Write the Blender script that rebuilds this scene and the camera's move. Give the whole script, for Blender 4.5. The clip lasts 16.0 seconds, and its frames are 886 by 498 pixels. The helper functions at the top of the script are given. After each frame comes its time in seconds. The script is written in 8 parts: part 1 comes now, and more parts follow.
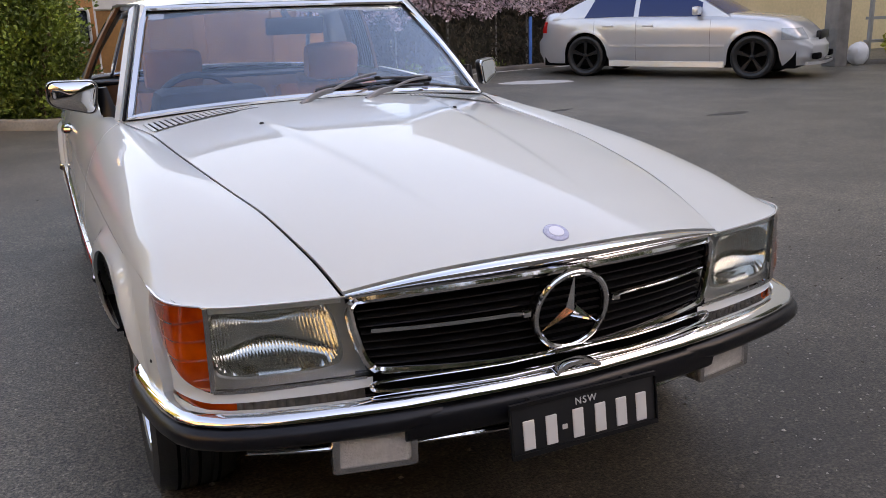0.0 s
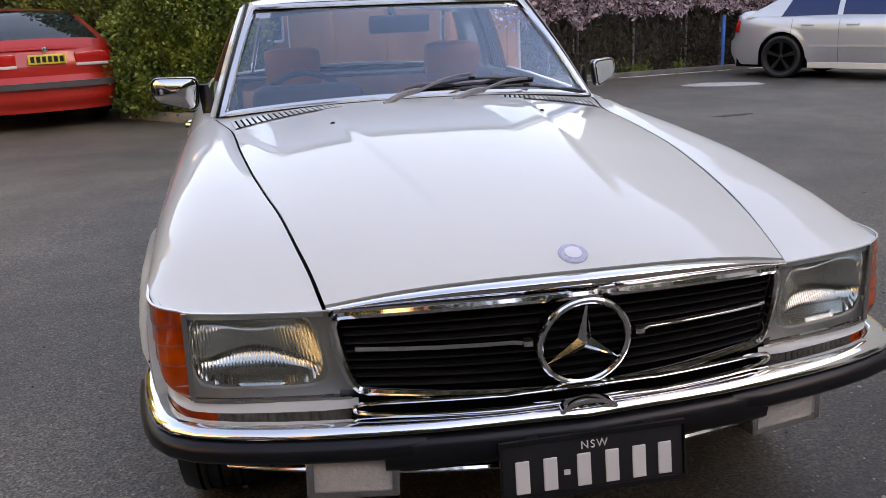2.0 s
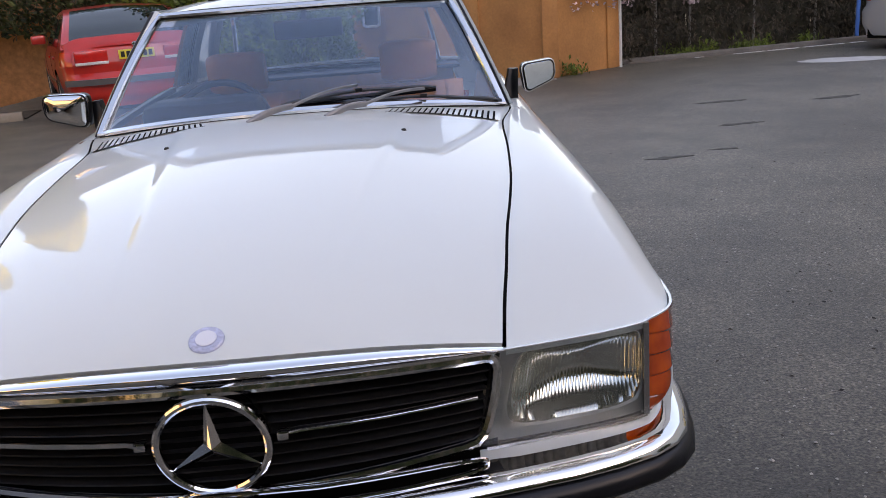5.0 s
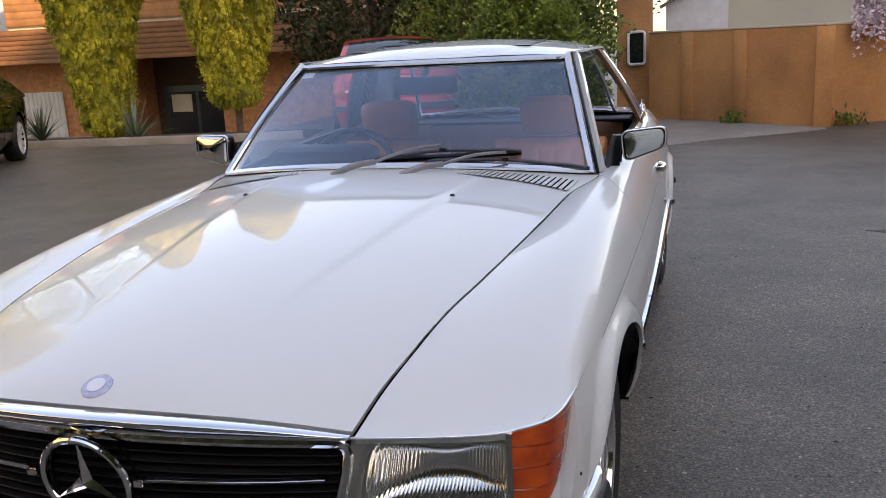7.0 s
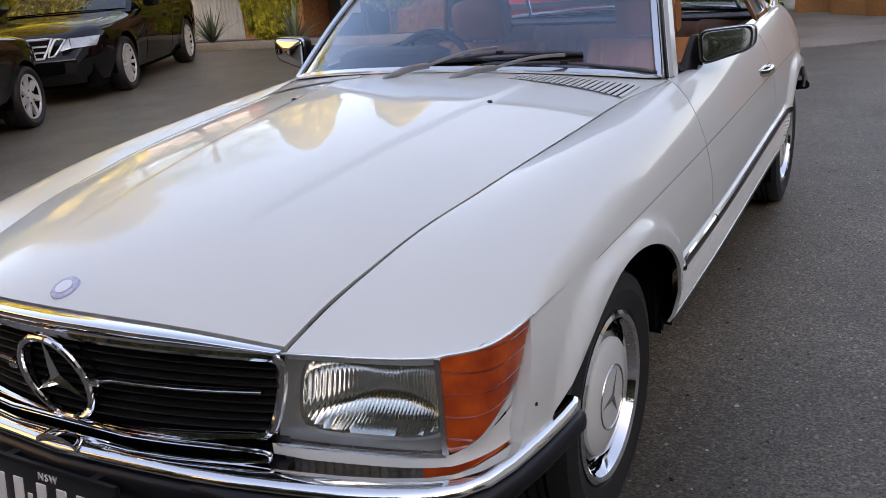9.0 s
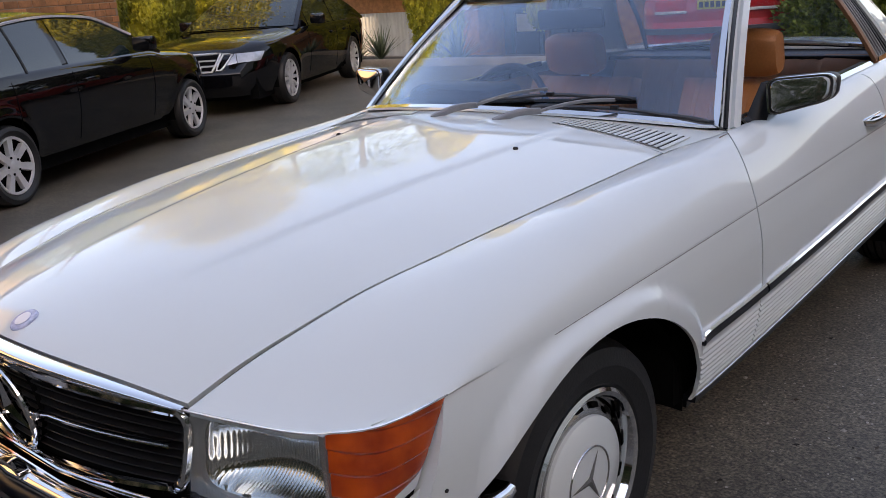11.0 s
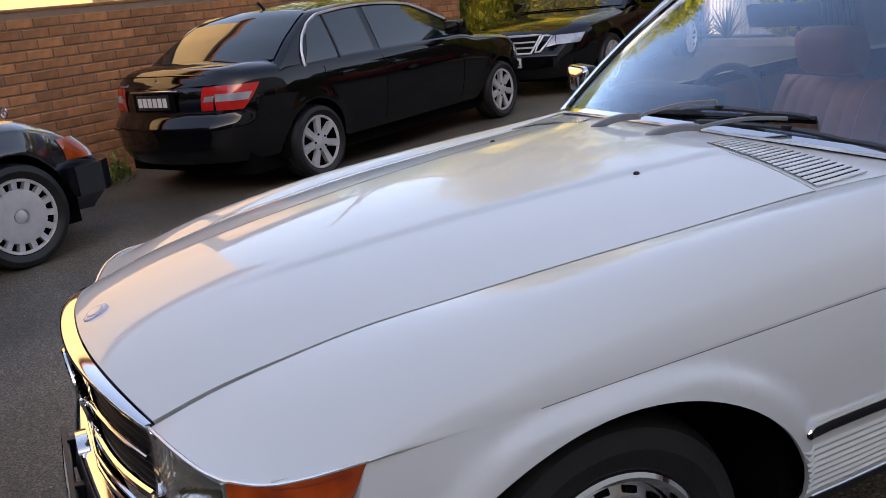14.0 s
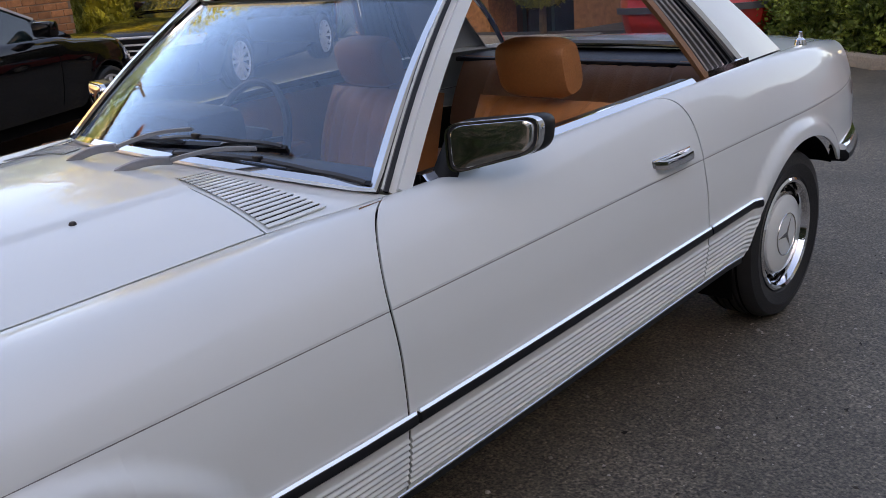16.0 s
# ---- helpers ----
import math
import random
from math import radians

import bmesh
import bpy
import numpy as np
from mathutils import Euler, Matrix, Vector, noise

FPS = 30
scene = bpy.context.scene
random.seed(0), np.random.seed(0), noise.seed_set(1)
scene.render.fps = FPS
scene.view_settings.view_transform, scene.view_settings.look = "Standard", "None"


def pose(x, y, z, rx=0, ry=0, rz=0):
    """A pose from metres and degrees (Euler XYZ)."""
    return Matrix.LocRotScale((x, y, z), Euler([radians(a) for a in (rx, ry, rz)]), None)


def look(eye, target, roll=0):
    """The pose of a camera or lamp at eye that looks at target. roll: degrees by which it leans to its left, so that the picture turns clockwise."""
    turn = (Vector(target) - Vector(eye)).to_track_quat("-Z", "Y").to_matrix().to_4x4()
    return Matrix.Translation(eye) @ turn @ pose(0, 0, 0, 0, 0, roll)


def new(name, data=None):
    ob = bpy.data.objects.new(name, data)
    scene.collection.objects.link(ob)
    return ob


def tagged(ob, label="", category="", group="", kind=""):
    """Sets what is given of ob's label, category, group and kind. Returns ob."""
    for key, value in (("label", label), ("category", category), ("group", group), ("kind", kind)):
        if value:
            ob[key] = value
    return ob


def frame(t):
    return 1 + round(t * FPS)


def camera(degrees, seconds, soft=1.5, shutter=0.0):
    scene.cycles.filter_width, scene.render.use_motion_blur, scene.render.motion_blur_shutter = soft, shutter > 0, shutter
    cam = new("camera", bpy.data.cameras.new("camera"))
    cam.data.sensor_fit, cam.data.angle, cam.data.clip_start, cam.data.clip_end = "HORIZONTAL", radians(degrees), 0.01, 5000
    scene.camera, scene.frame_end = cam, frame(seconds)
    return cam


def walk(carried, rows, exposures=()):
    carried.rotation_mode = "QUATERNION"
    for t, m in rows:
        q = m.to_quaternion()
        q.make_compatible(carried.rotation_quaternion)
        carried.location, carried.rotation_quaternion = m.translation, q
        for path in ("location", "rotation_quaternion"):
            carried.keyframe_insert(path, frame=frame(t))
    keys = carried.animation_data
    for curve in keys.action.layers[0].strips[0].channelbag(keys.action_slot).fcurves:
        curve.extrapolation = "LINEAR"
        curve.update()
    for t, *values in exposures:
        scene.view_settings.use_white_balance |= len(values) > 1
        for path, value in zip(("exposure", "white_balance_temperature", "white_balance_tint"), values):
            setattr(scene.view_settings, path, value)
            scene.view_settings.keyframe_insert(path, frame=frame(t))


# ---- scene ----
cam = camera(53.5, 16.0, 0.6)
PATH = [
    (0, (-1.017, -1.39, 1.258), (-0.204, 0.356, 0.718), -1.7),
    (0.5, (-0.809, -1.4, 1.231), (-0.139, 0.414, 0.721), -1.0),
    (1, (-0.739, -1.412, 1.24), (-0.208, 0.449, 0.735), -0.5),
    (1.5, (-0.681, -1.41, 1.24), (-0.26, 0.473, 0.711), -1.0),
    (2, (-0.594, -1.37, 1.236), (-0.193, 0.518, 0.709), -2.1),
    (2.5, (-0.489, -1.341, 1.237), (-0.11, 0.556, 0.728), -3.6),
    (3, (-0.35, -1.332, 1.246), (-0.004, 0.571, 0.737), -5.0),
    (3.5, (-0.185, -1.322, 1.255), (0.109, 0.58, 0.713), -5.6),
    (4, (-0.016, -1.287, 1.257), (0.203, 0.618, 0.69), -5.4),
    (4.5, (0.164, -1.21, 1.262), (0.295, 0.703, 0.692), -5.2),
    (6.8, (1.022, -1.076, 1.362), (0.56, 0.809, 0.879), -2.1),
    (7, (1.078, -1.06, 1.352), (0.495, 0.797, 0.889), -3.0),
    (7.5, (1.196, -1.011, 1.351), (0.421, 0.768, 0.867), -4.4),
    (8, (1.267, -0.975, 1.335), (0.435, 0.758, 0.783), -4.9),
    (8.5, (1.336, -0.934, 1.325), (0.469, 0.76, 0.706), -5.0),
    (9, (1.416, -0.817, 1.322), (0.48, 0.827, 0.674), -4.7),
    (9.5, (1.495, -0.7, 1.343), (0.471, 0.901, 0.718), -4.1),
    (9.7, (1.523, -0.664, 1.347), (0.454, 0.913, 0.74), -4.1),
    (11.8, (1.768, -0.285, 1.348), (0.434, 1.095, 0.786), -3.1),
    (12, (1.767, -0.221, 1.358), (0.43, 1.169, 0.829), -2.0),
    (12.5, (1.808, -0.086, 1.367), (0.418, 1.238, 0.806), -3.3),
    (13, (1.927, 0.079, 1.366), (0.39, 1.224, 0.794), -3.9),
    (13.5, (1.945, 0.133, 1.354), (0.255, 1.038, 0.783), -4.8),
    (14, (1.97, 0.147, 1.364), (0.225, 0.941, 0.794), -6.0),
    (14.5, (1.988, 0.186, 1.352), (0.282, 1.038, 0.75), -6.8),
    (15, (2.014, 0.267, 1.332), (0.431, 1.304, 0.684), -6.5),
    (15.5, (2.019, 0.475, 1.331), (0.563, 1.698, 0.71), -4.8),
    (16, (2.022, 0.717, 1.352), (0.694, 2.068, 0.711), -4.7),
]
walk(cam, [(t, look(eye, target, roll)) for t, eye, target, roll in PATH], ((0.0, 2.15, 9600.0, 26.0), (5.0, 2.02, 9150.0, 26.0), (9.0, 1.91, 8950.0, 25.0), (12.0, 1.77, 8450.0, 25.0), (14.5, 1.67, 8200.0, 25.0), (16.0, 1.74, 8350.0, 25.0)))

# ---- world, sun, exposure ----
SUN_ELEVATION, SUN_AZIMUTH = radians(25), radians(116)
world = bpy.data.worlds.new("sky")
world.use_nodes = True
scene.world = world
_wn = world.node_tree.nodes
_sky = _wn.new("ShaderNodeTexSky")
_sky.sky_type, _sky.sun_disc = "NISHITA", False
_sky.sun_elevation, _sky.sun_rotation = SUN_ELEVATION, SUN_AZIMUTH
_wn["Background"].inputs["Strength"].default_value = 0.15
world.node_tree.links.new(_sky.outputs["Color"], _wn["Background"].inputs["Color"])
sun = new("sun", bpy.data.lights.new("sun", "SUN"))
sun.data.energy, sun.data.angle, sun.data.color = 4.0, radians(0.5), (1.0, 0.86, 0.66)
_d = Vector((math.sin(SUN_AZIMUTH) * math.cos(SUN_ELEVATION), math.cos(SUN_AZIMUTH) * math.cos(SUN_ELEVATION), math.sin(SUN_ELEVATION)))
sun.matrix_world = look(_d * 40, (0, 0, 0))

# ---- materials ----
def mat(name, color, rough=0.5, metal=0.0, var=0.0, scale=4.0, bump=0.0, bscale=60.0, coat=0.0, spec=0.5, tint=None, island=False, emit=0.0, rand=0.0, fine=0.0):
    """Principled surface with two scales of colour variation and a fine relief."""
    m = bpy.data.materials.new(name)
    m.use_nodes = True
    n, l = m.node_tree.nodes, m.node_tree.links
    b = n["Principled BSDF"]
    b.inputs["Base Color"].default_value = (*color, 1)
    b.inputs["Roughness"].default_value = rough
    b.inputs["Metallic"].default_value = metal
    b.inputs["Coat Weight"].default_value = coat
    b.inputs["Coat Roughness"].default_value = 0.03
    b.inputs["Specular IOR Level"].default_value = spec
    if emit:
        b.inputs["Emission Color"].default_value = (*color, 1)
        b.inputs["Emission Strength"].default_value = emit
    co = n.new("ShaderNodeTexCoord")
    col = None
    if var:
        t = n.new("ShaderNodeTexNoise")
        t.inputs["Scale"].default_value, t.inputs["Detail"].default_value = scale, 6
        l.new(co.outputs["Object"], t.inputs["Vector"])
        r = n.new("ShaderNodeValToRGB")
        r.color_ramp.elements[0].position, r.color_ramp.elements[1].position = 0.3, 0.7
        lo = tint or tuple(c * (1 - var) for c in color)
        r.color_ramp.elements[0].color = (*lo, 1)
        r.color_ramp.elements[1].color = (*[min(1, c * (1 + var * 0.6)) for c in color], 1)
        l.new(t.outputs["Fac"], r.inputs["Fac"])
        col = r.outputs["Color"]
        if fine:
            t2 = n.new("ShaderNodeTexNoise")
            t2.inputs["Scale"].default_value, t2.inputs["Detail"].default_value = scale * 22, 3
            l.new(co.outputs["Object"], t2.inputs["Vector"])
            mr = n.new("ShaderNodeMapRange")
            mr.inputs["From Min"].default_value, mr.inputs["From Max"].default_value = 0.3, 0.7
            mr.inputs["To Min"].default_value, mr.inputs["To Max"].default_value = 1 - fine, 1 + fine
            l.new(t2.outputs["Fac"], mr.inputs["Value"])
            mx = n.new("ShaderNodeMix")
            mx.data_type, mx.blend_type = "RGBA", "MULTIPLY"
            mx.inputs["Factor"].default_value = 1
            l.new(col, mx.inputs["A"]), l.new(mr.outputs["Result"], mx.inputs["B"])
            col = mx.outputs["Result"]
    if rand or island:
        hs = n.new("ShaderNodeHueSaturation")
        mr = n.new("ShaderNodeMapRange")
        mr.inputs["To Min"].default_value, mr.inputs["To Max"].default_value = 1 - rand, 1 + rand
        src = n.new("ShaderNodeNewGeometry").outputs["Random Per Island"] if island else n.new("ShaderNodeObjectInfo").outputs["Random"]
        l.new(src, mr.inputs["Value"])
        l.new(mr.outputs["Result"], hs.inputs["Value"])
        if col:
            l.new(col, hs.inputs["Color"])
        else:
            hs.inputs["Color"].default_value = (*color, 1)
        col = hs.outputs["Color"]
    if col:
        l.new(col, b.inputs["Base Color"])
    if bump:
        t = n.new("ShaderNodeTexNoise")
        t.inputs["Scale"].default_value, t.inputs["Detail"].default_value = bscale, 4
        l.new(co.outputs["Object"], t.inputs["Vector"])
        bp = n.new("ShaderNodeBump")
        bp.inputs["Strength"].default_value, bp.inputs["Distance"].default_value = bump, 0.01
        l.new(t.outputs["Fac"], bp.inputs["Height"])
        l.new(bp.outputs["Normal"], b.inputs["Normal"])
    return m


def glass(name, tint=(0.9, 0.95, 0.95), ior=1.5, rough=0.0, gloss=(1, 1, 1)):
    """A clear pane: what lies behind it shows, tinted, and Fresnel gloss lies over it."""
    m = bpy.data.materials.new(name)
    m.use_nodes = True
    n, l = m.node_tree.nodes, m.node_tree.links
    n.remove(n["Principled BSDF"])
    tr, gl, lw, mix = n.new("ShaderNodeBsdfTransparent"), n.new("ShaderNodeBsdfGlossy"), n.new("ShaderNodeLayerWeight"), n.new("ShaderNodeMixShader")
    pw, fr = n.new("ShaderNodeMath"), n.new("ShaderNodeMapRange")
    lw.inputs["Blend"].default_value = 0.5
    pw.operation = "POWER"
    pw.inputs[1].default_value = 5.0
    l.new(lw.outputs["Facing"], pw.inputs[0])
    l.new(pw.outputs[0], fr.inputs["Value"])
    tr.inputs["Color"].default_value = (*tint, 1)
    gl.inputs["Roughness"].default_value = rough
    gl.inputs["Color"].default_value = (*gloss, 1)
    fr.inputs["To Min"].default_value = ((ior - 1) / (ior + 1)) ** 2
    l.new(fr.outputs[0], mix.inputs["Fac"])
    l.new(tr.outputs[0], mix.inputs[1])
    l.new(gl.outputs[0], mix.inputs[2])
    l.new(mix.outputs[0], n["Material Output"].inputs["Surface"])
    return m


PAINT = mat("ivory_white_paint", (0.618, 0.664, 0.648), 0.40, coat=0.92, spec=0.10, var=0.03, scale=1.3)
CHROME = mat("chrome", (0.86, 0.87, 0.88), 0.06, 1.0)
DULLCHROME = mat("brushed_metal", (0.62, 0.62, 0.62), 0.22, 1.0, var=0.06, scale=30)
ALLOY = mat("alloy", (0.74, 0.74, 0.74), 0.32, 0.45, var=0.08, scale=20)
WIPERMETAL = mat("wiper_grey", (0.27, 0.27, 0.28), 0.36, 0.35, var=0.12, scale=30)
CREASE_SHADE = mat("crease_shade_grey", (0.16, 0.155, 0.155), 0.6)
BLADEGREY = mat("blade_grey", (0.05, 0.052, 0.055), 0.35, 0.2, var=0.15, scale=30)
RUBBER = mat("black_rubber", (0.008, 0.0085, 0.011), 0.30, spec=0.3, var=0.25, scale=12, bump=0.05, bscale=300)
BLACK = mat("black_plastic", (0.010, 0.010, 0.011), 0.40, spec=0.3, var=0.2, scale=20)
# near-black, mostly standing in for shade in hollows, gaps and slots
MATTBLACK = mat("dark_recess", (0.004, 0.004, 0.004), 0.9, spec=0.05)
TYRE = mat("tyre_rubber", (0.012, 0.012, 0.0125), 0.5, var=0.3, scale=14, bump=0.15, bscale=180)
# windscreen gloss is tinted blue to deepen the sky reflected in it
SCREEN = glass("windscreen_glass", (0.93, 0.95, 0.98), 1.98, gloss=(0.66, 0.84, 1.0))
LENS = glass("lamp_glass", (0.93, 0.95, 0.95), 1.5, 0.03)
ORANGE = mat("orange_lens", (0.50, 0.066, 0.004), 0.14, coat=0.8, var=0.3, scale=16, tint=(0.30, 0.026, 0.002))
REDLENS = mat("red_lens", (0.58, 0.016, 0.012), 0.15, coat=0.7, var=0.15, scale=12)
MIRROR = mat("mirror_glass", (0.80, 0.82, 0.84), 0.01, 1.0)
REFLECTOR = mat("lamp_reflector", (0.80, 0.80, 0.76), 0.10, 1.0, var=0.1, scale=14)
BEZEL = mat("lamp_surround", (0.30, 0.295, 0.28), 0.35, 0.2, var=0.12, scale=20)
RIBGLASS = mat("ribbed_lamp_glass", (0.17, 0.165, 0.15), 0.14, 0.45, coat=0.8, var=0.35, scale=60)
BRIGHTEDGE = mat("satin_edge_strip", (0.78, 0.78, 0.77), 0.25, 0.6)
LOUVRE = mat("smoky_louvre", (0.20, 0.19, 0.18), 0.4, 0.2, var=0.12, scale=10)
FROST = mat("frosted_lens", (0.62, 0.60, 0.56), 0.25, coat=0.5, var=0.12, scale=60, bump=0.4, bscale=160)
TAN = mat("tan_leather", (0.44, 0.180, 0.066), 0.46, var=0.16, scale=7, bump=0.25, bscale=240, fine=0.08)
TANDARK = mat("brown_leather", (0.27, 0.125, 0.060), 0.5, var=0.16, scale=7, bump=0.25, bscale=240, fine=0.08)
DASH = mat("navy_black_vinyl", (0.022, 0.024, 0.034), 0.55, var=0.2, scale=18, bump=0.2, bscale=260)
PLATE_BLACK = mat("plate_black", (0.015, 0.016, 0.018), 0.35, var=0.1, scale=20)
PLATE_WHITE = mat("plate_white", (0.70, 0.70, 0.68), 0.4)
BLUE_ENAMEL = mat("blue_enamel", (0.46, 0.50, 0.66), 0.25, coat=0.4, var=0.25, scale=160)

# ---- mesh helpers ----
def smooth_curve(points):
    """A smooth curve through (x, value) pairs."""
    xs, vs = [p[0] for p in points], [p[1] for p in points]
    n = len(xs)
    d = [(vs[i + 1] - vs[i]) / (xs[i + 1] - xs[i]) for i in range(n - 1)]
    m = [d[0]] + [0 if d[i - 1] * d[i] <= 0 else 2 * d[i - 1] * d[i] / (d[i - 1] + d[i]) for i in range(1, n - 1)] + [d[-1]]

    def f(x):
        if x <= xs[0]:
            return vs[0] + m[0] * (x - xs[0])
        if x >= xs[-1]:
            return vs[-1] + m[-1] * (x - xs[-1])
        i = 0
        while x > xs[i + 1]:
            i += 1
        h = xs[i + 1] - xs[i]
        t = (x - xs[i]) / h
        return (2 * t**3 - 3 * t**2 + 1) * vs[i] + (t**3 - 2 * t**2 + t) * h * m[i] + (3 * t**2 - 2 * t**3) * vs[i + 1] + (t**3 - t**2) * h * m[i + 1]

    return f


def link(name, verts, faces, material, parent=None, label="", smooth=True, sharp=35):
    """One mesh object, under a thing or a part."""
    me = bpy.data.meshes.new(name)
    me.from_pydata([tuple(v) for v in verts], [], faces)
    me.materials.append(material)
    me.validate()
    bm = bmesh.new()
    bm.from_mesh(me)
    bmesh.ops.recalc_face_normals(bm, faces=bm.faces)
    if smooth:
        lim = radians(sharp)
        for f in bm.faces:
            f.smooth = True
        for e in bm.edges:
            if len(e.link_faces) == 2 and e.calc_face_angle(0) > lim:
                e.smooth = False
    bm.to_mesh(me)
    bm.free()
    ob = new(name, me)
    if parent:
        ob.parent = parent
        ob.matrix_parent_inverse = parent.matrix_world.inverted() if False else Matrix()
    if label:
        ob["label"] = label
    return ob


def thing(name, label, category, group="", kind="", m=None):
    ob = new(name)
    ob.empty_display_size = 0.1
    if m is not None:
        ob.matrix_world = m
    return tagged(ob, label, category, group, kind)


class Geo:
    """Collects vertices and faces of one part."""

    def __init__(self):
        self.v, self.f = [], []

    def grid(self, fn, nu, nv, closed_u=False, closed_v=False):
        base = len(self.v)
        cu, cv = (nu if closed_u else nu + 1), (nv if closed_v else nv + 1)
        for i in range(cu):
            for j in range(cv):
                self.v.append(Vector(fn(i / nu, j / nv)))
        for i in range(nu):
            for j in range(nv):
                a, b = i, (i + 1) % cu
                c, d = j, (j + 1) % cv
                self.f.append((base + a * cv + c, base + b * cv + c, base + b * cv + d, base + a * cv + d))
        return self

    def panel(self, fn, nu, nv, depth=0.014, sides="lrtb"):
        """A sheet whose borders turn inward, as pressed sheet metal does."""
        base = len(self.v)
        self.grid(fn, nu, nv)
        e = 1e-3
        w = nv + 1

        def idx(i, j):
            return base + i * w + j

        def inner(i, j):
            u, v = i / nu, j / nv
            du = Vector(fn(min(1, u + e), v)) - Vector(fn(max(0, u - e), v))
            dv = Vector(fn(u, min(1, v + e))) - Vector(fn(u, max(0, v - e)))
            n = du.cross(dv)
            n = n.normalized() if n.length > 1e-12 else Vector((0, 0, 1))
            p = self.v[idx(i, j)]
            if n.dot(p - Vector((0, 2.4, 0.5))) < 0:
                n = -n
            return p - n * depth

        runs = {"l": [(0, j) for j in range(w)], "r": [(nu, j) for j in range(w)], "t": [(i, 0) for i in range(nu + 1)], "b": [(i, nv) for i in range(nu + 1)]}
        for s in sides:
            run = runs[s]
            start = len(self.v)
            self.v += [inner(i, j) for i, j in run]
            for k in range(len(run) - 1):
                self.f.append((idx(*run[k]), idx(*run[k + 1]), start + k + 1, start + k))
        return self

    def box(self, x0, x1, y0, y1, z0, z1, bevel=0.0, m=None):
        bm = bmesh.new()
        bmesh.ops.create_cube(bm, size=1)
        for q in bm.verts:
            q.co = Vector((x0 + (q.co.x + 0.5) * (x1 - x0), y0 + (q.co.y + 0.5) * (y1 - y0), z0 + (q.co.z + 0.5) * (z1 - z0)))
        if bevel:
            bmesh.ops.bevel(bm, geom=bm.edges[:] + bm.verts[:], offset=bevel, segments=2, affect="EDGES", profile=0.5)
        return self.add(bm, m)

    def add(self, bm, m=None):
        base = len(self.v)
        bm.verts.index_update()
        self.v += [(m @ q.co if m is not None else q.co.copy()) for q in bm.verts]
        self.f += [tuple(base + q.index for q in f.verts) for f in bm.faces]
        bm.free()
        return self

    def sweep(self, path, profile, up=Vector((0, 0, 1)), closed=False, caps=True):
        """A profile of (across, up) pairs carried along a path."""
        path = [Vector(p) for p in path]
        n, k, base = len(path), len(profile), len(self.v)
        for i, p in enumerate(path):
            a = path[(i - 1) % n] if closed or i else p
            b = path[(i + 1) % n] if closed or i < n - 1 else p
            t = (b - a).normalized()
            side = t.cross(up)
            side = side.normalized() if side.length > 1e-6 else Vector((1, 0, 0))
            u = side.cross(t)
            self.v += [p + side * s + u * h for s, h in profile]
        for i in range(n if closed else n - 1):
            for j in range(k):
                a, b = i * k, ((i + 1) % n) * k
                self.f.append((base + a + j, base + a + (j + 1) % k, base + b + (j + 1) % k, base + b + j))
        if caps and not closed:
            self.f.append(tuple(base + j for j in range(k)))
            self.f.append(tuple(base + (n - 1) * k + j for j in range(k)))
        return self

    def tube(self, path, r, n=8, closed=False, up=Vector((0, 0, 1))):
        return self.sweep(path, [(r * math.cos(2 * math.pi * i / n), r * math.sin(2 * math.pi * i / n)) for i in range(n)], up, closed)

    def lathe(self, profile, n=32, m=None, a0=0.0, a1=2 * math.pi):
        """Profile of (radius, along x) pairs turned about the x axis."""
        base, k = len(self.v), len(profile)
        full = abs(a1 - a0 - 2 * math.pi) < 1e-6
        cnt = n if full else n + 1
        for i in range(cnt):
            a = a0 + (a1 - a0) * i / n
            for r, x in profile:
                p = Vector((x, r * math.cos(a), r * math.sin(a)))
                self.v.append(m @ p if m is not None else p)
        for i in range(n):
            for j in range(k - 1):
                a, b = i, (i + 1) % cnt
                self.f.append((base + a * k + j, base + b * k + j, base + b * k + j + 1, base + a * k + j + 1))
        return self

    def to(self, name, material, parent=None, label="", smooth=True, sharp=35):
        return link(name, self.v, self.f, material, parent, label, smooth, sharp)


def lerp(a, b, t):
    return a + (b - a) * t


def ease(t):
    return t * t * (3 - 2 * t)

# ---- the white coupe: front at y = 0.1, axles at y = 0.945 and 3.72 ----
AX_F, AX_R, HUB = 0.938, 3.672, 0.306
HOOD_C = smooth_curve([(0.10, 0.712), (0.15, 0.738), (0.22, 0.769), (0.40, 0.812), (0.70, 0.853), (1.0, 0.885), (1.40, 0.916), (1.75, 0.936)])
EDGE_X = smooth_curve([(0.22, 0.488), (0.35, 0.506), (0.45, 0.522), (0.64, 0.549), (0.80, 0.575), (1.0, 0.603), (1.3, 0.632), (1.63, 0.657), (1.90, 0.716), (2.3, 0.742), (3.0, 0.758), (3.5, 0.745), (4.0, 0.690), (4.6, 0.590)])
EDGE_Z = smooth_curve([(0.22, 0.690), (0.35, 0.733), (0.45, 0.757), (0.64, 0.792), (0.80, 0.810), (1.0, 0.830), (1.3, 0.850), (1.63, 0.868), (1.90, 0.884), (2.3, 0.900), (3.0, 0.922), (3.5, 0.930), (4.1, 0.915), (4.7, 0.860)])
SH_X = smooth_curve([(0.22, 0.70), (0.5, 0.752), (1.0, 0.780), (1.6, 0.788), (1.9, 0.798), (2.4, 0.808), (3.2, 0.808), (4.0, 0.762), (4.6, 0.655)])
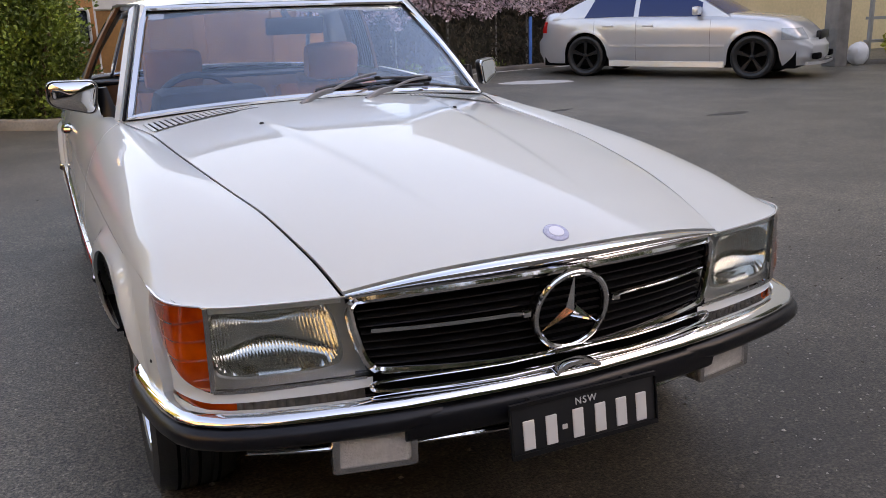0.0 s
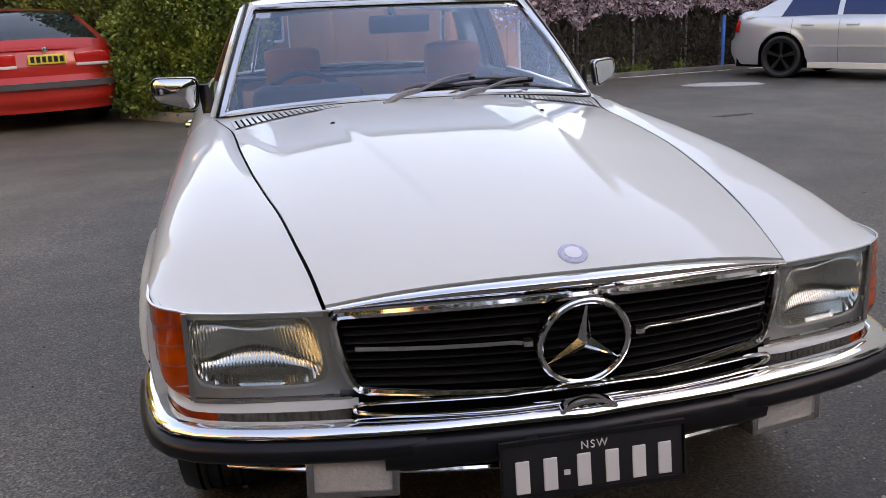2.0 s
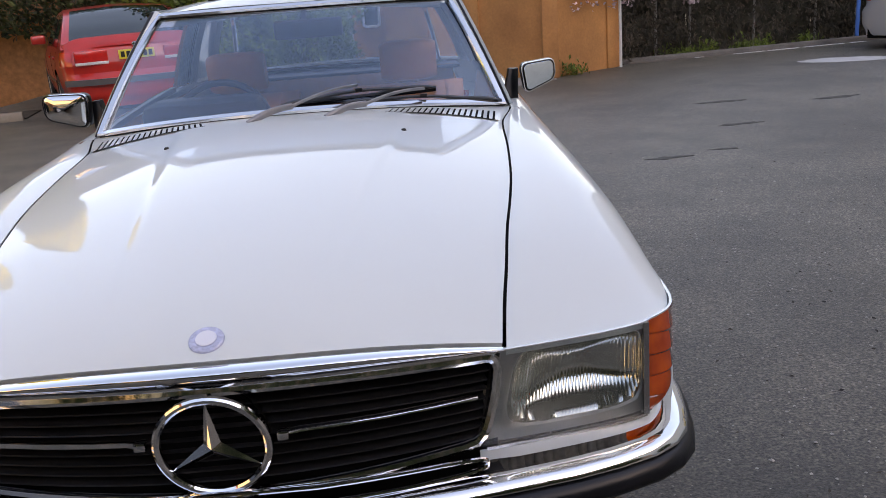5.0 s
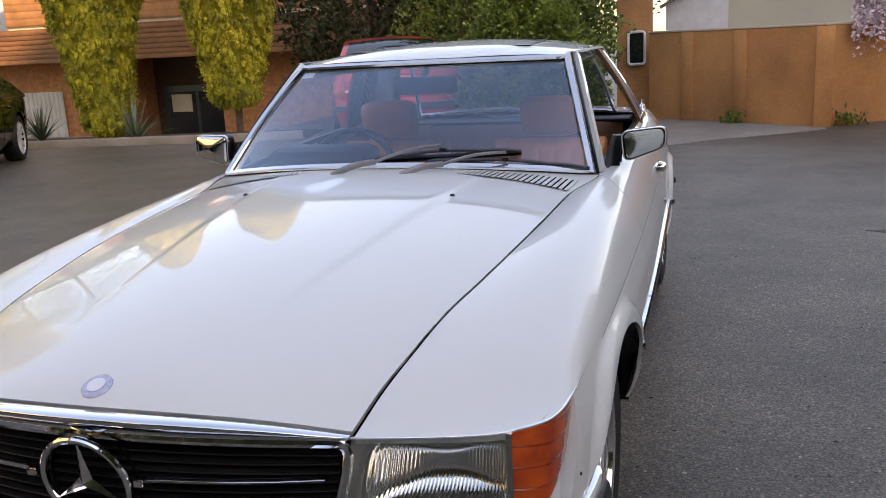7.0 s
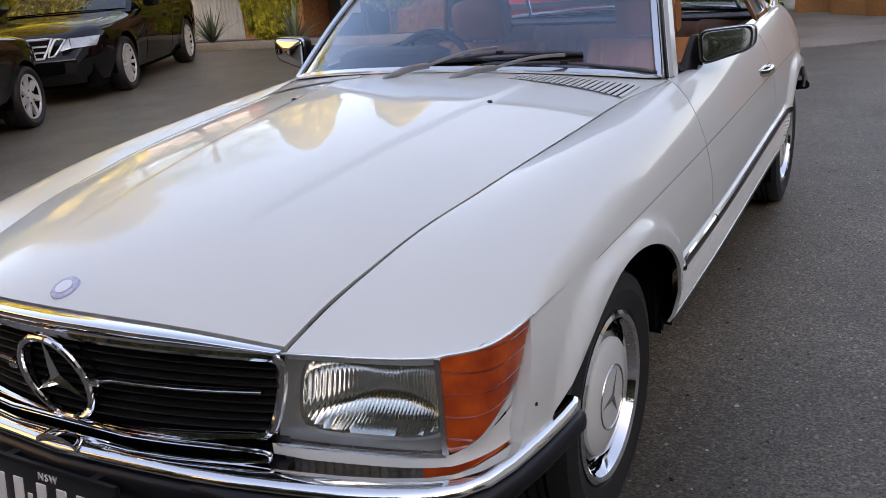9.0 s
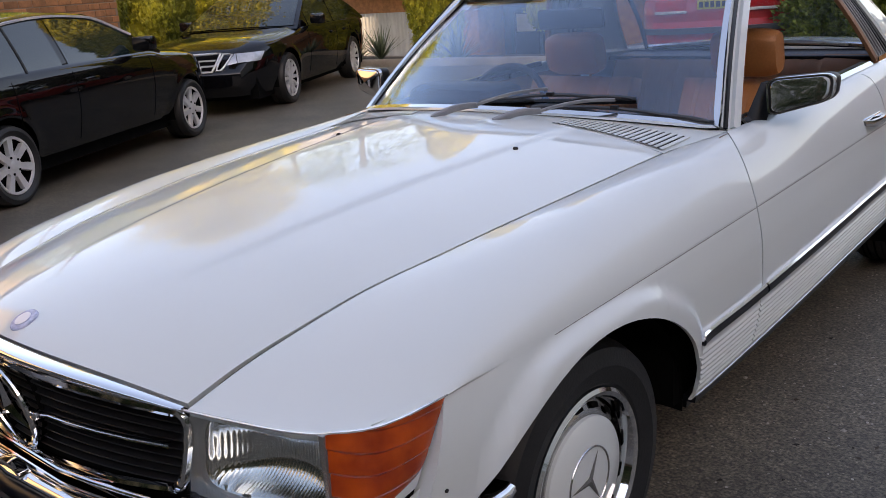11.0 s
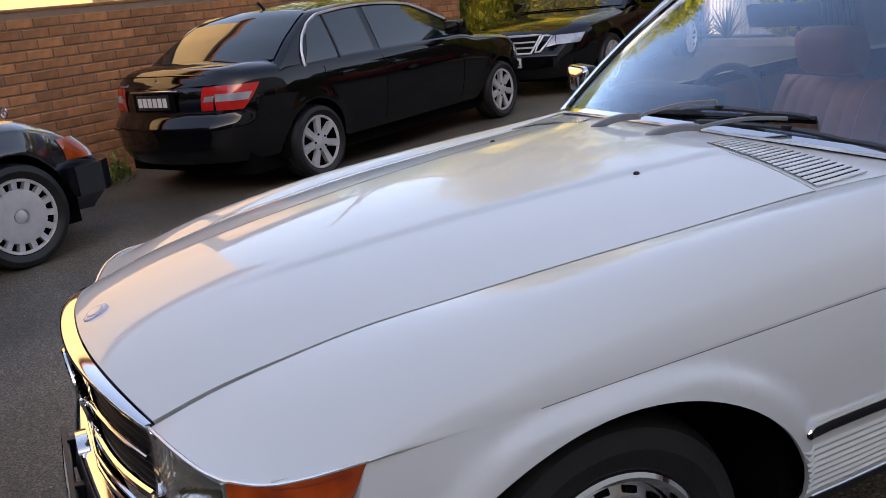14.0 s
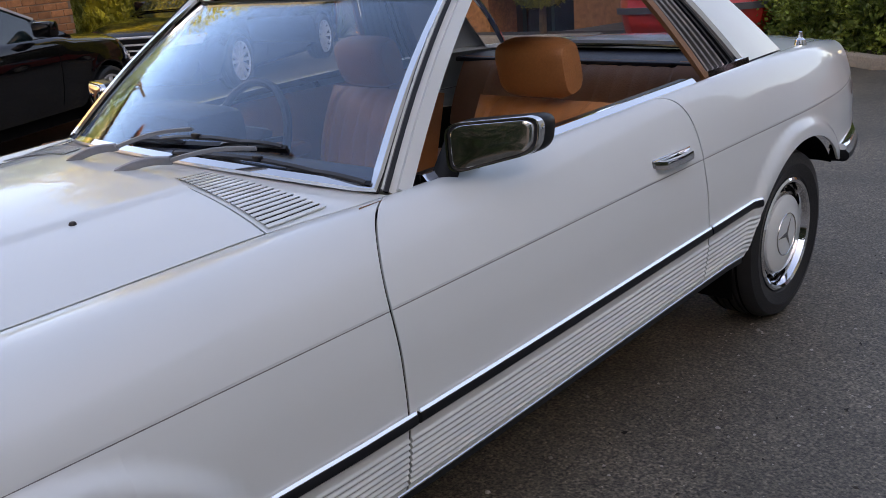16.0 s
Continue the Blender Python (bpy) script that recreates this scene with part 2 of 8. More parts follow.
SH_Z = smooth_curve([(0.22, 0.690), (0.5, 0.748), (1.0, 0.814), (1.6, 0.848), (1.9, 0.855), (2.4, 0.870), (3.2, 0.890), (4.1, 0.880), (4.7, 0.830)])
CR_X = smooth_curve([(0.22, 0.735), (0.30, 0.775), (0.40, 0.810), (0.5, 0.832), (0.8, 0.852), (1.3, 0.864), (1.9, 0.868), (2.8, 0.860), (3.7, 0.850), (4.05, 0.824), (4.3, 0.780), (4.6, 0.695)])
CR_Z = smooth_curve([(0.22, 0.684), (0.5, 0.690), (1.0, 0.708), (1.74, 0.723), (2.8, 0.737), (3.7, 0.742), (4.72, 0.735)])
SIDE = smooth_curve([(0.27, -0.022), (0.33, -0.004), (0.42, 0.014), (0.52, 0.022), (0.62, 0.018), (0.73, 0.0)])
ARCH_A, ARCH_B, ARCH_Z = 0.430, 0.366, 0.290
FRONT_Y = smooth_curve([(0.45, 0.226), (0.50, 0.236), (0.60, 0.257), (0.70, 0.284), (0.75, 0.307), (0.785, 0.332), (0.812, 0.366), (0.826, 0.420), (0.832, 0.505)])


def hood_point(x, y):
    """The bonnet: a crowned sheet with a low raised centre between two soft folds."""
    ex, ez, c = EDGE_X(y), EDGE_Z(y), HOOD_C(y)
    s = min(1.0, abs(x) / ex)
    z = c - (c - ez) * s**2.3
    fold = 0.245 + 0.13 * (y - 0.75)
    rise = 0.0050 * (1 - 1 / (1 + math.exp(-(abs(x) - fold) / 0.006))) * ease(min(1, max(0, (y - 0.25) / 0.5)))
    return Vector((x, y, z + rise))


def upper_point(y, v):
    """From the bonnet edge or waist (v = 0) over the shoulder to the side crease (v = 1)."""
    a, b, c = Vector((EDGE_X(y), EDGE_Z(y))), Vector((SH_X(y), SH_Z(y))), Vector((CR_X(y), CR_Z(y)))
    k = b * 2 - (a + c) * 0.5
    p = a * (1 - v) ** 2 + k * 2 * v * (1 - v) + c * v**2
    return Vector((p.x, y, p.y))


def arch_d(y, z):
    """How far out from an arch's rim, in shares of its size."""
    return min(math.hypot((y - c) / ARCH_A, (z - ARCH_Z) / ARCH_B) for c in (AX_F + 0.015, AX_R + 0.005))


def flare(y, z):
    d = (arch_d(y, z) - 1) * 0.38
    h = 0.15 + 0.85 * ease(min(1, max(0, (z - 0.36) / 0.24)))
    lip = 1 - ease(min(1, max(0, (d - 0.030 * h) / (0.008 + 0.036 * h))))
    return 0.020 * lip * (0.4 + 0.6 * h) * ease(min(1, max(0, (z - 0.28) / 0.12))) * ease(min(1, max(0, (CR_Z(y) - z) / 0.045)))


def sill_z(y):
    """Foot of the side panels, rising a little towards the tail."""
    return 0.308 + 0.042 * min(1.2, max(0.0, (y - 1.5) / 1.4))


def strip_z(y):
    """Middle of the rubbing strip."""
    return 0.487 + 0.033 * min(1.3, max(0.0, (y - 1.6) / 1.3)) - 0.001 * max(0, (1.5 - y) / 0.15)


def arch_z(y, low=0.298):
    low = max(low, sill_z(y))
    if y > AX_R + 0.2:
        low = 0.50
    if y < AX_F - 0.38:
        low = 0.42
    for c in (AX_F + 0.015, AX_R + 0.005):
        if abs(y - c) < ARCH_A:
            return max(low, ARCH_Z + ARCH_B * math.sqrt(1 - ((y - c) / ARCH_A) ** 2))
    return low


def side_point(y, z, ribs=True):
    x = CR_X(y) + SIDE(z) - lerp(SIDE(CR_Z(y)), SIDE(0.73), min(1, (CR_Z(y) - z) / 0.10)) + flare(y, z)
    t = (CR_Z(y) - z) / 0.45
    x -= 0.0012 * math.exp(-(((CR_Z(y) - z - 0.006) / 0.0050) ** 2)) * ease(min(1, max(0, (y - 0.62) / 0.3)))
    z0, z1 = sill_z(y) + 0.014, strip_z(y) - 0.040
    if ribs and AX_F + 0.40 < y < AX_R - 0.36 and z0 < z < z1:
        x += 0.0046 * math.sin((z - z0) / (z1 - z0) * math.pi * 8) ** 2
    return Vector((x, y, z))


def arch_columns(y0, y1, n):
    """Stations along the side, closer together where a wheel arch is cut out."""
    ys = [lerp(y0, y1, i / n) for i in range(n + 1)]
    for c in (AX_F + 0.015, AX_R + 0.005):
        ys += [c + ARCH_A * 0.9998 * math.sin(lerp(-math.pi / 2, math.pi / 2, i / 28)) for i in range(29)]
        ys += [c - ARCH_A - 0.001, c + ARCH_A + 0.001]
    ys = sorted(q for q in ys if y0 <= q <= y1)
    out = [ys[0]]
    for q in ys[1:]:
        if q - out[-1] > 0.0008:
            out.append(q)
    return out


def mirror_x(v, s):
    return Vector((v.x * s, v.y, v.z))


coupe = thing("coupe", "ivory white classic two-door coupe with chrome grille, parked on asphalt", "car")


def side_panel(name, s, y0, y1, shear0, shear1, low=0.298, rows=150):
    """The sheet below the side crease, with its arch cut and a turned-in lip."""
    g = Geo()
    cols = arch_columns(y0, y1, 40)
    n = len(cols)

    def fn(u, v):
        y = cols[min(n - 1, int(round(u * (n - 1))))]
        k = (y - y0) / (y1 - y0)
        zl = arch_z(y, low)
        z0, z1, zc = sill_z(y) + 0.014, strip_z(y) - 0.040, CR_Z(y)
        if v < 0.36:
            z = lerp(zc, z1, v / 0.36)
        elif v < 0.95:
            z = lerp(z1, z0, (v - 0.36) / 0.59)
        else:
            z = lerp(z0, sill_z(y), (v - 0.95) / 0.05)
        z = max(z, zl)
        yy = y + shear0(z) * (1 - k) ** 4 + shear1(z) * k**4
        return mirror_x(side_point(yy, z), s)

    base = len(g.v)
    g.grid(fn, n - 1, rows)
    w = rows + 1
    for run, deep in (([i * w + rows for i in range(n)], 0.009), ([j for j in range(w)], 0.035), ([(n - 1) * w + j for j in range(w)], 0.035)):
        st = len(g.v)
        g.v += [Vector((g.v[i].x - s * deep, g.v[i].y, g.v[i].z)) for i in run]
        for k in range(len(run) - 1):
            g.f.append((run[k], run[k + 1], st + k + 1, st + k))
    return g


def gap_front(v):
    return 1.738 + 0.150 * (1 - v) ** 1.6


def gap_rear(v):
    return 2.985 - 0.16 * (1 - v) ** 2.2


zero = lambda z: 0.0
GAP = 0.0032
# bonnet, ending at the cowl behind the washer jets
g = Geo()


def bonnet(u, v):
    s = v * 2 - 1
    y0 = 0.160 + 0.079 * abs(s) ** 2.2
    y1 = 1.655 - 0.028 * abs(s) ** 3
    y = lerp(y0, y1, u)
    return hood_point(s * (EDGE_X(y) - GAP), y)


g.panel(bonnet, 70, 150, 0.016)
g.to("bonnet", PAINT, coupe)


def cowl_front(s):
    return 1.661 - 0.028 * abs(s) ** 3


def cowl_rear(s):
    return 1.735 + 0.165 * abs(s) ** 2.2


def cowl(u, v):
    s = v * 2 - 1
    y = lerp(cowl_front(s), cowl_rear(s), u)
    x = s * (EDGE_X(min(y, 1.9)) - GAP)
    c, e = HOOD_C(min(y, 1.75)), EDGE_Z(y)
    return Vector((x, y, c - (c - e) * abs(s) ** 2.3 - 0.001))


Geo().panel(cowl, 10, 48, 0.014).to("cowl", PAINT, coupe)
# cowl ventilation grilles: near-black sheet for the shaded slots, under body-coloured slats
for s in (-1, 1):
    bed = Geo()

    def vent(u, v, lift=0.0022):
        x = s * (lerp(0.292, 0.652, u) + 0.016 * (v - 0.5))
        k = min(1, abs(x) / EDGE_X(1.7))
        y = lerp(cowl_front(k) + 0.010, cowl_front(k) + lerp(0.068, 0.140, u), v)
        c, e = HOOD_C(min(y, 1.75)), EDGE_Z(y)
        return Vector((x, y, c - (c - e) * (abs(x) / (EDGE_X(min(y, 1.9)) - GAP)) ** 2.3 + lift))

    bed.grid(vent, 34, 8)
    vb = bed.to("air_vent", MATTBLACK, coupe, "slotted cowl air vent")
    for i in range(20):
        a = Geo()
        u, du = (i + 0.5) / 19.5 - 0.012, 0.0155
        a.grid(lambda p, q: vent(min(1.01, max(-0.01, u + (p * 2 - 1) * du)), lerp(-0.02, 1.02, q), 0.0040), 2, 8)
        a.grid(lambda p, q: vent(min(1.01, max(-0.01, u + du)), lerp(-0.02, 1.02, q), lerp(0.0040, 0.0010, p)), 1, 8)
        a.grid(lambda p, q: vent(min(1.01, max(-0.01, u - du)), lerp(-0.02, 1.02, q), lerp(0.0040, 0.0010, p)), 1, 8)
        a.to("slat", PAINT, vb)

for s in (-1, 1):
    # near-black strips under the panel gaps, in place of the shade in them
    Geo().sweep([(s * EDGE_X(y), y, EDGE_Z(y) - 0.0060 - 0.005 * max(0, (0.55 - y) / 0.3)) for y in [lerp(0.30, 1.86, i / 40) for i in range(41)]], [(-0.007, -0.008), (0.007, -0.008), (0.0031, 0.001), (0.0031, 0.003), (-0.0031, 0.003), (-0.0031, 0.001)]).to("bonnet_gap_shade", MATTBLACK, coupe)
    for gapfn in (gap_front, gap_rear):
        pts = [mirror_x(upper_point(gapfn(i / 12), i / 12), s) - Vector((s * 0.007, 0, 0.010 * (1 - i / 12))) for i in range(13)]
        pts += [mirror_x(side_point(gapfn(1), lerp(CR_Z(gapfn(1)), sill_z(gapfn(1)) + 0.006, i / 10), False), s) - Vector((s * 0.006, 0, 0)) for i in range(1, 11)]
        Geo().sweep(pts, [(-0.007, -0.003), (0.007, -0.003), (0.007, 0.002), (-0.007, 0.002)], up=Vector((s, 0, 0.3))).to("door_gap_shade", MATTBLACK, coupe)
    # wing above the crease
    def wing(u, v):
        xt = lerp(0.490, 0.832, v**0.85)
        y0 = FRONT_Y(xt)
        y1 = gap_front(v) - GAP
        y = lerp(y0, y1, u)
        p = upper_point(y, v)
        k = 1 - ease(min(1, u / 0.22))
        if k > 0:
            q = upper_point(y0, v)
            p += (Vector((xt, y0, lerp(0.690, CR_Z(y0), v**3))) - q) * k * (1 - v**40)
        p.x += GAP * (1 - v) ** 6
        return mirror_x(p, s)

    body = Geo().panel(wing, 64, 24, 0.016, "lrt")
    low = side_panel("wing", s, 0.50, gap_front(1) - GAP, lambda z: -0.075 * min(1, max(0, (0.69 - z) / 0.18)), zero)
    body.v, base = body.v + low.v, len(body.v)
    body.f += [tuple(i + base for i in f) for f in low.f]
    body.to("front_wing", PAINT, coupe)

    # door
    def doortop(u, v):
        y = lerp(gap_front(v) + GAP, gap_rear(v) - GAP, u)
        return mirror_x(upper_point(y, v), s)

    door = Geo().panel(doortop, 40, 18, 0.016, "lrt")
    low = side_panel("door", s, gap_front(1) + GAP, gap_rear(1) - GAP, zero, zero)
    door.v, base = door.v + low.v, len(door.v)
    door.f += [tuple(i + base for i in f) for f in low.f]
    door_ob = door.to("door", PAINT, coupe)

    # rear quarter
    def quarter(u, v):
        y = lerp(gap_rear(v) + GAP, 4.61 - 0.05 * v, u)
        return mirror_x(upper_point(y, v), s)

    q = Geo().panel(quarter, 50, 18, 0.016, "lrt")
    low = side_panel("quarter", s, gap_rear(1) + GAP, 4.56, zero, zero, 0.298)
    q.v, base = q.v + low.v, len(q.v)
    q.f += [tuple(i + base for i in f) for f in low.f]
    q.to("rear_quarter", PAINT, coupe)

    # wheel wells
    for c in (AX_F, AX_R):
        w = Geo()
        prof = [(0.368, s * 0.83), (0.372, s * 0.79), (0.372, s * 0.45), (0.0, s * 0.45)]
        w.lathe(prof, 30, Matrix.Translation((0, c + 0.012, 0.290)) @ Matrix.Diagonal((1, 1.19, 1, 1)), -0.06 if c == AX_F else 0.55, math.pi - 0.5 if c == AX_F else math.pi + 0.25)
        # near-black box behind the front wheel, in place of the well's deep shade
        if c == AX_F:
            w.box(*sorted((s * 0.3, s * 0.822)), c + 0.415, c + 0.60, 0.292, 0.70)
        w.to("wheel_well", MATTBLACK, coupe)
    # dark strip below the sill
    Geo().sweep([(s * 0.815, y, sill_z(y) - 0.020) for y in (AX_F + 0.475, 1.9, 2.4, 2.9, AX_R - 0.43)], [(-0.02, -0.022), (0.014, -0.022), (0.016, 0.016), (-0.02, 0.016)]).to("sill", RUBBER, coupe, "black sill edge")

    # side rubbing strip: dark rubber with a slanting chrome upper edge
    for y0, y1, tip in ((1.346, gap_front(1) + 0.012, 1), (gap_front(1) + 0.022, gap_rear(1) - 0.004, 0), (gap_rear(1) + 0.004, AX_R - 0.372, 0)):
        rub, bright = Geo(), Geo()
        n = 18
        for gg, prof in ((rub, [(-0.006, -0.016), (0.007, -0.016), (0.013, -0.010), (0.014, 0.002), (0.010, 0.009), (-0.006, 0.011)]), (bright, [(-0.006, 0.0085), (0.0108, 0.0085), (0.0112, 0.0105), (0.0070, 0.0158), (-0.006, 0.0158)])):
            for i in range(n + 1):
                y = lerp(y0, y1, i / n) if i > 2 else y0 + (0.0, 0.006, 0.022)[i]
                k = (0.30, 0.72, 1.0)[i] if tip and i < 3 else 1.0
                p = side_point(y, strip_z(y), False)
                gg.v += [mirror_x(p + Vector((max(a_, -0.006) * (k if a_ > 0 else 1), 0, b_ * k)), s) for a_, b_ in prof]
            w_ = len(prof)
            gg.f += [(i * w_ + j, i * w_ + (j + 1) % w_, (i + 1) * w_ + (j + 1) % w_, (i + 1) * w_ + j) for i in range(n) for j in range(w_)]
            gg.f += [tuple(range(w_)), tuple(n * w_ + j for j in range(w_))]
        r = rub.to("rubbing_strip", RUBBER, coupe, "black rubber side strip with a chrome edge")
        bright.to("chrome_edge", CHROME, r)
    # bright line along the foot of the ribbed panel
    Geo().sweep([mirror_x(side_point(y, sill_z(y) + 0.002, False), s) for y in [lerp(AX_F + 0.47, AX_R - 0.43, i / 20) for i in range(21)]], [(-s * 0.006, -0.003), (s * 0.003, -0.003), (s * 0.003, 0.0), (s * 0.001, 0.002), (-s * 0.006, 0.002)]).to("sill_trim", DULLCHROME, coupe)
    Geo().sweep([mirror_x(side_point(y, sill_z(y) - 0.006, False), s) for y in [lerp(AX_F + 0.47, AX_R - 0.43, i / 20) for i in range(21)]], [(-s * 0.030, -0.014), (s * 0.001, -0.014), (s * 0.0035, 0.002), (-s * 0.030, 0.002)]).to("sill_edge", RUBBER, coupe)

    # fine grey strip in place of the shade under the side crease
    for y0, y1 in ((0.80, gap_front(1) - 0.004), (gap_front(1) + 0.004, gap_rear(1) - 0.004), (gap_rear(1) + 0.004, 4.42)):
        Geo().sweep([mirror_x(side_point(y, CR_Z(y) - 0.006, False), s) for y in [lerp(y0, y1, i / 24) for i in range(25)]], [(-s * 0.003, -0.0012), (s * 0.0004, -0.0012), (s * 0.0004, 0.0012), (-s * 0.003, 0.0012)]).to("crease_shade_line", CREASE_SHADE, coupe)
    # door handle
    hp = mirror_x(upper_point(2.82, 0.88), s) - Vector((0, 0, 0.012))
    hd = Geo()
    path = [hp + Vector((s * d, yy, 0.0)) for yy, d in ((-0.085, 0.004), (-0.07, 0.026), (0.0, 0.032), (0.065, 0.026), (0.085, 0.004))]
    hd.sweep(path, [(-0.008, -0.011), (0.008, -0.011), (0.009, 0.0), (0.006, 0.011), (-0.006, 0.011), (-0.009, 0)])
    hd.box(hp.x - 0.006, hp.x + 0.006, hp.y - 0.10, hp.y + 0.10, hp.z - 0.018, hp.z + 0.016, 0.004)
    hd.to("handle", CHROME, door_ob, "chrome pull handle")

    # door mirror: black housing and wedge-shaped foot, chrome plate on its front, glass at the back
    quad = [Vector((0.764, 1.031)), Vector((0.927, 1.033)), Vector((0.927, 0.951)), Vector((0.778, 0.913))]
    mc = Vector((0.852, 0.983))

    def rounded(shrink, radius, push):
        """The mirror's outline with its corners rounded, shrunk towards its middle."""
        pts = []
        for i in range(4):
            c0, cp, cn = quad[i], quad[i - 1], quad[(i + 1) % 4]
            d0, d1 = (cp - c0).normalized(), (cn - c0).normalized()
            for k in range(7):
                t = k / 6
                q = (c0 + d0 * radius) * (1 - t) ** 2 + c0 * 2 * t * (1 - t) + (c0 + d1 * radius) * t * t
                q = mc + (q - mc) * (1 - shrink) * (0.90 if s > 0 else 1.07) + Vector((0 if s > 0 else 0.010, -0.013 if s > 0 else -0.010))
                pts.append(Vector((s * q.x, (2.095 if s > 0 else 2.070) + push + (0.95 if s > 0 else 0.20) * (q.x - 0.852) + (0.20 if s > 0 else -0.06) * (q.y - 0.98), q.y)))
        return pts

    def skin(rings, cap_first=False, cap_last=False):
        gg = Geo()
        m_ = len(rings[0])
        for r_ in rings:
            gg.v += r_
        for k in range(len(rings) - 1):
            for i in range(m_):
                j = (i + 1) % m_
                gg.f.append((k * m_ + i, k * m_ + j, (k + 1) * m_ + j, (k + 1) * m_ + i))
        if cap_first:
            gg.f.append(tuple(range(m_)))
        if cap_last:
            gg.f.append(tuple((len(rings) - 1) * m_ + i for i in range(m_)))
        return gg

    mirror = skin([rounded(0.16, 0.028, -0.004), rounded(0.05, 0.030, -0.007), rounded(-0.01, 0.032, 0.003), rounded(-0.03, 0.032, 0.020), rounded(-0.02, 0.030, 0.042), rounded(0.02, 0.028, 0.048), rounded(0.05, 0.028, 0.048)], True).to("door_mirror", BLACK, coupe, "chrome-fronted door mirror in a black housing", sharp=40)
    dome = 0.12 if s > 0 else 0.8
    face = 0.13 if s > 0 else 0.08
    skin([rounded(face - 0.005, 0.031, -0.005), rounded(face, 0.031, -0.011)] + [rounded(r_, 0.029, -0.012 - 0.020 * dome * (1 - ((1 - r_) / 0.92) ** 2)) for r_ in (face + 0.02, 0.25, 0.35, 0.55, 0.75, 0.97)], False, True).to("chrome_front", CHROME, mirror)
    skin([rounded(-0.022, 0.032, 0.006), rounded(-0.018, 0.032, -0.006), rounded(0.0, 0.031, -0.009), rounded(0.045, 0.030, -0.009)]).to("chrome_rim", CHROME, mirror)
    skin([rounded(0.045, 0.028, 0.0465), rounded(0.06, 0.028, 0.0465)], False, True).to("mirror_glass", MIRROR, mirror, smooth=False)
    foot = Geo()
    foot.grid(lambda u, v: (s * lerp(lerp(0.712, 0.738, v), lerp(0.765, 0.775, v), u), lerp(2.03, 2.075, v) + 0.03 * u - 0.01 * math.sin(math.pi * u), lerp(0.893, 0.995, v) - 0.004 * u), 4, 6)
    foot.grid(lambda u, v: (s * lerp(lerp(0.712, 0.738, v), lerp(0.765, 0.775, v), u), lerp(2.11, 2.115, v) + 0.02 * u, lerp(0.893, 0.995, v) - 0.004 * u), 4, 6)
    foot.grid(lambda u, v: (s * lerp(0.712, 0.738, v), lerp(lerp(2.03, 2.075, v), lerp(2.11, 2.115, v), u), lerp(0.893, 0.995, v)), 2, 6)
    foot.grid(lambda u, v: (s * lerp(0.738, 0.775, u), lerp(2.075, 2.115, v) + 0.025 * u, 0.995 - 0.004 * u), 2, 2)
    foot.to("mirror_foot", BLACK, mirror)

# ---- radiator grille ----


def grille_y(x):
    return 0.148 + 0.40 * x * x


def frame_ring(inset):
    """Outline of the grille opening, clockwise from the upper left."""
    pts = []
    top = [(-0.445 + 0.890 * i / 28) for i in range(29)]
    for x in top:
        k = 1 - inset / 0.5
        z = 0.697 - 0.095 * x * x - inset
        pts.append(Vector((x * k, grille_y(x), z)))
    n = len(pts)
    side = [(0.462, 0.6760), (0.472, 0.666), (0.476, 0.651), (0.470, 0.612), (0.460, 0.573), (0.451, 0.547), (0.443, 0.533), (0.431, 0.522)]
    for x, z in side:
        pts.append(Vector((x - inset, grille_y(x) + 0.002, z)))
    for i in range(21):
        x = 0.410 - 0.82 * i / 20
        pts.append(Vector((x * (1 - inset / 0.5), grille_y(x) + 0.004, 0.519 - 0.012 * (1 - (x / 0.43) ** 2) + inset)))
    for x, z in reversed(side):
        pts.append(Vector((-x + inset, grille_y(x) + 0.002, z)))
    return pts


grille = Geo().tube(frame_ring(0.0), 0.0100, 8, closed=True, up=Vector((0, -1, 0))).to("grille", CHROME, coupe, "black slatted grille with a chrome frame and star ring")
# broad chrome cap along the bonnet's front edge
cap = Geo()


def capfn(u, v):
    x = (u * 2 - 1) * 0.487
    s = abs(x) / 0.487
    hy = 0.160 + 0.079 * s**2.2 - 0.003
    hz = hood_point(x, hy).z - 0.003
    fy, fz = grille_y(x) - 0.006, 0.703 - 0.095 * x * x
    roll = math.sin(math.pi * v) * (1 - 0.45 * s**4)
    return (x, lerp(hy, fy, v**1.4) - 0.027 * roll, lerp(hz, fz, v**2.1) + 0.003 * roll)


cap.grid(capfn, 48, 14)
cap.to("chrome_cap", CHROME, grille)
# side cheeks of the frame
for s in (-1, 1):
    ck = Geo()
    ck.grid(lambda u, v: (s * lerp(0.470 - 0.034 * v, 0.492 - 0.043 * v, u), grille_y(0.47) + 0.012 + 0.02 * u, lerp(0.684, 0.512, v)), 4, 8)
    ck.to("grille_cheek", BLACK, grille)
# near-black sheet stands in for the shade behind the slats
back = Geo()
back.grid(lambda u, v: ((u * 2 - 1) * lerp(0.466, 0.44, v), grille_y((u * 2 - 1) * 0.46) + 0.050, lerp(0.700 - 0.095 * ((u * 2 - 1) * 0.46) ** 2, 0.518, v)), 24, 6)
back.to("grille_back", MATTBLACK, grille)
for i in range(9):
    t = (i + 0.7) / 9.4
    sl = Geo()
    pts = []
    for j in range(25):
        u = j / 24 * 2 - 1
        x = u * (0.462 - 0.026 * t)
        z = lerp(0.700 - 0.095 * x * x, 0.520, t)
        pts.append((x, grille_y(x) + 0.022, z))
    sl.sweep(pts, [(-0.016, 0.006), (0.012, -0.002), (0.012, -0.005), (-0.016, 0.002)])
    sl.to("slat", BLACK, grille)
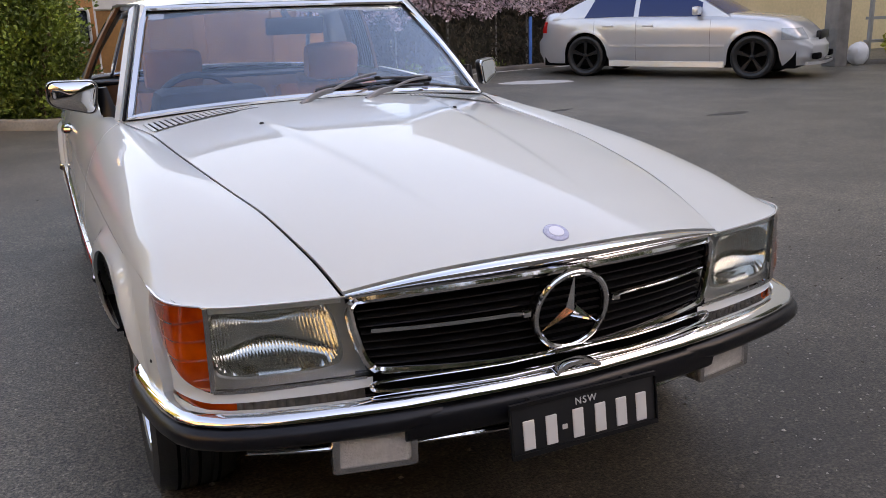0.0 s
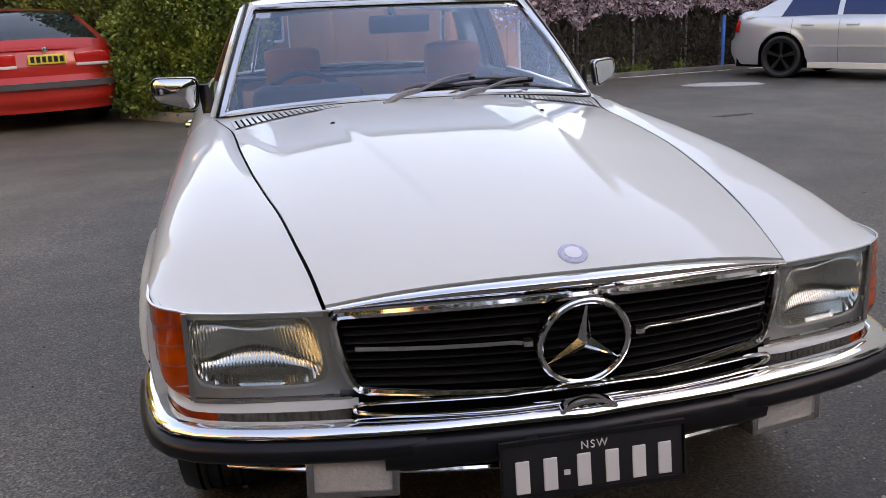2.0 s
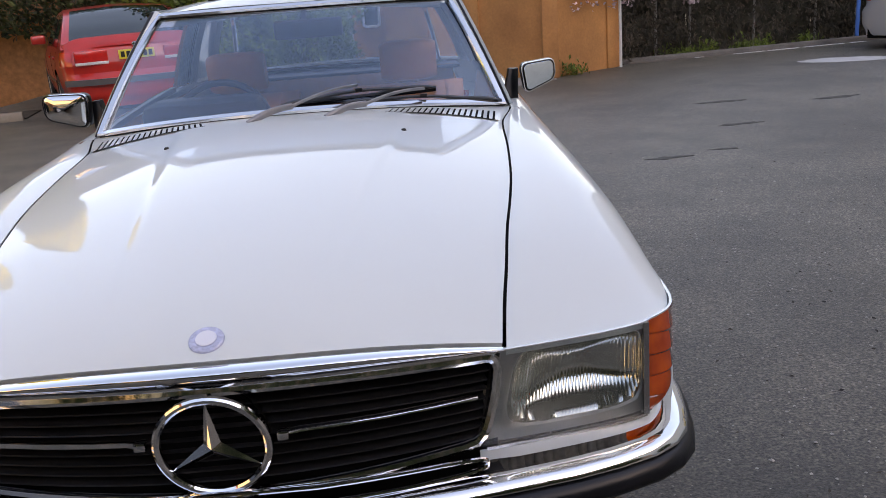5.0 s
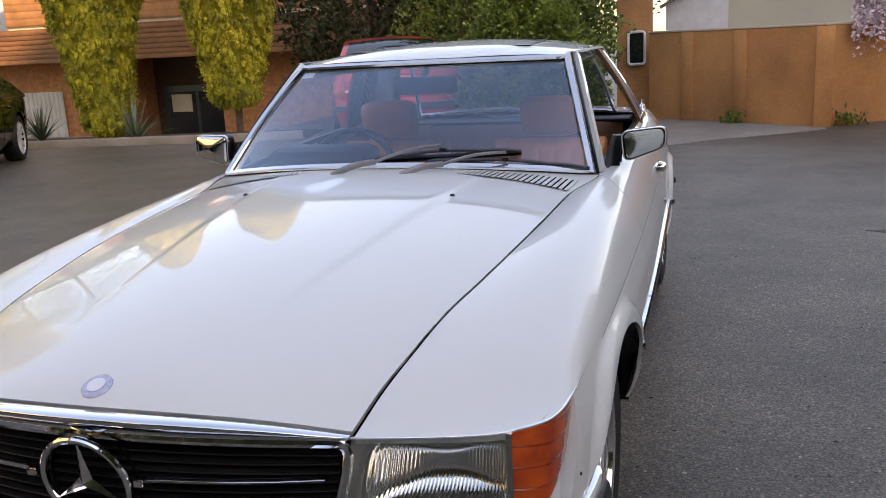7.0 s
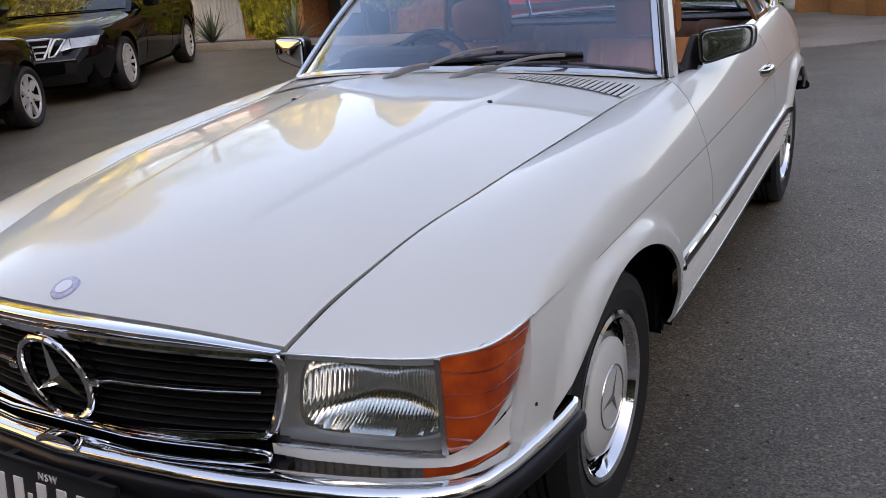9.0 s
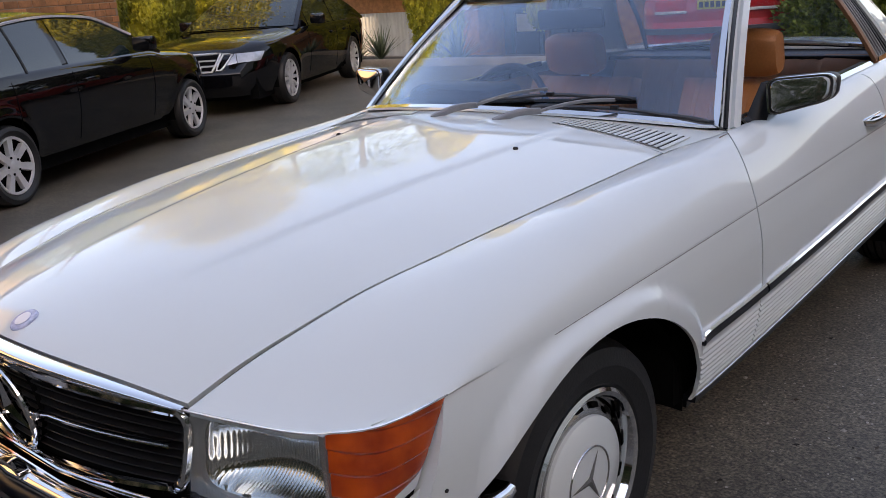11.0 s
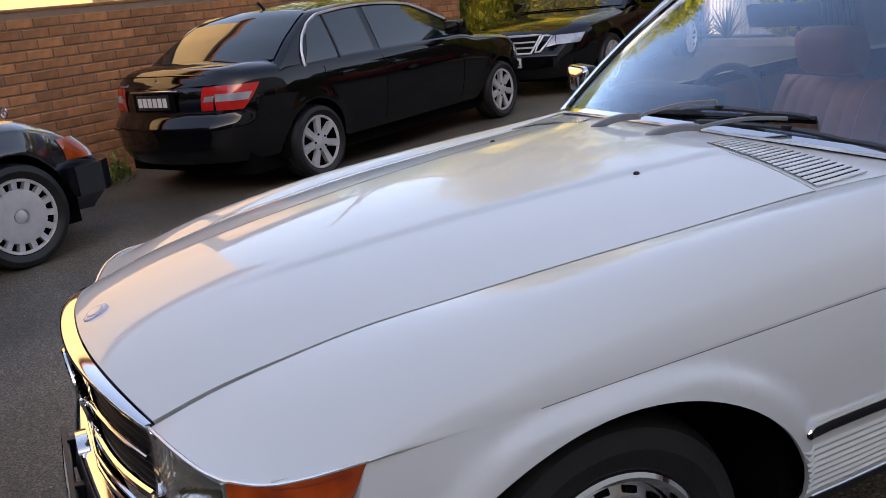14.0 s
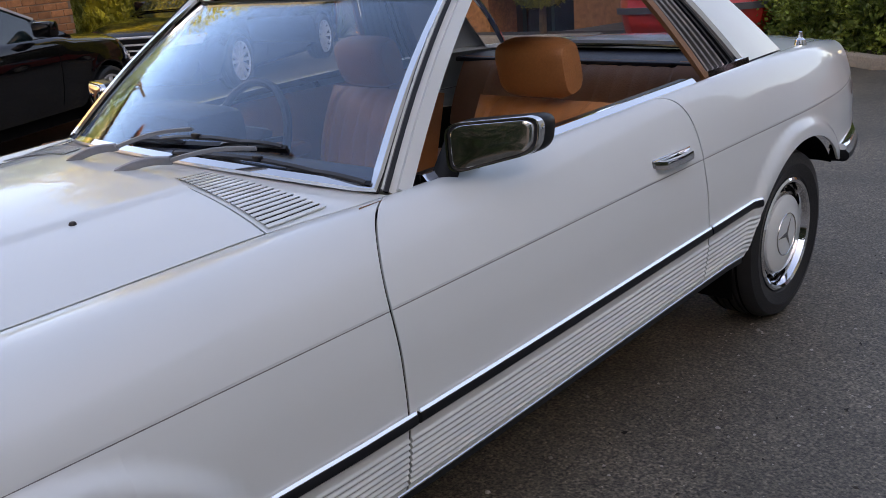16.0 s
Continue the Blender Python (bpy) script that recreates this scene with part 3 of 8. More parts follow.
for s in (-1, 1):
    bar = Geo()
    pts = [(s * x, grille_y(x) - 0.002 - (0.008 if x < 0.13 else 0), 0.615 - 0.006 * (x / 0.44)) for x in (0.115, 0.14, 0.2, 0.28, 0.36, 0.425, 0.436)]
    bar.sweep(pts, [(-0.005, -0.0042), (0.002, -0.0042), (0.0052, -0.0022), (0.0042, 0.0), (0.0052, 0.0022), (0.002, 0.0042), (-0.005, 0.0042)])
    bar.box(min(s * 0.105, s * 0.125), max(s * 0.105, s * 0.125), 0.130, 0.150, 0.607, 0.623, 0.004)
    bar.to("crossbar", CHROME, grille)
# star in its ring
ring = Geo()
ring.tube([(0.090 * math.cos(a), 0.138 - 0.0135 * math.sin(a), 0.603 + 0.089 * math.sin(a)) for a in [2 * math.pi * i / 56 for i in range(56)]], 0.0075, 10, closed=True, up=Vector((0, -1, 0)))
ring.to("emblem_ring", CHROME, grille)
disc = Geo()
disc.lathe([(0.0, 0.0), (0.092, 0.0), (0.092, 0.01)], 40, Matrix.Translation((0, 0.166, 0.603)) @ pose(0, 0, 0, 0, 0, -90))
disc.to("emblem_disc", MATTBLACK, grille)


def star_mesh(radius, width, depth):
    """A three-armed star with ridged arms, facing -y."""
    st = Geo()
    c = len(st.v)
    st.v += [Vector((0, -depth, 0)), Vector((0, depth, 0))]
    for k in range(3):
        a = math.pi / 2 + k * 2 * math.pi / 3
        tipv = Vector((radius * math.cos(a), 0, radius * math.sin(a)))
        b1, b2 = a + math.pi / 3, a - math.pi / 3
        p1 = Vector((width * math.cos(b1), 0, width * math.sin(b1)))
        p2 = Vector((width * math.cos(b2), 0, width * math.sin(b2)))
        i = len(st.v)
        st.v += [tipv, p1, p2]
        st.f += [(c, i, i + 1), (c, i + 2, i), (c + 1, i + 1, i), (c + 1, i, i + 2)]
    return st


st = star_mesh(0.088, 0.016, 0.012)
st.v = [v + Vector((0, 0.139 - 0.15 * v.z, 0.603)) for v in st.v]
st.to("emblem_star", CHROME, grille, smooth=False)
# air intake under the grille: near-black sheet for its shade, chrome blade
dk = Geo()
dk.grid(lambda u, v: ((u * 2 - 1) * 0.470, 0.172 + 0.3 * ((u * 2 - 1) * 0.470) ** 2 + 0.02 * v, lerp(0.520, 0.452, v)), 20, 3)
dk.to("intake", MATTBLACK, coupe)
blade = Geo()
loop_ = [(math.cos(2 * math.pi * (i + 0.5) / 96), math.sin(2 * math.pi * (i + 0.5) / 96)) for i in range(96)]
loop_ = [(math.copysign(abs(c) ** 0.30 * 0.447, c), math.copysign(abs(q) ** 0.55, q)) for c, q in loop_]
blade.tube([(x, 0.130 + 0.38 * x * x, 0.490 + 0.015 * q + 0.008 * (1 - (x / 0.447) ** 2)) for x, q in loop_], 0.0045, 8, closed=True, up=Vector((0, -1, 0)))
blade.to("intake_blade", CHROME, coupe)
hk = Geo()
hk.sweep([(0.055 * math.cos(a), 0.116, 0.472 + 0.020 * math.sin(a)) for a in [math.pi * i / 12 for i in range(13)]], [(-0.012, -0.004), (0.012, -0.004), (0.012, 0.004), (-0.012, 0.004)])
hk.to("release_catch", CHROME, coupe)
# bonnet badge
bd = Geo()
bc = hood_point(0, 0.202)
bm_ = Matrix.Translation(bc + Vector((0, -0.0005, 0.001))) @ pose(0, 0, 0, 24, 0, 0) @ pose(0, 0, 0, 0, -90, 0)
bd.lathe([(0.0, 0.004), (0.018, 0.004), (0.0182, 0.003), (0.027, 0.003), (0.029, 0.0015), (0.030, -0.004)], 36, bm_)
badge = bd.to("bonnet_badge", BLUE_ENAMEL, coupe, "round blue enamel bonnet badge")
b2 = Geo()
b2.lathe([(0.0, 0.0052), (0.017, 0.005), (0.018, 0.003)], 28, bm_)
b2.to("badge_centre", mat("badge_silver", (0.74, 0.75, 0.78), 0.3, 0.3), badge)

# ---- headlamps, indicators, lower lamps ----
for s in (-1, 1):
    front_y = FRONT_Y
    # a pale housing plate with a rounded opening, a fluted reflector sunk behind it and one clear lens over all
    def lamp_place(u, v, back):
        x = lerp(0.485 - 0.043 * v, 0.752, u)
        return Vector((s * x, front_y(lerp(0.487, 0.752, u)) + back, lerp(0.686, 0.508, v)))

    def opening(u, v):
        du, dv = (u - 0.560) / 0.430, (v - 0.440) / 0.415
        return (abs(du) ** 4.2 + abs(dv) ** 4.2) ** (1 / 4.2) + 0.10 * max(0, abs(du) + dv - 1.25)

    def bowlfn(u, v):
        rho = min(1.0, opening(u, v))
        flute = 0.00042 * math.sin(u * 2 * math.pi * 44) * (0.35 + 0.65 * math.sin(math.pi * min(1, max(0, v))))
        return lamp_place(u, v, 0.013 + 0.066 * (1 - rho**2.4) ** 0.8 + (flute if rho < 0.99 else 0))

    lamp = Geo().grid(bowlfn, 352, 26).to("headlamp", REFLECTOR, coupe, "rectangular headlamp with ribbed glass")
    plate_ = Geo()

    def platefn(u, v):
        a = 2 * math.pi * u
        ca, sa = math.cos(a), math.sin(a)
        k = 1 / max(abs(ca), abs(sa))
        q = (abs(ca) ** 4.2 + abs(sa) ** 4.2) ** (-1 / 4.2)
        inn = (0.560 + 0.430 * q * ca, 0.440 + 0.415 * q * sa)
        out = (min(1.0, max(0.0, 0.5 + 0.5 * k * ca)), min(1.0, max(0.0, 0.5 + 0.5 * k * sa)))
        p = min(1.0, v * 1.25)
        return lamp_place(lerp(inn[0], out[0], p), lerp(inn[1], out[1], p), 0.009 + 0.012 * max(0, 0.2 - v) / 0.2)

    def plate_rev(u, v):
        return platefn(u, 1 - v)

    plate_.grid(plate_rev, 96, 8, closed_u=True)
    plate_.to("lamp_bezel", BEZEL, lamp)
    lens = Geo()

    def lensfn(u, v):
        rib = 0.0007 * math.sin(u * 2 * math.pi * 44) if opening(u, v) < 1.05 or v > 0.86 else 0
        return lamp_place(u, v, -0.003 - 0.006 * math.sin(math.pi * v) - rib)

    lens.grid(lensfn, 264, 10)
    n_, f_ = len(lens.v), len(lens.f)
    lens.v += [v + Vector((0, 0.004, 0)) for v in lens.v[:n_]]
    lens.f += [tuple(reversed([i + n_ for i in f])) for f in lens.f[:f_]]
    lo = lens.to("lamp_lens", LENS, lamp)
    lo.visible_shadow = False
    for nm, z, xa in (("lamp_sill", 0.506, 0.448),):
        edge = Geo()
        edge.sweep([(s * lerp(xa, 0.752, i / 12), front_y(lerp(0.49, 0.752, i / 12)) - 0.005, z) for i in range(13)], [(-0.004, -0.003), (0.004, -0.003), (0.004, 0.003), (-0.004, 0.003)])
        edge.to(nm, DULLCHROME, lamp)
    edge = Geo()
    edge.sweep([(s * 0.753, front_y(0.753) - 0.008, lerp(0.688, 0.508, i / 4)) for i in range(5)], [(-0.006, -0.003), (0.004, -0.003), (0.004, 0.003), (-0.006, 0.003)], up=Vector((0, 1, 0)))
    edge.to("lamp_divider", DULLCHROME, lamp)

    # wrap-round amber indicator with moulded ribs
    ind = Geo()

    def indfn(u, v, out=0.0045, ribs=True):
        k = u * max(0.10, (1 - v**8) ** 0.5) if ribs else u
        z = lerp(0.691, 0.506 + 0.050 * k**1.4, v)
        x = 0.756 + (0.832 - 0.012 * v - 0.756) * math.sin(k * math.pi / 2)
        xe = 0.756 + (0.832 - 0.756) * math.sin(k * math.pi / 2)
        y = FRONT_Y(min(0.832, xe)) - 0.075 * v * k**1.5
        band = (v * 4.4 - 0.9 * u + 1.3) % 1.0
        rise = out
        if ribs:
            rise = out * (1 - u**14) * (1 - v**20) + 0.0050 * min(band / 0.88, (1 - band) / 0.12) * (1 - u**4) * (1 - v**8)
        return (s * (x + rise * k), y - rise * (1 - 0.7 * k), z + 0.003 * k)

    ind.grid(indfn, 34, 120)
    ind.to("indicator", ORANGE, coupe, "amber wrap-round indicator lens")
    # painted panel that carries the lens
    Geo().grid(lambda u, v: indfn(u, v, -0.001, False), 30, 16).to("lamp_panel", PAINT, coupe)
    Geo().grid(lambda u, v: Vector(indfn(0.5 + 0.5 * u, v, -0.001, False)) + Vector((-s * 0.010, 0.045 * u, 0)), 16, 12).to("wing_corner", PAINT, coupe)
    # fine bright strip along the wing's edge above both lenses
    rim_ = [lamp_place(i / 14, 0.0, -0.005) + Vector((0, 0, 0.003)) for i in range(15)] + [Vector(indfn(i / 16, 0.0, 0.0045, False)) + Vector((0, 0, 0.0005)) for i in range(1, 17)]
    Geo().sweep(rim_, [(-0.003, -0.0014), (0.002, -0.0014), (0.002, 0.0014), (-0.003, 0.0014)]).to("lamp_trim", BRIGHTEDGE, coupe)
    Geo().lathe([(0.0, 0.003), (0.0035, 0.002), (0.0045, -0.002)], 10, Matrix.Translation(mirror_x(side_point(0.47, 0.535, False), s)) @ Matrix.Diagonal((s, 1, 1, 1))).to("wing_screw", BLACK, coupe)
    # body strip beneath the lamp
    strip = Geo()

    def stripfn(u, v):
        z = lerp(0.504 + 0.050 * max(0, (u - 0.62) / 0.38) ** 1.3, 0.482, v)
        if u < 0.62:
            x = lerp(0.436, 0.754, u / 0.62)
            return (s * x, front_y(max(0.5, x)) - 0.004 - 0.10 * max(0, 0.48 - x), z)
        k = (u - 0.62) / 0.38
        y = lerp(front_y(0.754) - 0.004, 0.47, k**1.3)
        return (s * lerp(0.754, CR_X(0.47) - 0.008, math.sin(k * math.pi / 2)), y, z)

    strip.grid(stripfn, 30, 4)
    strip.to("lamp_apron", PAINT, coupe)
    side_low = Geo()

    def lowfn(u, v):
        z = lerp(0.4805, 0.450, v)
        if u < 0.6:
            x = lerp(0.45, 0.735, u / 0.6)
            return (s * x, front_y(max(0.5, x)) + 0.004 - 0.004 * abs(math.sin(u * 90)), z)
        k = (u - 0.6) / 0.4
        return (s * lerp(0.735, 0.81, math.sin(k * math.pi / 2)), lerp(front_y(0.735) + 0.006, 0.44, k**1.4), z)

    a, b = Geo(), Geo()
    a.grid(lambda u, v: lowfn(u * 0.55, v), 60, 2)
    a.to("parking_lamp", RIBGLASS, coupe, "slim clear lower lamp")
    b.grid(lambda u, v: lowfn(0.55 + u * 0.45, v), 24, 2)
    b.to("side_marker", ORANGE, coupe)

# ---- bumpers ----
BUMP_Y = smooth_curve([(0.0, 0.106), (0.3, 0.127), (0.6, 0.180), (0.75, 0.233), (0.82, 0.280)])
half = [(x, BUMP_Y(x)) for x in (0, 0.1, 0.2, 0.3, 0.4, 0.5, 0.6, 0.68, 0.75)] + [(0.795, 0.266), (0.824, 0.307), (0.844, 0.37), (0.860, 0.46), (0.870, 0.55), (0.873, 0.60), (0.868, 0.618)]
path = [(-x, y) for x, y in reversed(half[1:])] + half
RUB = [(-0.055, -0.012), (0.000, -0.012), (0.013, -0.007), (0.021, 0.004), (0.018, 0.022), (0.006, 0.034), (-0.05, 0.034)]
BRIGHT = [(-0.055, -0.008), (0.004, -0.010), (0.011, -0.004), (0.009, 0.006), (-0.004, 0.013), (-0.030, 0.014), (-0.050, 0.008)]
front_bumper = Geo().sweep([(x * 0.996, y + 0.006, 0.465 - 0.002 * abs(x) ** 2) for x, y in path], BRIGHT).to("front_bumper", CHROME, coupe, "chrome bumper blade over black rubber strips", sharp=60)
for s in (-1, 1):
    run_ = [(s * 0.318, BUMP_Y(0.318) + 0.012)] + [(s * x, y) for x, y in half if x > 0.33]
    Geo().sweep([(x, y, 0.421 - 0.002 * abs(x) ** 2) for x, y in (run_ if s > 0 else run_[::-1])], RUB).to("rubber_strip", RUBBER, front_bumper, "black rubber bumper strip", sharp=50)
# deeper middle section of the rubber, set back between the two side strips, whose ends are cut at a slant
Geo().sweep([(x, y + 0.009, 0.413) for x, y in [(lerp(-0.40, 0.40, i / 20), BUMP_Y(abs(lerp(-0.40, 0.40, i / 20)))) for i in range(21)]], [(-0.02, -0.030), (0.008, -0.030), (0.019, -0.020), (0.023, 0.004), (0.020, 0.026), (0.008, 0.037), (-0.02, 0.037)]).to("rubber_centre", RUBBER, front_bumper, sharp=50)
Geo().sweep([(x, y + 0.20, 0.37) for x, y in path[10:-10]], [(-0.03, -0.05), (0.0, -0.05), (0.0, 0.05), (-0.03, 0.05)]).to("valance", BLACK, coupe)
Geo().sweep([(x, 0.140 + 0.30 * x * x, 0.352 + 0.02 * abs(x)) for x in [-0.70 + 1.4 * i / 24 for i in range(25)]], [(-0.006, -0.005), (0.003, -0.005), (0.006, 0.0), (0.003, 0.005), (-0.006, 0.005)]).to("lower_trim", CHROME, coupe)
# fog lamps
for s in (-1, 1):
    fg = Geo().box(-0.078, 0.078, -0.01, 0.05, -0.041, 0.041, 0.010)
    fl = fg.to("fog_lamp", FROST, coupe, "rectangular frosted fog lamp")
    fl.matrix_world = pose(s * 0.463 + 0.002, 0.168, 0.384 + s * 0.008, 0, -1.5 * s, s * 9)
    Geo().sweep([(x, -0.008, z) for x, z in ((-0.079, -0.042), (0.079, -0.042), (0.079, 0.042), (-0.079, 0.042))], [(-0.006, -0.005), (0.008, -0.005), (0.008, 0.005), (-0.006, 0.005)], up=Vector((0, 1, 0)), closed=True).to("bezel", DULLCHROME, fl, smooth=False)
    for q in (-1, 1):
        Geo().box(q * 0.083 - 0.007, q * 0.083 + 0.007, -0.014, 0.05, -0.046, 0.046, 0.003).to("end_cap", DULLCHROME, fl)
    Geo().box(-0.02, 0.02, 0.02, 0.09, -0.02, 0.08, 0.004).to("bracket", BLACK, fl)
# number plate: black with pale characters shown as plain bars
def lettering(text, size, parent, material, m, depth=0.0015):
    """Raised letters of the built-in font, turned into a mesh part."""
    cu = bpy.data.curves.new("lettering", "FONT")
    cu.body, cu.size, cu.extrude, cu.align_x, cu.space_character = text, size, depth, "CENTER", 1.25
    tmp = bpy.data.objects.new("lettering", cu)
    me = bpy.data.meshes.new_from_object(tmp)
    bpy.data.objects.remove(tmp)
    bpy.data.curves.remove(cu)
    me.transform(m)
    me.materials.clear()
    me.materials.append(material)
    ob = new("lettering", me)
    ob.parent = parent
    return ob


plate = Geo().box(-0.186, 0.186, -0.006, 0.006, -0.052, 0.056, 0.003).to("number_plate", PLATE_BLACK, coupe, "black plate with pale bars in a dark surround")
plate.matrix_world = pose(-0.004, 0.074, 0.379, -8, 0, 0)
for x in (-0.146, -0.090, -0.022, 0.036, 0.092, 0.146):
    Geo().box(x - 0.014, x + 0.014, -0.0085, -0.004, -0.043, 0.022, 0.002).to("bar", PLATE_WHITE, plate, smooth=False)
lettering("NSW", 0.022, plate, PLATE_WHITE, pose(0.0, -0.0066, 0.031, 90, 0, 0))
Geo().box(-0.063, -0.051, -0.0085, -0.004, -0.016, -0.006).to("bar", PLATE_WHITE, plate, smooth=False)
pf = Geo().sweep([(x, -0.006, z) for x, z in ((-0.188, -0.054), (0.188, -0.054), (0.188, 0.059), (-0.188, 0.059))], [(-0.004, -0.004), (0.006, -0.004), (0.006, 0.006), (-0.004, 0.006)], up=Vector((0, 1, 0)), closed=True)
pf.to("plate_frame", BLACK, plate, smooth=False)
for x in (-0.12, 0.12):
    Geo().box(x - 0.012, x + 0.012, -0.002, 0.08, -0.01, 0.062, 0.002).to("plate_bracket", BLACK, plate, smooth=False)
# rear bumper
rh = [(0, 4.73), (0.4, 4.715), (0.56, 4.68), (0.66, 4.62), (0.725, 4.54), (0.785, 4.40), (0.828, 4.25), (0.852, 4.15), (0.858, 4.10)]
rp = [(-x, y) for x, y in reversed(rh[1:])] + rh
rb = Geo().sweep([(x, y, 0.490) for x, y in reversed(rp)], RUB).to("rear_bumper", RUBBER, coupe)
Geo().sweep([(x, y - 0.004, 0.534) for x, y in reversed(rp)], BRIGHT).to("chrome_blade", CHROME, rb)

# ---- the coupe's cabin: screen, pillars, roof, boot ----
def screen_low(s):
    return Vector((0.690 * s, 1.742 + 0.150 * abs(s) ** 2.2, 0.938 - 0.046 * abs(s) ** 2.2))


def screen_top(s):
    return Vector((0.545 * s, 2.262 + 0.058 * s * s, 1.264 - 0.003 * s * s))


def screen(u, v):
    s = u * 2 - 1
    a, b = screen_low(s), screen_top(s)
    p = a.lerp(b, v)
    bow = math.sin(math.pi * v) * 0.018
    return p + Vector((0, -bow * 0.6, bow * 0.8))


def sheet(fn, nu, nv, thick):
    """A pane with real thickness."""
    gg = Geo()
    gg.grid(fn, nu, nv)
    n = len(gg.v)
    gg.v += [v + Vector((0, thick, -thick * 0.5)) for v in gg.v[:n]]
    gg.f += [tuple(reversed([i + n for i in f])) for f in gg.f[: nu * nv]]
    return gg


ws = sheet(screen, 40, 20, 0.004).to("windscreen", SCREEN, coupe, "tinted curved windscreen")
ws.visible_shadow = False
N = 40
lowp = [screen(i / N, 0) for i in range(N + 1)]
topp = [screen(i / N, 1) for i in range(N + 1)]
lp = [screen(0, i / 14) for i in range(15)]
rp_ = [screen(1, i / 14) for i in range(15)]
loop = lowp + rp_[1:] + list(reversed(topp))[1:] + list(reversed(lp))[1:-1]
Geo().tube([p + Vector((0, -0.004, 0.002)) for p in loop], 0.010, 6, closed=True, up=Vector((0, -0.5, 0.8))).to("screen_seal", RUBBER, ws)
Geo().sweep([p + Vector((0, -0.010, 0.008)) for p in loop], [(-0.012, -0.004), (0.012, -0.004), (0.009, 0.004), (-0.009, 0.004)], up=Vector((0, -0.5, 0.8)), closed=True).to("screen_trim", CHROME, ws)


def cant(y):
    """The line where roof meets side windows."""
    return Vector((CANT_X(y), y, CANT_Z(y)))


CANT_X = smooth_curve([(2.28, 0.560), (2.6, 0.572), (3.0, 0.570), (3.3, 0.556), (3.5, 0.545)])
CANT_Z = smooth_curve([(2.28, 1.262), (2.6, 1.283), (3.0, 1.282), (3.3, 1.262), (3.5, 1.235)])
ROOF_Z = smooth_curve([(2.25, 1.270), (2.36, 1.300), (2.5, 1.322), (2.9, 1.340), (3.3, 1.322), (3.48, 1.290)])


def roof(u, v):
    s = v * 2 - 1
    y0, y1 = 2.278 + 0.055 * s * s, 3.47 - 0.03 * s * s
    y = lerp(y0, y1, u)
    c = cant(y)
    z = c.z + (ROOF_Z(y) - c.z) * (1 - abs(s) ** 2.6)
    return Vector((s * (c.x + 0.012), y, z + 0.004))


rf = Geo()
rf.grid(roof, 30, 40)
n0 = len(rf.v)
rf.grid(lambda u, v: roof(u, v) + Vector((0, 0, -0.035)), 30, 40)
rf.to("roof", PAINT, coupe)
# closed sunroof outline
Geo().sweep([(x, y, ROOF_Z(y) - 0.004 + (0.0 if abs(x) < 0.2 else -0.004)) for x, y in ((-0.38, 2.46), (0.38, 2.46), (0.38, 2.86), (-0.38, 2.86))], [(-0.003, 0.0), (0.003, 0.0), (0.003, 0.005), (-0.003, 0.005)], closed=True).to("sunroof_seal", RUBBER, coupe)


def waist(y):
    return Vector((EDGE_X(y) - 0.004, y, EDGE_Z(y) + 0.004))


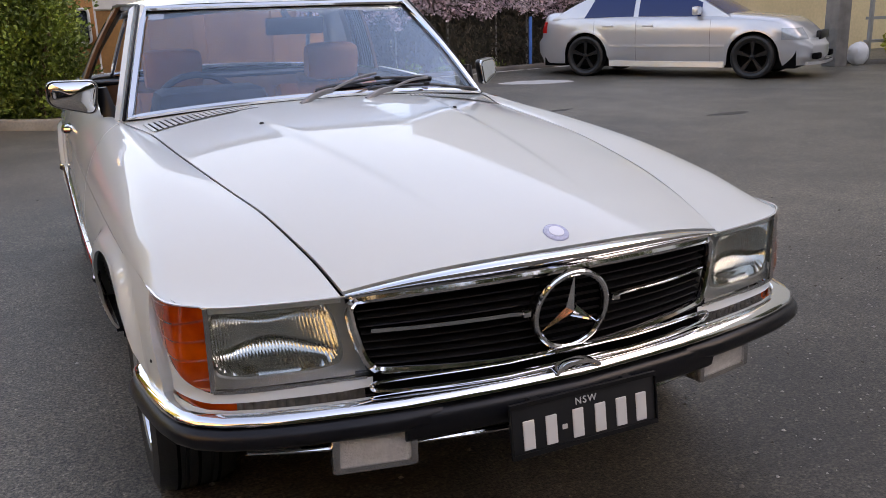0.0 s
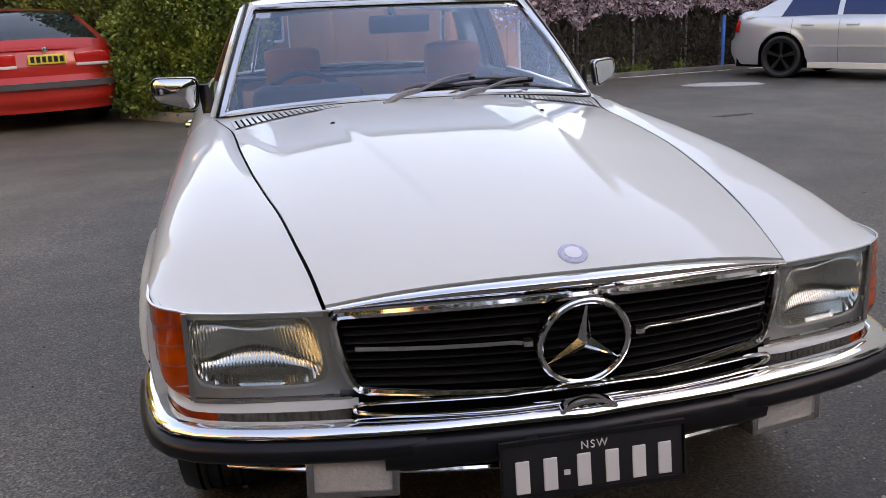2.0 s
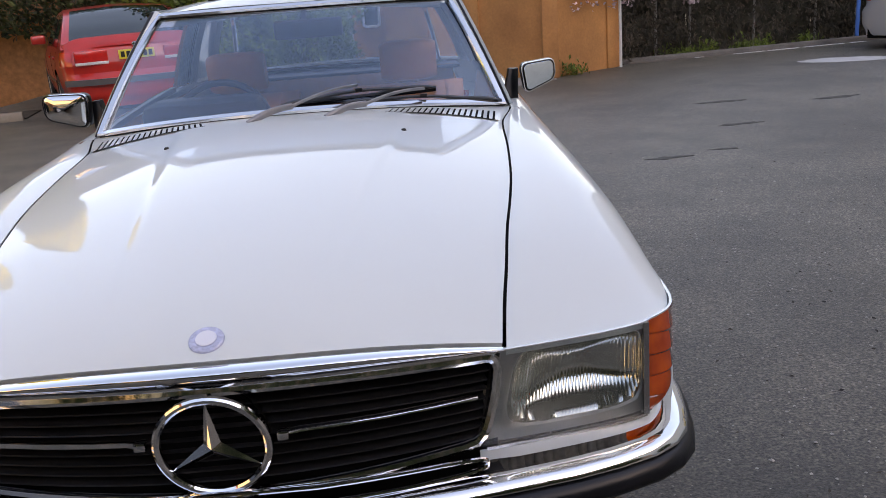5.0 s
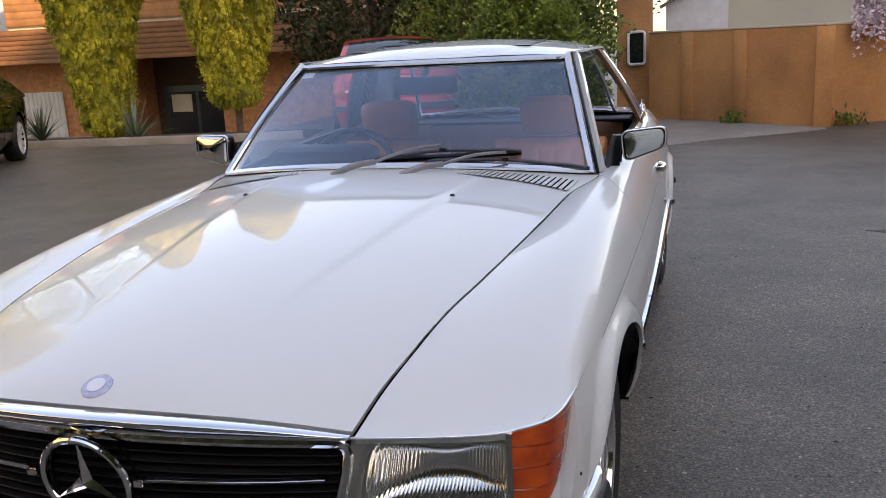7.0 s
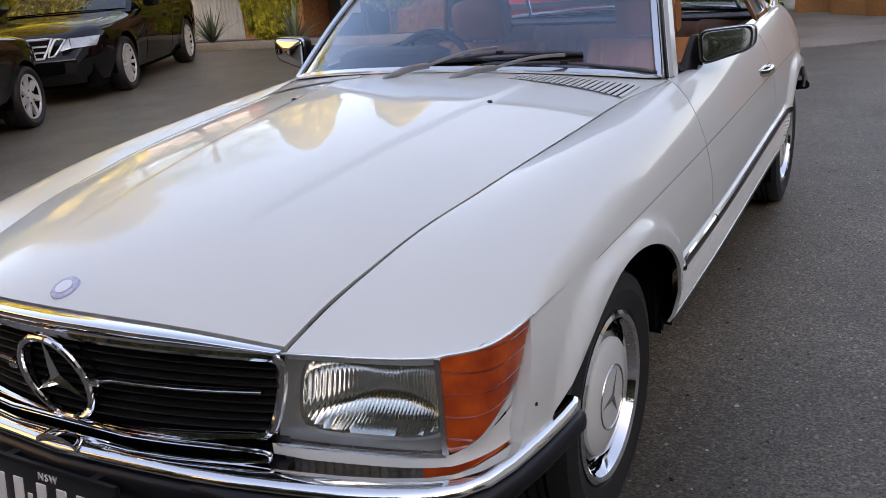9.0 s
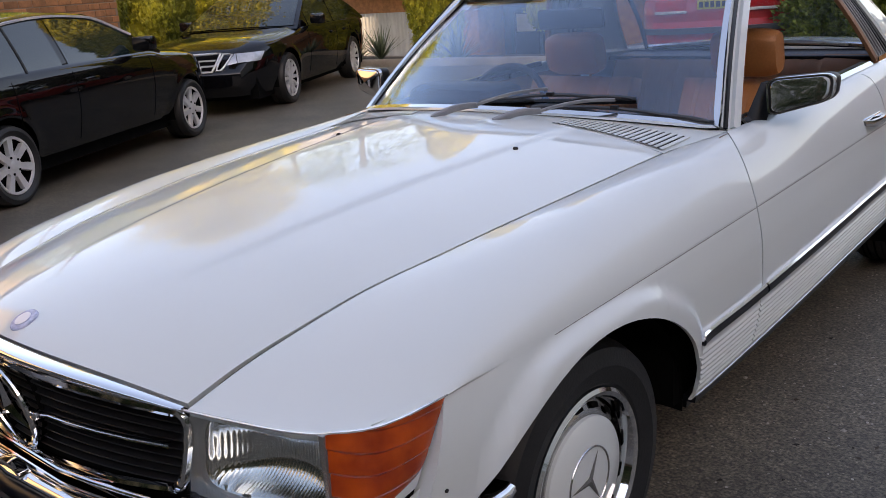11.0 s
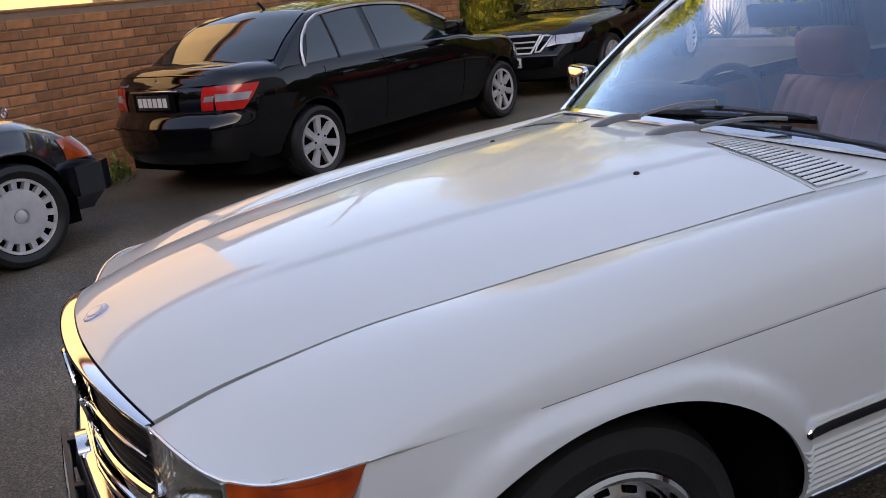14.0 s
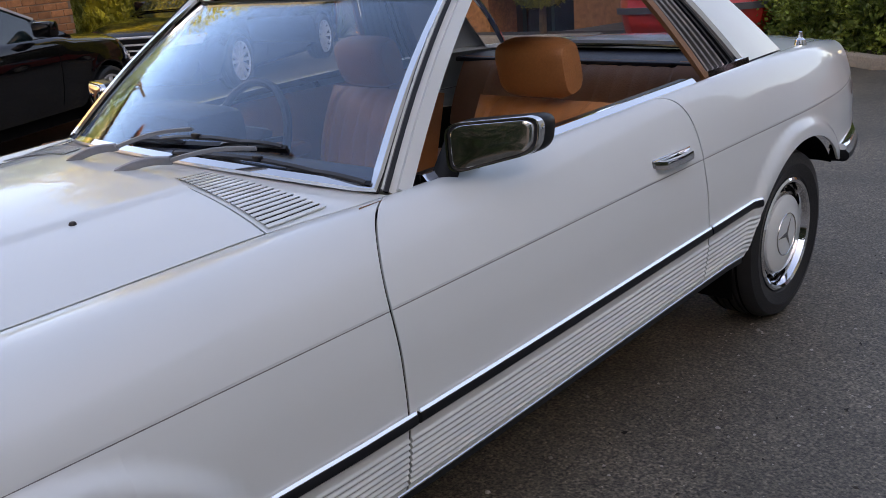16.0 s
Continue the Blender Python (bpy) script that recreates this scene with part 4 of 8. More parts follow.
for s in (-1, 1):
    # windscreen pillar: body colour with dark gutter and bright strip
    a0, a1 = Vector((0.706, 1.915, 0.880)), Vector((0.562, 2.335, 1.270))
    path = [mirror_x(a0.lerp(a1, i / 12) + Vector((0, -0.010 * math.sin(math.pi * i / 12), 0.012 * math.sin(math.pi * i / 12))), s) for i in range(13)]
    upv = Vector((s * 0.75, -0.25, 0.35))
    Geo().sweep(path, [(-0.026, -0.020), (0.026, -0.020), (0.026, 0.006), (-0.026, 0.006)], up=upv).to("front_pillar", PAINT, coupe)
    gut = Geo().sweep([p + Vector((s * 0.004, -0.018, 0.010)) for p in path] + [mirror_x(cant(y), s) + Vector((s * 0.016, 0, 0.002)) for y in (2.5, 2.8, 3.1, 3.35)], [(-0.005, -0.004), (0.005, -0.004), (0.005, 0.004), (-0.005, 0.004)], up=upv)
    gut.to("gutter", RUBBER, coupe)
    Geo().sweep([p + Vector((s * 0.017, 0.020, 0.000)) for p in path], [(-0.016, -0.008), (0.012, -0.008), (0.014, 0.006), (-0.016, 0.011)], up=upv).to("pillar_trim", PAINT, coupe)
    # waist chrome along the door top
    Geo().sweep([mirror_x(waist(y), s) for y in [2.00 + 1.12 * i / 16 for i in range(17)]], [(-s * 0.012, -0.012), (s * 0.015, -0.012), (s * 0.015, -0.006), (-s * 0.004, 0.010), (-s * 0.012, 0.010)]).to("waist_trim", CHROME, coupe)
    Geo().sweep([mirror_x(waist(y), s) + Vector((-s * 0.022, 0, 0.002)) for y in [2.00 + 1.10 * i / 12 for i in range(13)]], [(-0.012, -0.014), (0.010, -0.014), (0.010, 0.008), (-0.010, 0.008)]).to("window_seal", RUBBER, coupe)
    # rear roof pillar with louvred quarter light
    def pil(u, v):
        lo = Vector((EDGE_X(lerp(3.20, 3.86, u)) - 0.012, lerp(3.20, 3.86, u), EDGE_Z(lerp(3.2, 3.86, u)) + 0.002))
        hi = Vector((0.566 - 0.02 * u, lerp(2.98, 3.46, u), CANT_Z(lerp(2.98, 3.46, u)) + 0.004))
        p = lo.lerp(hi, v)
        return mirror_x(p + Vector((0.012 * math.sin(math.pi * v), 0, 0)), s)

    Geo().panel(lambda u, v: pil(0.42 + 0.58 * u, v), 10, 12, 0.03).to("rear_pillar", PAINT, coupe)
    lou = Geo().grid(lambda u, v: pil(0.02 + 0.36 * u, v) + Vector((-s * 0.008, 0, 0)), 4, 12).to("quarter_light", LOUVRE, coupe, "louvred smoky grey quarter light")
    for i in range(6):
        Geo().sweep([pil(0.05 + 0.055 * i, v / 8) for v in range(9)], [(-0.004, -0.010), (0.004, -0.010), (0.004, 0.010), (-0.004, 0.010)], up=Vector((s, 0, 0.2))).to("louvre", LOUVRE if i < 4 else RUBBER, lou)
    for uu, r in ((0.0, 0.011), (0.40, 0.011)):
        Geo().sweep([pil(uu, v / 10) + Vector((s * 0.004, 0, 0)) for v in range(11)], [(-r, -0.006), (r, -0.006), (r, 0.008), (-r, 0.008)], up=Vector((s, 0, 0.2))).to("quarter_trim", CHROME if uu else TANDARK, lou)
    Geo().sweep([pil(u / 6 * 0.45, 0.0) + Vector((s * 0.004, 0, 0.004)) for u in range(7)], [(-0.014, -0.010), (0.014, -0.010), (0.010, 0.014), (-0.010, 0.014)]).to("quarter_sill", CHROME, lou)
    # tail lamp
    Geo().grid(lambda u, v: (s * lerp(0.40, 0.66, u), 4.615 - 0.08 * u**3, lerp(0.70, 0.56, v)), 8, 6).to("tail_lamp", REDLENS, coupe)
    tl = Geo()
    tl.grid(lambda u, v: (s * (CR_X(lerp(4.44, 4.56, u)) + 0.012), lerp(4.44, 4.56, u), lerp(0.72, 0.58, v)), 3, 10)
    tl.to("tail_lamp_side", REDLENS, coupe)


def backlight(u, v):
    s = u * 2 - 1
    a = Vector((0.56 * s, 3.90 - 0.05 * s * s, 0.935 - 0.012 * s * s))
    b = Vector((0.475 * s, 3.455 - 0.02 * s * s, 1.285 - 0.02 * s * s))
    p = a.lerp(b, v)
    return p + Vector((0, 0.02 * math.sin(math.pi * v), 0.015 * math.sin(math.pi * v)))


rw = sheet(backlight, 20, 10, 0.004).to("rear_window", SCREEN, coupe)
rw.visible_shadow = False
bl = [backlight(i / 20, 0) for i in range(21)] + [backlight(1, i / 8) for i in range(1, 9)] + [backlight(1 - i / 20, 1) for i in range(1, 21)] + [backlight(0, 1 - i / 8) for i in range(1, 8)]
Geo().tube(bl, 0.012, 6, closed=True, up=Vector((0, 0.6, 0.8))).to("rear_window_trim", CHROME, rw)


def bootlid(u, v):
    s = v * 2 - 1
    y = lerp(3.88 - 0.03 * s * s, 4.58 - 0.03 * s * s, u)
    ez = EDGE_Z(y)
    z = ez + 0.028 * (1 - abs(s) ** 2.4)
    if u > 0.93:
        z -= (u - 0.93) * 0.5
    return Vector((s * (EDGE_X(y) - 0.003), y, z))


Geo().panel(bootlid, 26, 26, 0.014).to("boot_lid", PAINT, coupe)
Geo().grid(lambda u, v: ((u * 2 - 1) * 0.66, 4.58 + 0.03 * math.cos((u - 0.5) * 3) - 0.08 * abs(u * 2 - 1) ** 4, lerp(0.86, 0.50, v)), 20, 6).to("tail_panel", PAINT, coupe)
an = Geo()
ab = upper_point(4.05, 0.06)
an.lathe([(0.0, 0.05), (0.006, 0.048), (0.008, 0.03), (0.007, 0.026), (0.018, 0.018), (0.022, 0.0)], 16, Matrix.Translation(ab) @ pose(0, 0, 0, 0, -90, 0))
an.to("aerial", CHROME, coupe, "retracted chrome aerial")
# bulkheads and floor keep daylight out of the shell
Geo().box(-0.70, 0.70, 1.42, 1.66, 0.22, 0.74).to("bulkhead", MATTBLACK, coupe, smooth=False)
Geo().box(-0.46, 0.46, 0.52, 1.30, 0.22, 0.64).box(-0.45, 0.45, 0.26, 0.52, 0.37, 0.64).to("engine_bay", MATTBLACK, coupe, smooth=False)
Geo().box(-0.70, 0.70, 1.40, 3.30, 0.20, 0.27).to("floor_pan", MATTBLACK, coupe, smooth=False)
Geo().box(-0.60, 0.60, 3.92, 4.45, 0.50, 0.84).to("boot_box", MATTBLACK, coupe, smooth=False)

# ---- wipers, washer jets, sticker, inside mirror ----
def screen_at(x, v):
    return screen((x / (0.690 + (0.545 - 0.690) * v) + 1) / 2, v)


def wiper(px, tip, blade_a, blade_b):
    """A tapered arm and a thin rod carrying a bridged blade that lies on the screen."""
    base = Vector((px, 1.630, 0.922))
    axis = Vector((0, -0.55, 0.83))
    mid = base.lerp(tip, 0.37) + Vector((0, -0.004, 0.026))
    top = tip + Vector((0, -0.020, 0.038))
    arm = Geo()
    for k, (a_, b_, w0, w1) in enumerate(((base + Vector((-0.016, -0.006, 0.006)), mid, 0.0105, 0.0065), (mid, top, 0.0042, 0.0036))):
        n0 = len(arm.v)
        for q in range(7):
            t = q / 6
            p = a_.lerp(b_, t) + Vector((0, 0, 0.010 * math.sin(math.pi * t)))
            w_, d = lerp(w0, w1, t), (b_ - a_).normalized()
            side = d.cross(axis).normalized()
            up_ = side.cross(d)
            h_ = 0.009 if k == 0 else 0.0045
            arm.v += [p - side * w_ - up_ * h_, p + side * w_ - up_ * h_, p + side * w_ * 0.8 + up_ * h_ * 0.6, p + side * w_ * 0.4 + up_ * h_, p - side * w_ * 0.4 + up_ * h_, p - side * w_ * 0.8 + up_ * h_ * 0.6]
        for q in range(6):
            for j in range(6):
                arm.f.append((n0 + q * 6 + j, n0 + q * 6 + (j + 1) % 6, n0 + (q + 1) * 6 + (j + 1) % 6, n0 + (q + 1) * 6 + j))
        arm.f += [tuple(n0 + j for j in range(6)), tuple(n0 + 36 + j for j in range(6))]
    w = arm.to("wiper", WIPERMETAL, coupe, "grey wiper arm with a black blade", sharp=30)
    Geo().lathe([(0.0, 0.010), (0.010, 0.009), (0.012, -0.016)], 14, Matrix.Translation(base + Vector((-0.008, -0.004, 0.0))) @ pose(0, 0, 0, 0, -90, 0)).to("pivot", BLACK, w)

    def on_blade(t, h):
        return blade_a.lerp(blade_b, t) + axis * h + Vector((0, -0.002, 0.002))

    Geo().sweep([on_blade(i / 12, 0.002) for i in range(13)], [(-0.004, -0.002), (0.004, -0.002), (0.003, 0.010), (0.006, 0.014), (-0.006, 0.014), (-0.003, 0.010)], up=axis).to("blade", RUBBER, w)
    for t0, t1, h in ((0.20, 0.80, 0.032), (0.02, 0.38, 0.022), (0.62, 0.98, 0.022)):
        base_h = 0.016 if h < 0.025 else 0.022
        pts = [on_blade(lerp(t0, t1, i / 12), base_h + (h - base_h + 0.006) * math.sin(math.pi * i / 12) ** 0.7) for i in range(13)]
        Geo().sweep(pts, [(-0.0055, -0.003), (0.0055, -0.003), (0.004, 0.003), (-0.004, 0.003)], up=axis).to("blade_bridge", BLADEGREY, w)
    Geo().box(-0.012, 0.012, -0.007, 0.007, -0.006, 0.006, 0.002, Matrix.Translation(on_blade(0.5, 0.041))).to("blade_clip", BLACK, w)


wiper(-0.128, screen_at(0.20, 0.092), screen_at(-0.05, 0.030), screen_at(0.46, 0.105))
wiper(0.116, screen_at(0.42, 0.046), screen_at(0.15, 0.012), screen_at(0.682, 0.004))
for s in (-1, 1):
    p = hood_point(s * 0.343, 1.40)
    Geo().lathe([(0.0, 0.006), (0.005, 0.0055), (0.007, 0.003), (0.0085, -0.002)], 14, Matrix.Translation(p) @ pose(0, 0, 0, 0, -90, 0)).to("washer_jet", BLACK, coupe)
sk = [screen(0.018 + 0.05 * a, 0.90 + 0.06 * b) + Vector((0, 0.006, -0.003)) for a, b in ((0, 0), (1, 0), (1, 1), (0, 1))]
link("sticker", sk, [(0, 1, 2, 3)], PLATE_WHITE, ws, "small white windscreen sticker", smooth=False)
im = Geo().box(-0.125, 0.125, -0.012, 0.012, -0.035, 0.035, 0.010)
imo = im.to("inside_mirror", DASH, coupe)
imo.matrix_world = pose(0.02, 2.20, 1.185, 12, 0, 6)
Geo().sweep([(0.01, 2.215, 1.20), (0.0, 2.245, 1.222), (0, 2.29, 1.243)], [(-0.01, -0.01), (0.01, -0.01), (0.01, 0.01), (-0.01, 0.01)]).to("mirror_stem", DASH, coupe)

# ---- interior ----
Geo().grid(lambda u, v: ((u * 2 - 1) * 0.66, lerp(1.80, 2.12, v) + 0.10 * (u * 2 - 1) ** 2 * (1 - v), 0.868 + 0.02 * math.sin(math.pi * v) - 0.16 * max(0, v - 0.8) / 0.2), 20, 14).to("dashboard", DASH, coupe, "dark padded dashboard")
Geo().box(-0.58, -0.16, 1.97, 2.18, 0.84, 0.975, 0.045).to("instrument_hood", DASH, coupe)
# steering wheel on the x < 0 side
sw = Geo()
m_sw = Matrix.Translation((-0.365, 2.30, 0.820)) @ pose(0, 0, 0, 68, 0, 0)
sw.tube([m_sw @ Vector((0.195 * math.cos(a), 0.195 * math.sin(a), 0)) for a in [2 * math.pi * i / 40 for i in range(40)]], 0.014, 8, closed=True, up=m_sw.to_3x3() @ Vector((0, 0, 1)))
for a in (0.15, math.pi - 0.15, -math.pi / 2 - 0.4, -math.pi / 2 + 0.4):
    sw.sweep([m_sw @ Vector((0.05 * math.cos(a), 0.05 * math.sin(a), -0.01)), m_sw @ Vector((0.19 * math.cos(a), 0.19 * math.sin(a), 0))], [(-0.018, -0.008), (0.018, -0.008), (0.018, 0.008), (-0.018, 0.008)])
sw.box(-0.09, 0.09, -0.06, 0.05, -0.025, 0.02, 0.015, m_sw)
sw.to("steering_wheel", DASH, coupe, "black four-spoke steering wheel")


def pleated(name, x0, x1, base, out, up, w, material, pleats, crown=0.03):
    """An upholstered slab: base is its lower middle, out its facing, up its length."""
    pg = Geo()
    o, upn = Vector(out).normalized(), Vector(up)
    L = upn.length

    def fn(u, v):
        x = lerp(x0, x1, u)
        k = 1 - abs(u * 2 - 1) ** 6
        kk = 1 - abs(v * 2 - 1) ** 8
        wv = 0.006 * abs(math.sin(math.pi * pleats * u)) ** 0.6 if 0.16 < u < 0.84 else 0.016
        return Vector((x, 0, 0)) + Vector(base) + upn * v + o * (w * (0.3 + 0.7 * k * kk) + wv + crown * math.sin(math.pi * v))

    pg.grid(fn, pleats * 6, 14)
    n = len(pg.v)
    pg.grid(lambda u, v: Vector((lerp(x0, x1, u), 0, 0)) + Vector(base) + upn * v - o * 0.05, 6, 3)
    for fx in (0, 1):
        pg.grid(lambda u, v: fn(fx, v).lerp(Vector((x0 if fx == 0 else x1, 0, 0)) + Vector(base) + upn * v - o * 0.05, u), 2, 14)
    pg.grid(lambda u, v: fn(u, 1).lerp(Vector((lerp(x0, x1, u), 0, 0)) + Vector(base) + upn - o * 0.05, v), pleats * 6, 2)
    return pg


for s in (-1, 1):
    cx = s * 0.37
    sb = pleated("backrest", cx - 0.25, cx + 0.25, (0, 2.80, 0.48), (0, -1, 0.25), (0, 0.12, 0.41), 0.07, TAN, 7).to("seat_back", TAN, coupe, "tan leather pleated front seat back")
    pleated("cushion", cx - 0.25, cx + 0.25, (0, 2.76, 0.44), (0, 0.1, 1), (0, -0.48, 0.05), 0.06, TAN, 7).to("seat_cushion", TAN, coupe)
    hr = Geo()
    m_h = Matrix.Translation((cx + s * 0.01, 2.86, 0.998)) @ pose(0, 0, 0, 14, 0, 0)

    def hrf(u, v):
        a = 2 * math.pi * v
        ca, sa = math.cos(a), math.sin(a)
        k = 3.2
        r = (abs(ca) ** k + abs(sa) ** k) ** (-1 / k)
        e = (1 - abs(u * 2 - 1) ** 5)
        return m_h @ Vector(((u * 2 - 1) * 0.125, ca * r * 0.058 * (0.75 + 0.25 * e), sa * r * 0.088 * (0.84 + 0.16 * e)))

    hr.grid(hrf, 20, 28, closed_v=True)
    for e in (0, 20):
        i0 = e * 28
        hr.f.append(tuple(i0 + j for j in range(28)))
    hr.to("headrest", TAN, sb, "tan leather headrest")
    for q in (-0.05, 0.05):
        Geo().tube([(cx + q, 2.90, 0.86), (cx + q, 2.87, 0.93)], 0.006, 8).to("headrest_post", CHROME, sb)
    # door card
    dc = Geo().grid(lambda u, v: (s * lerp(0.735, 0.70, math.sin(math.pi * v)), lerp(1.80, 3.45, u), lerp(0.885, 0.40, v)), 12, 10).to("door_card", TANDARK, coupe, "brown leather door lining")
    Geo().box(min(s * 0.62, s * 0.70), max(s * 0.62, s * 0.70), 2.25, 2.75, 0.66, 0.71, 0.018).to("armrest", TANDARK, dc)
pleated("rear_back", -0.62, 0.62, (0, 3.52, 0.50), (0, -1, 0.25), (0, 0.16, 0.40), 0.06, TANDARK, 17).to("rear_seat_back", TANDARK, coupe, "brown pleated rear bench back")
pleated("rear_cush", -0.62, 0.62, (0, 3.52, 0.46), (0, 0.1, 1), (0, -0.45, 0.04), 0.06, TANDARK, 17).to("rear_seat_cushion", TANDARK, coupe)
Geo().box(-0.66, 0.66, 3.62, 3.92, 0.885, 0.905, 0.006).to("parcel_shelf", DASH, coupe)
Geo().grid(lambda u, v: ((u * 2 - 1) * 0.52, lerp(2.34, 3.44, v), ROOF_Z(lerp(2.34, 3.44, v)) - 0.045 - 0.03 * (u * 2 - 1) ** 2), 8, 8).to("headlining", mat("cream_headlining", (0.50, 0.46, 0.38), 0.9, var=0.08, scale=20), coupe)


# ---- wheels ----
def tyre_profile(r, w, rim):
    h = r - rim
    return [(rim, -w * 0.40), (rim + h * 0.12, -w * 0.47), (rim + h * 0.5, -w * 0.53), (rim + h * 0.85, -w * 0.48), (r - 0.008, -w * 0.40), (r, -w * 0.30), (r, -w * 0.17), (r - 0.007, -w * 0.16), (r - 0.007, -w * 0.13), (r, -w * 0.12), (r, w * 0.12), (r - 0.007, w * 0.13), (r - 0.007, w * 0.16), (r, w * 0.17), (r, w * 0.30), (r - 0.008, w * 0.40), (rim + h * 0.85, w * 0.48), (rim + h * 0.5, w * 0.53), (rim + h * 0.12, w * 0.47), (rim, w * 0.40)]


def coupe_wheel(x, y, s, steer=0.0):
    m = Matrix.Translation((x, y, HUB)) @ Matrix.Rotation(radians(steer), 4, "Z") @ Matrix.Diagonal((s, 1, 1, 1))
    tyre = Geo().lathe(tyre_profile(HUB, 0.20, 0.200), 64, m)
    w = tyre.to("wheel", TYRE, coupe, "white hubcap wheel with a chrome trim ring", sharp=28)
    for q in (-0.05, 0.0, 0.05):
        Geo().lathe([(HUB + 0.0006, q - 0.004), (HUB + 0.0006, q + 0.004)], 64, m).to("tread_groove", MATTBLACK, w)
    Geo().lathe([(0.206, 0.080), (0.204, 0.094), (0.196, 0.099), (0.186, 0.094), (0.180, 0.078), (0.176, 0.066)], 64, m).to("trim_ring", CHROME, w)
    Geo().lathe([(0.180, 0.058), (0.168, 0.060), (0.152, 0.070), (0.138, 0.076), (0.0, 0.07)], 56, m).to("rim", DULLCHROME, w)
    for i in range(16):
        a = 2 * math.pi * i / 16
        sl = Geo().box(-0.003, 0.003, -0.014, 0.014, -0.007, 0.007, 0.003, m @ pose(0.0705, 0, 0, 0, 0, 0) @ Matrix.Rotation(a, 4, "X") @ pose(0, 0, 0.160, 0, -30, 0))
        sl.to("slot", MATTBLACK, w)
    Geo().lathe([(0.140, 0.074), (0.139, 0.083), (0.133, 0.088), (0.085, 0.093), (0.0, 0.095)], 56, m).to("hubcap", PAINT, w)
    Geo().tube([m @ Vector((0.0942, 0.076 * math.cos(a), 0.076 * math.sin(a))) for a in [2 * math.pi * i / 40 for i in range(40)]], 0.0024, 6, closed=True, up=Vector((1, 0, 0))).to("hub_ring", DULLCHROME, w)
    st = star_mesh(0.073, 0.010, 0.003)
    rot = m @ Matrix.Translation((0.0955, 0, 0)) @ Matrix.Rotation(math.pi / 2, 4, "Z") @ Matrix.Rotation(0.5, 4, "Y")
    st.v = [rot @ v for v in st.v]
    st.to("hub_star", DULLCHROME, w, smooth=False)


for s in (-1, 1):
    coupe_wheel(s * 0.742, AX_F, s, -1.0)
    coupe_wheel(s * 0.735, AX_R, s)

